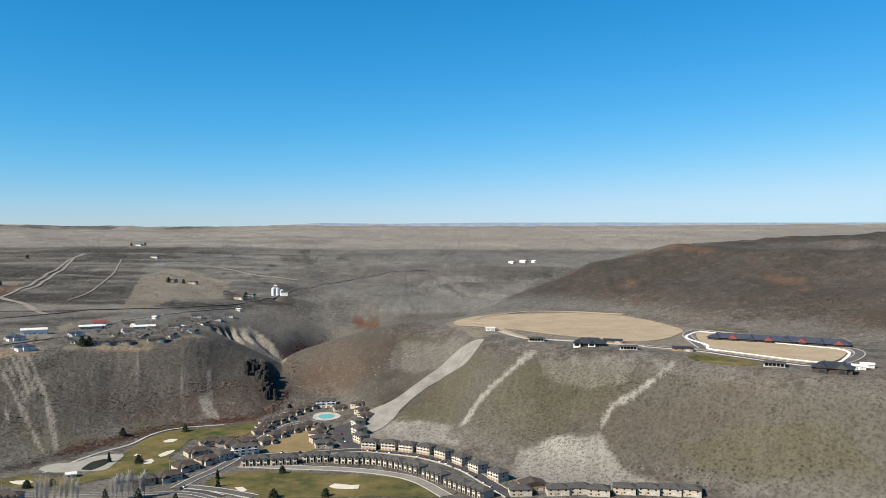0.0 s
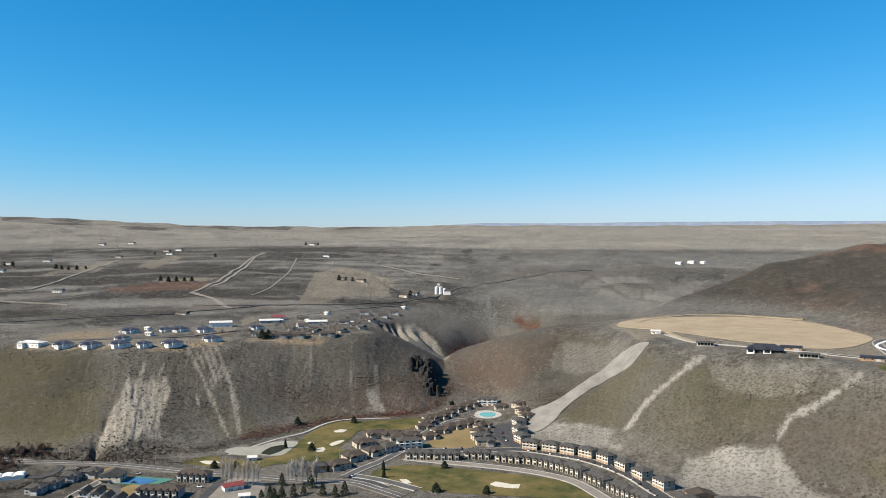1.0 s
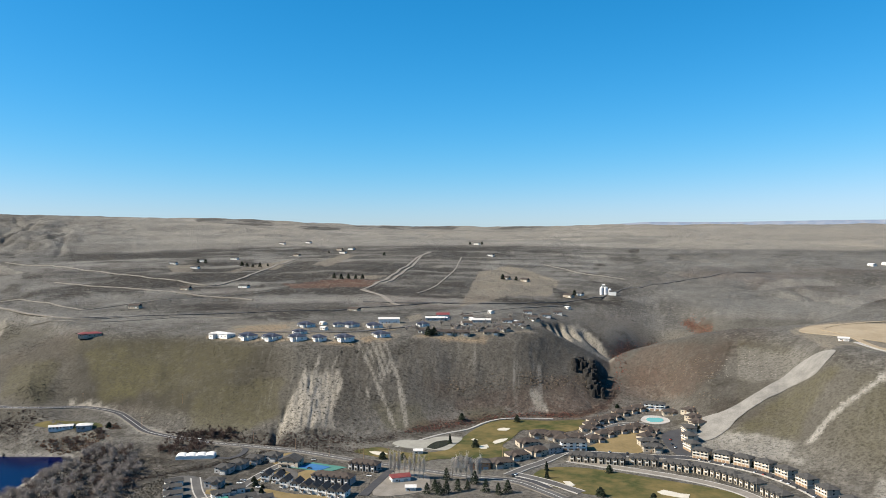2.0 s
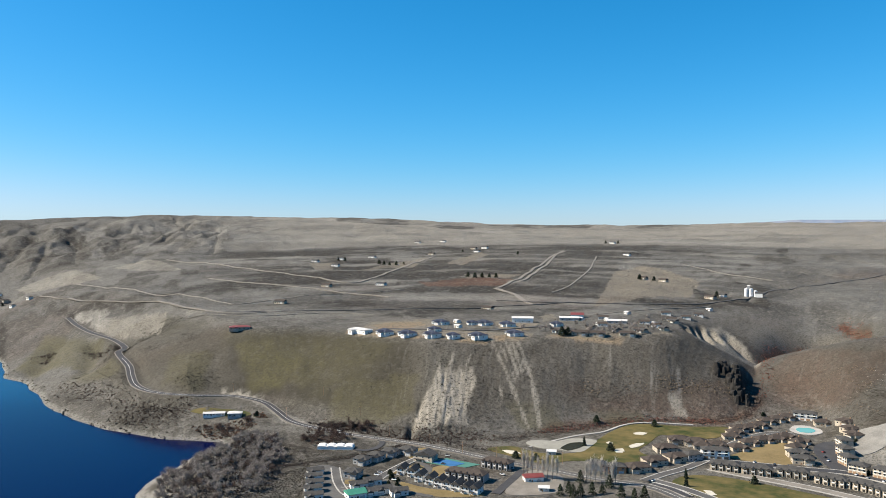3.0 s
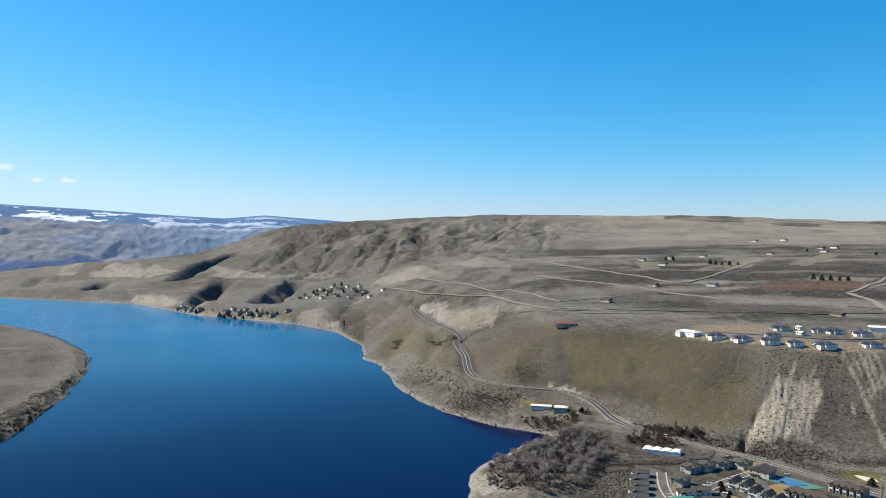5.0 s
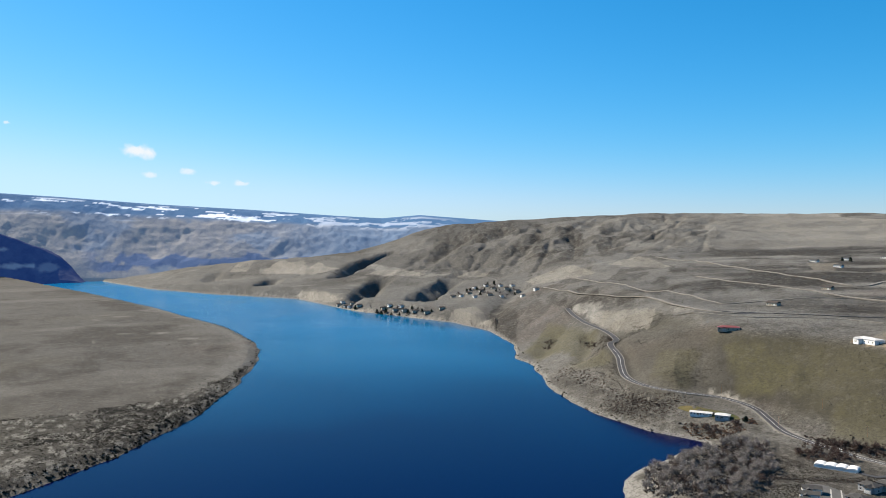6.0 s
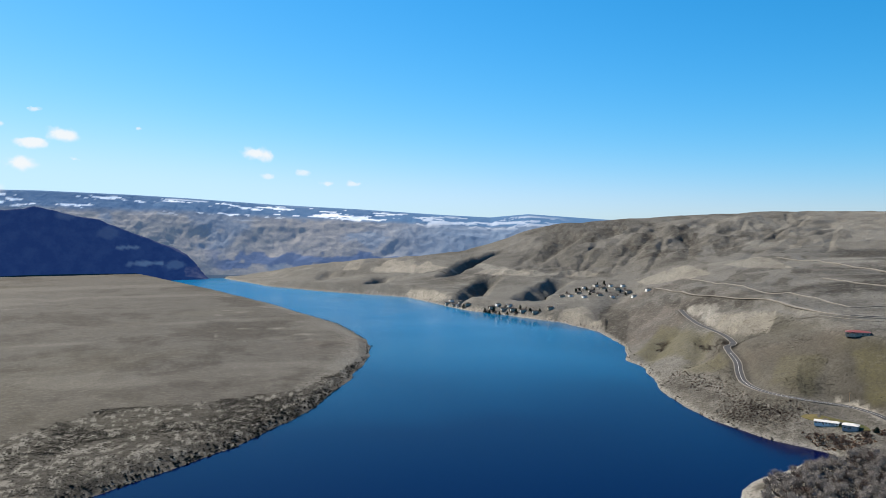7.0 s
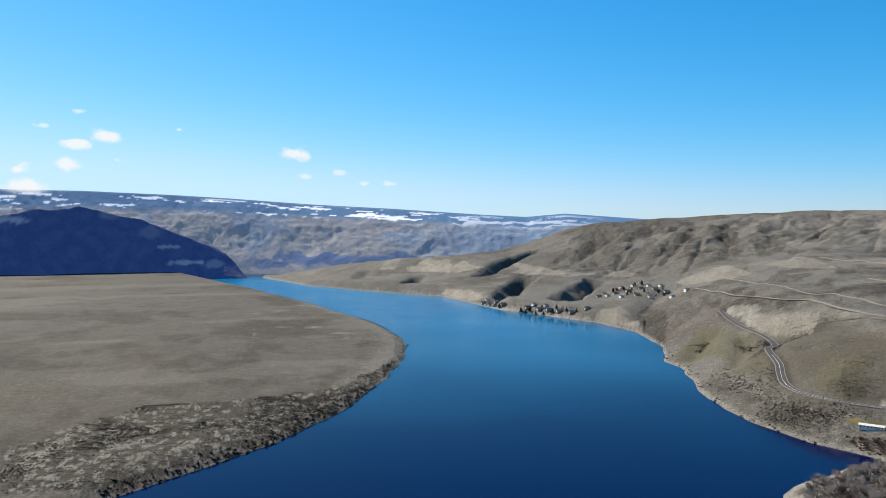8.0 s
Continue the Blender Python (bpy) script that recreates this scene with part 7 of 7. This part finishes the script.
OSIER = plain("red_osier", (0.13, 0.055, 0.042), (0.22, 0.1, 0.075), 8)
brush_mesh("creek_brush", near_line([(-171, 1543), (-148, 1476), (-128, 1428)], 420, 9, rng) + near_line([(-250, 1253), (-247, 1338), (-215, 1427), (-197, 1447)], 420, 7, rng) + near_line([(-216, 1076), (-220, 1150), (-240, 1240)], 200, 5, rng)
           + near_line([(-243, 954), (-315, 903), (-389, 799)], 500, 4, rng), OSIER, "red leafless willow brush along the creek", "shrubs", 0.5, 1.6, 0.9)

# ---- cars, poles and tanks ----


def build_car(paint, label):
    o = thing("car", label, "car", "parked cars")
    part("body", boxed(0, 0, 0.35, 4.5, 1.8, 0.75, 0.12), paint, o)
    part("cabin", boxed(-0.2, 0, 1.08, 2.5, 1.6, 0.55, 0.18), GLASS, o)
    for x in (-1.4, 1.4):
        for y in (-0.85, 0.85):
            bm = bmesh.new()
            bmesh.ops.create_cone(bm, cap_ends=True, segments=10, radius1=0.34, radius2=0.34, depth=0.24, matrix=Matrix.Translation((x, y, 0.34)) @ pose(0, 0, 0, 90))
            part("wheel", bm, RUBBER, o)
    return o


paints = [plain("car_paint_white", (0.7, 0.7, 0.7), (0.8, 0.8, 0.8), 5, 0.3), plain("car_paint_silver", (0.35, 0.36, 0.37), (0.45, 0.46, 0.47), 5, 0.3),
          plain("car_paint_dark", (0.03, 0.03, 0.035), (0.05, 0.05, 0.055), 5, 0.3), plain("car_paint_red", (0.25, 0.03, 0.03), (0.32, 0.05, 0.04), 5, 0.3)]
spots_ = [(x, y, 70) for x, y in [(-78, 816), (-73, 814), (-68, 811), (-55, 807), (-44, 802), (-36, 797), (-26, 791), (-18, 787), (-11, 781), (-3, 773), (3, 766), (10, 756), (17, 747), (23, 736), (30, 723), (37, 708), (42, 695), (-115, 885), (-111, 865), (-106, 853), (-166, 808), (-148, 810), (-136, 813), (-213, 809), (-215, 801)]] \
    + [(x, y, 60) for x, y in [(-220, 815), (-219, 823), (-217, 831), (-232, 692), (-230, 696), (-202, 925), (-200, 932)]] + [(x, y, -20) for x, y in [(-429, 661), (-585, 677), (-417, 635), (-452, 580), (-450, 572), (-432, 533), (-453, 544), (-437, 513), (-427, 569), (-406, 594), (-449, 605), (-353, 637), (-353, 651), (-354, 658)]]
for k, paint in enumerate(paints):
    share = [p for j, p in enumerate(spots_) if (j * 7) % 10 in ((0, 1, 2, 3), (4, 5), (6, 7, 8), (9,))[k]]
    set_down(build_car(paint, ("white", "silver", "dark grey", "red")[k] + " car parked beside the street"), share, rise=0.62)


def build_pole():
    o = thing("utility_pole", "weathered wooden utility pole with a crossarm", "utility pole", "utility poles by the highway")
    bm = bmesh.new()
    limb(bm, (0, 0, -1), (0, 0, 12), 0.22, 0.14, 8)
    part("pole", bm, W_BROWN, o)
    part("crossarm", boxed(0, 0, 10.8, 2.6, 0.2, 0.2), W_BROWN, o)
    return o


set_down(build_pole(), [(-582, 710, 0), (-656, 729, 0), (-466, 684, 0), (-421, 677, 0), (-382, 678, 0), (-523, 689, 0), (-671, 680, 0), (-788, 703, 0)] + [(-258, 739, 0), (-361, 691, 0), (-320, 698, 0)], back=4)

# ---- clouds ----
cloud_mat = bpy.data.materials.new("cloud")
cloud_mat.use_nodes = True
cn = cloud_mat.node_tree
cn.nodes.clear()
c_out, c_mix, c_clear = cn.nodes.new("ShaderNodeOutputMaterial"), cn.nodes.new("ShaderNodeMixShader"), cn.nodes.new("ShaderNodeBsdfTransparent")
# Clouds glow an even white in place of the sunlight on them.
c_glow = node(cn, "ShaderNodeEmission", Color=(0.95, 0.96, 0.97, 1), Strength=0.46)
c_at = cn.nodes.new("ShaderNodeAttribute")
c_at.attribute_name = "dense"
cn.links.new(c_at.outputs["Fac"], c_mix.inputs[0])
cn.links.new(c_clear.outputs[0], c_mix.inputs[1])
cn.links.new(c_glow.outputs[0], c_mix.inputs[2])
cn.links.new(c_mix.outputs[0], c_out.inputs[0])
for az, el, half in [(103.1, 7.98, 12), (96.8, 7.11, 10), (101.2, 6.35, 32), (103.2, 5.81, 28), (104.1, 4.45, 38), (106.7, 4.02, 24), (100.8, 4.90, 10), (89.2, 5.57, 32), (88.3, 4.02, 17), (84.1, 3.61, 15), (85.7, 4.37, 16), (82.2, 3.58, 14), (106.4, 3.13, 48), (105.2, 6.98, 13)]:
    wide_ = half / 1391 * 4700
    u, v = np.meshgrid(np.linspace(-1.3, 1.3, 61), np.linspace(-1.3, 1.3, 31), indexing="ij")
    lumps = fractal(u * 40 + az * 90, v * 24 + el * 70, 34, 5, 121)
    body = smooth(1.0 - np.sqrt(u * u + (v + 0.25 * (v < 0) * 2 * v) ** 2) + lumps * 0.55, 0.08, 0.75)
    cloud = sheet("cloud", u * wide_, -body * wide_ * 0.35, v * wide_ * 0.5, cloud_mat, wrap=False)
    cloud.data.attributes.new("dense", "FLOAT", "POINT").data.foreach_set("value", (body * (0.9 if half > 20 else 0.6)).astype(np.float32).ravel())
    a, e = radians(az), radians(el)
    cloud.matrix_world = pose(-math.sin(a) * 4700 * math.cos(e), math.cos(a) * 4700 * math.cos(e), EYE + 4700 * math.sin(e), 0, 0, az)
    cloud.visible_shadow = False
    tagged(cloud, "small white fair-weather cloud over far mountains", "cloud", "clouds", "structure")
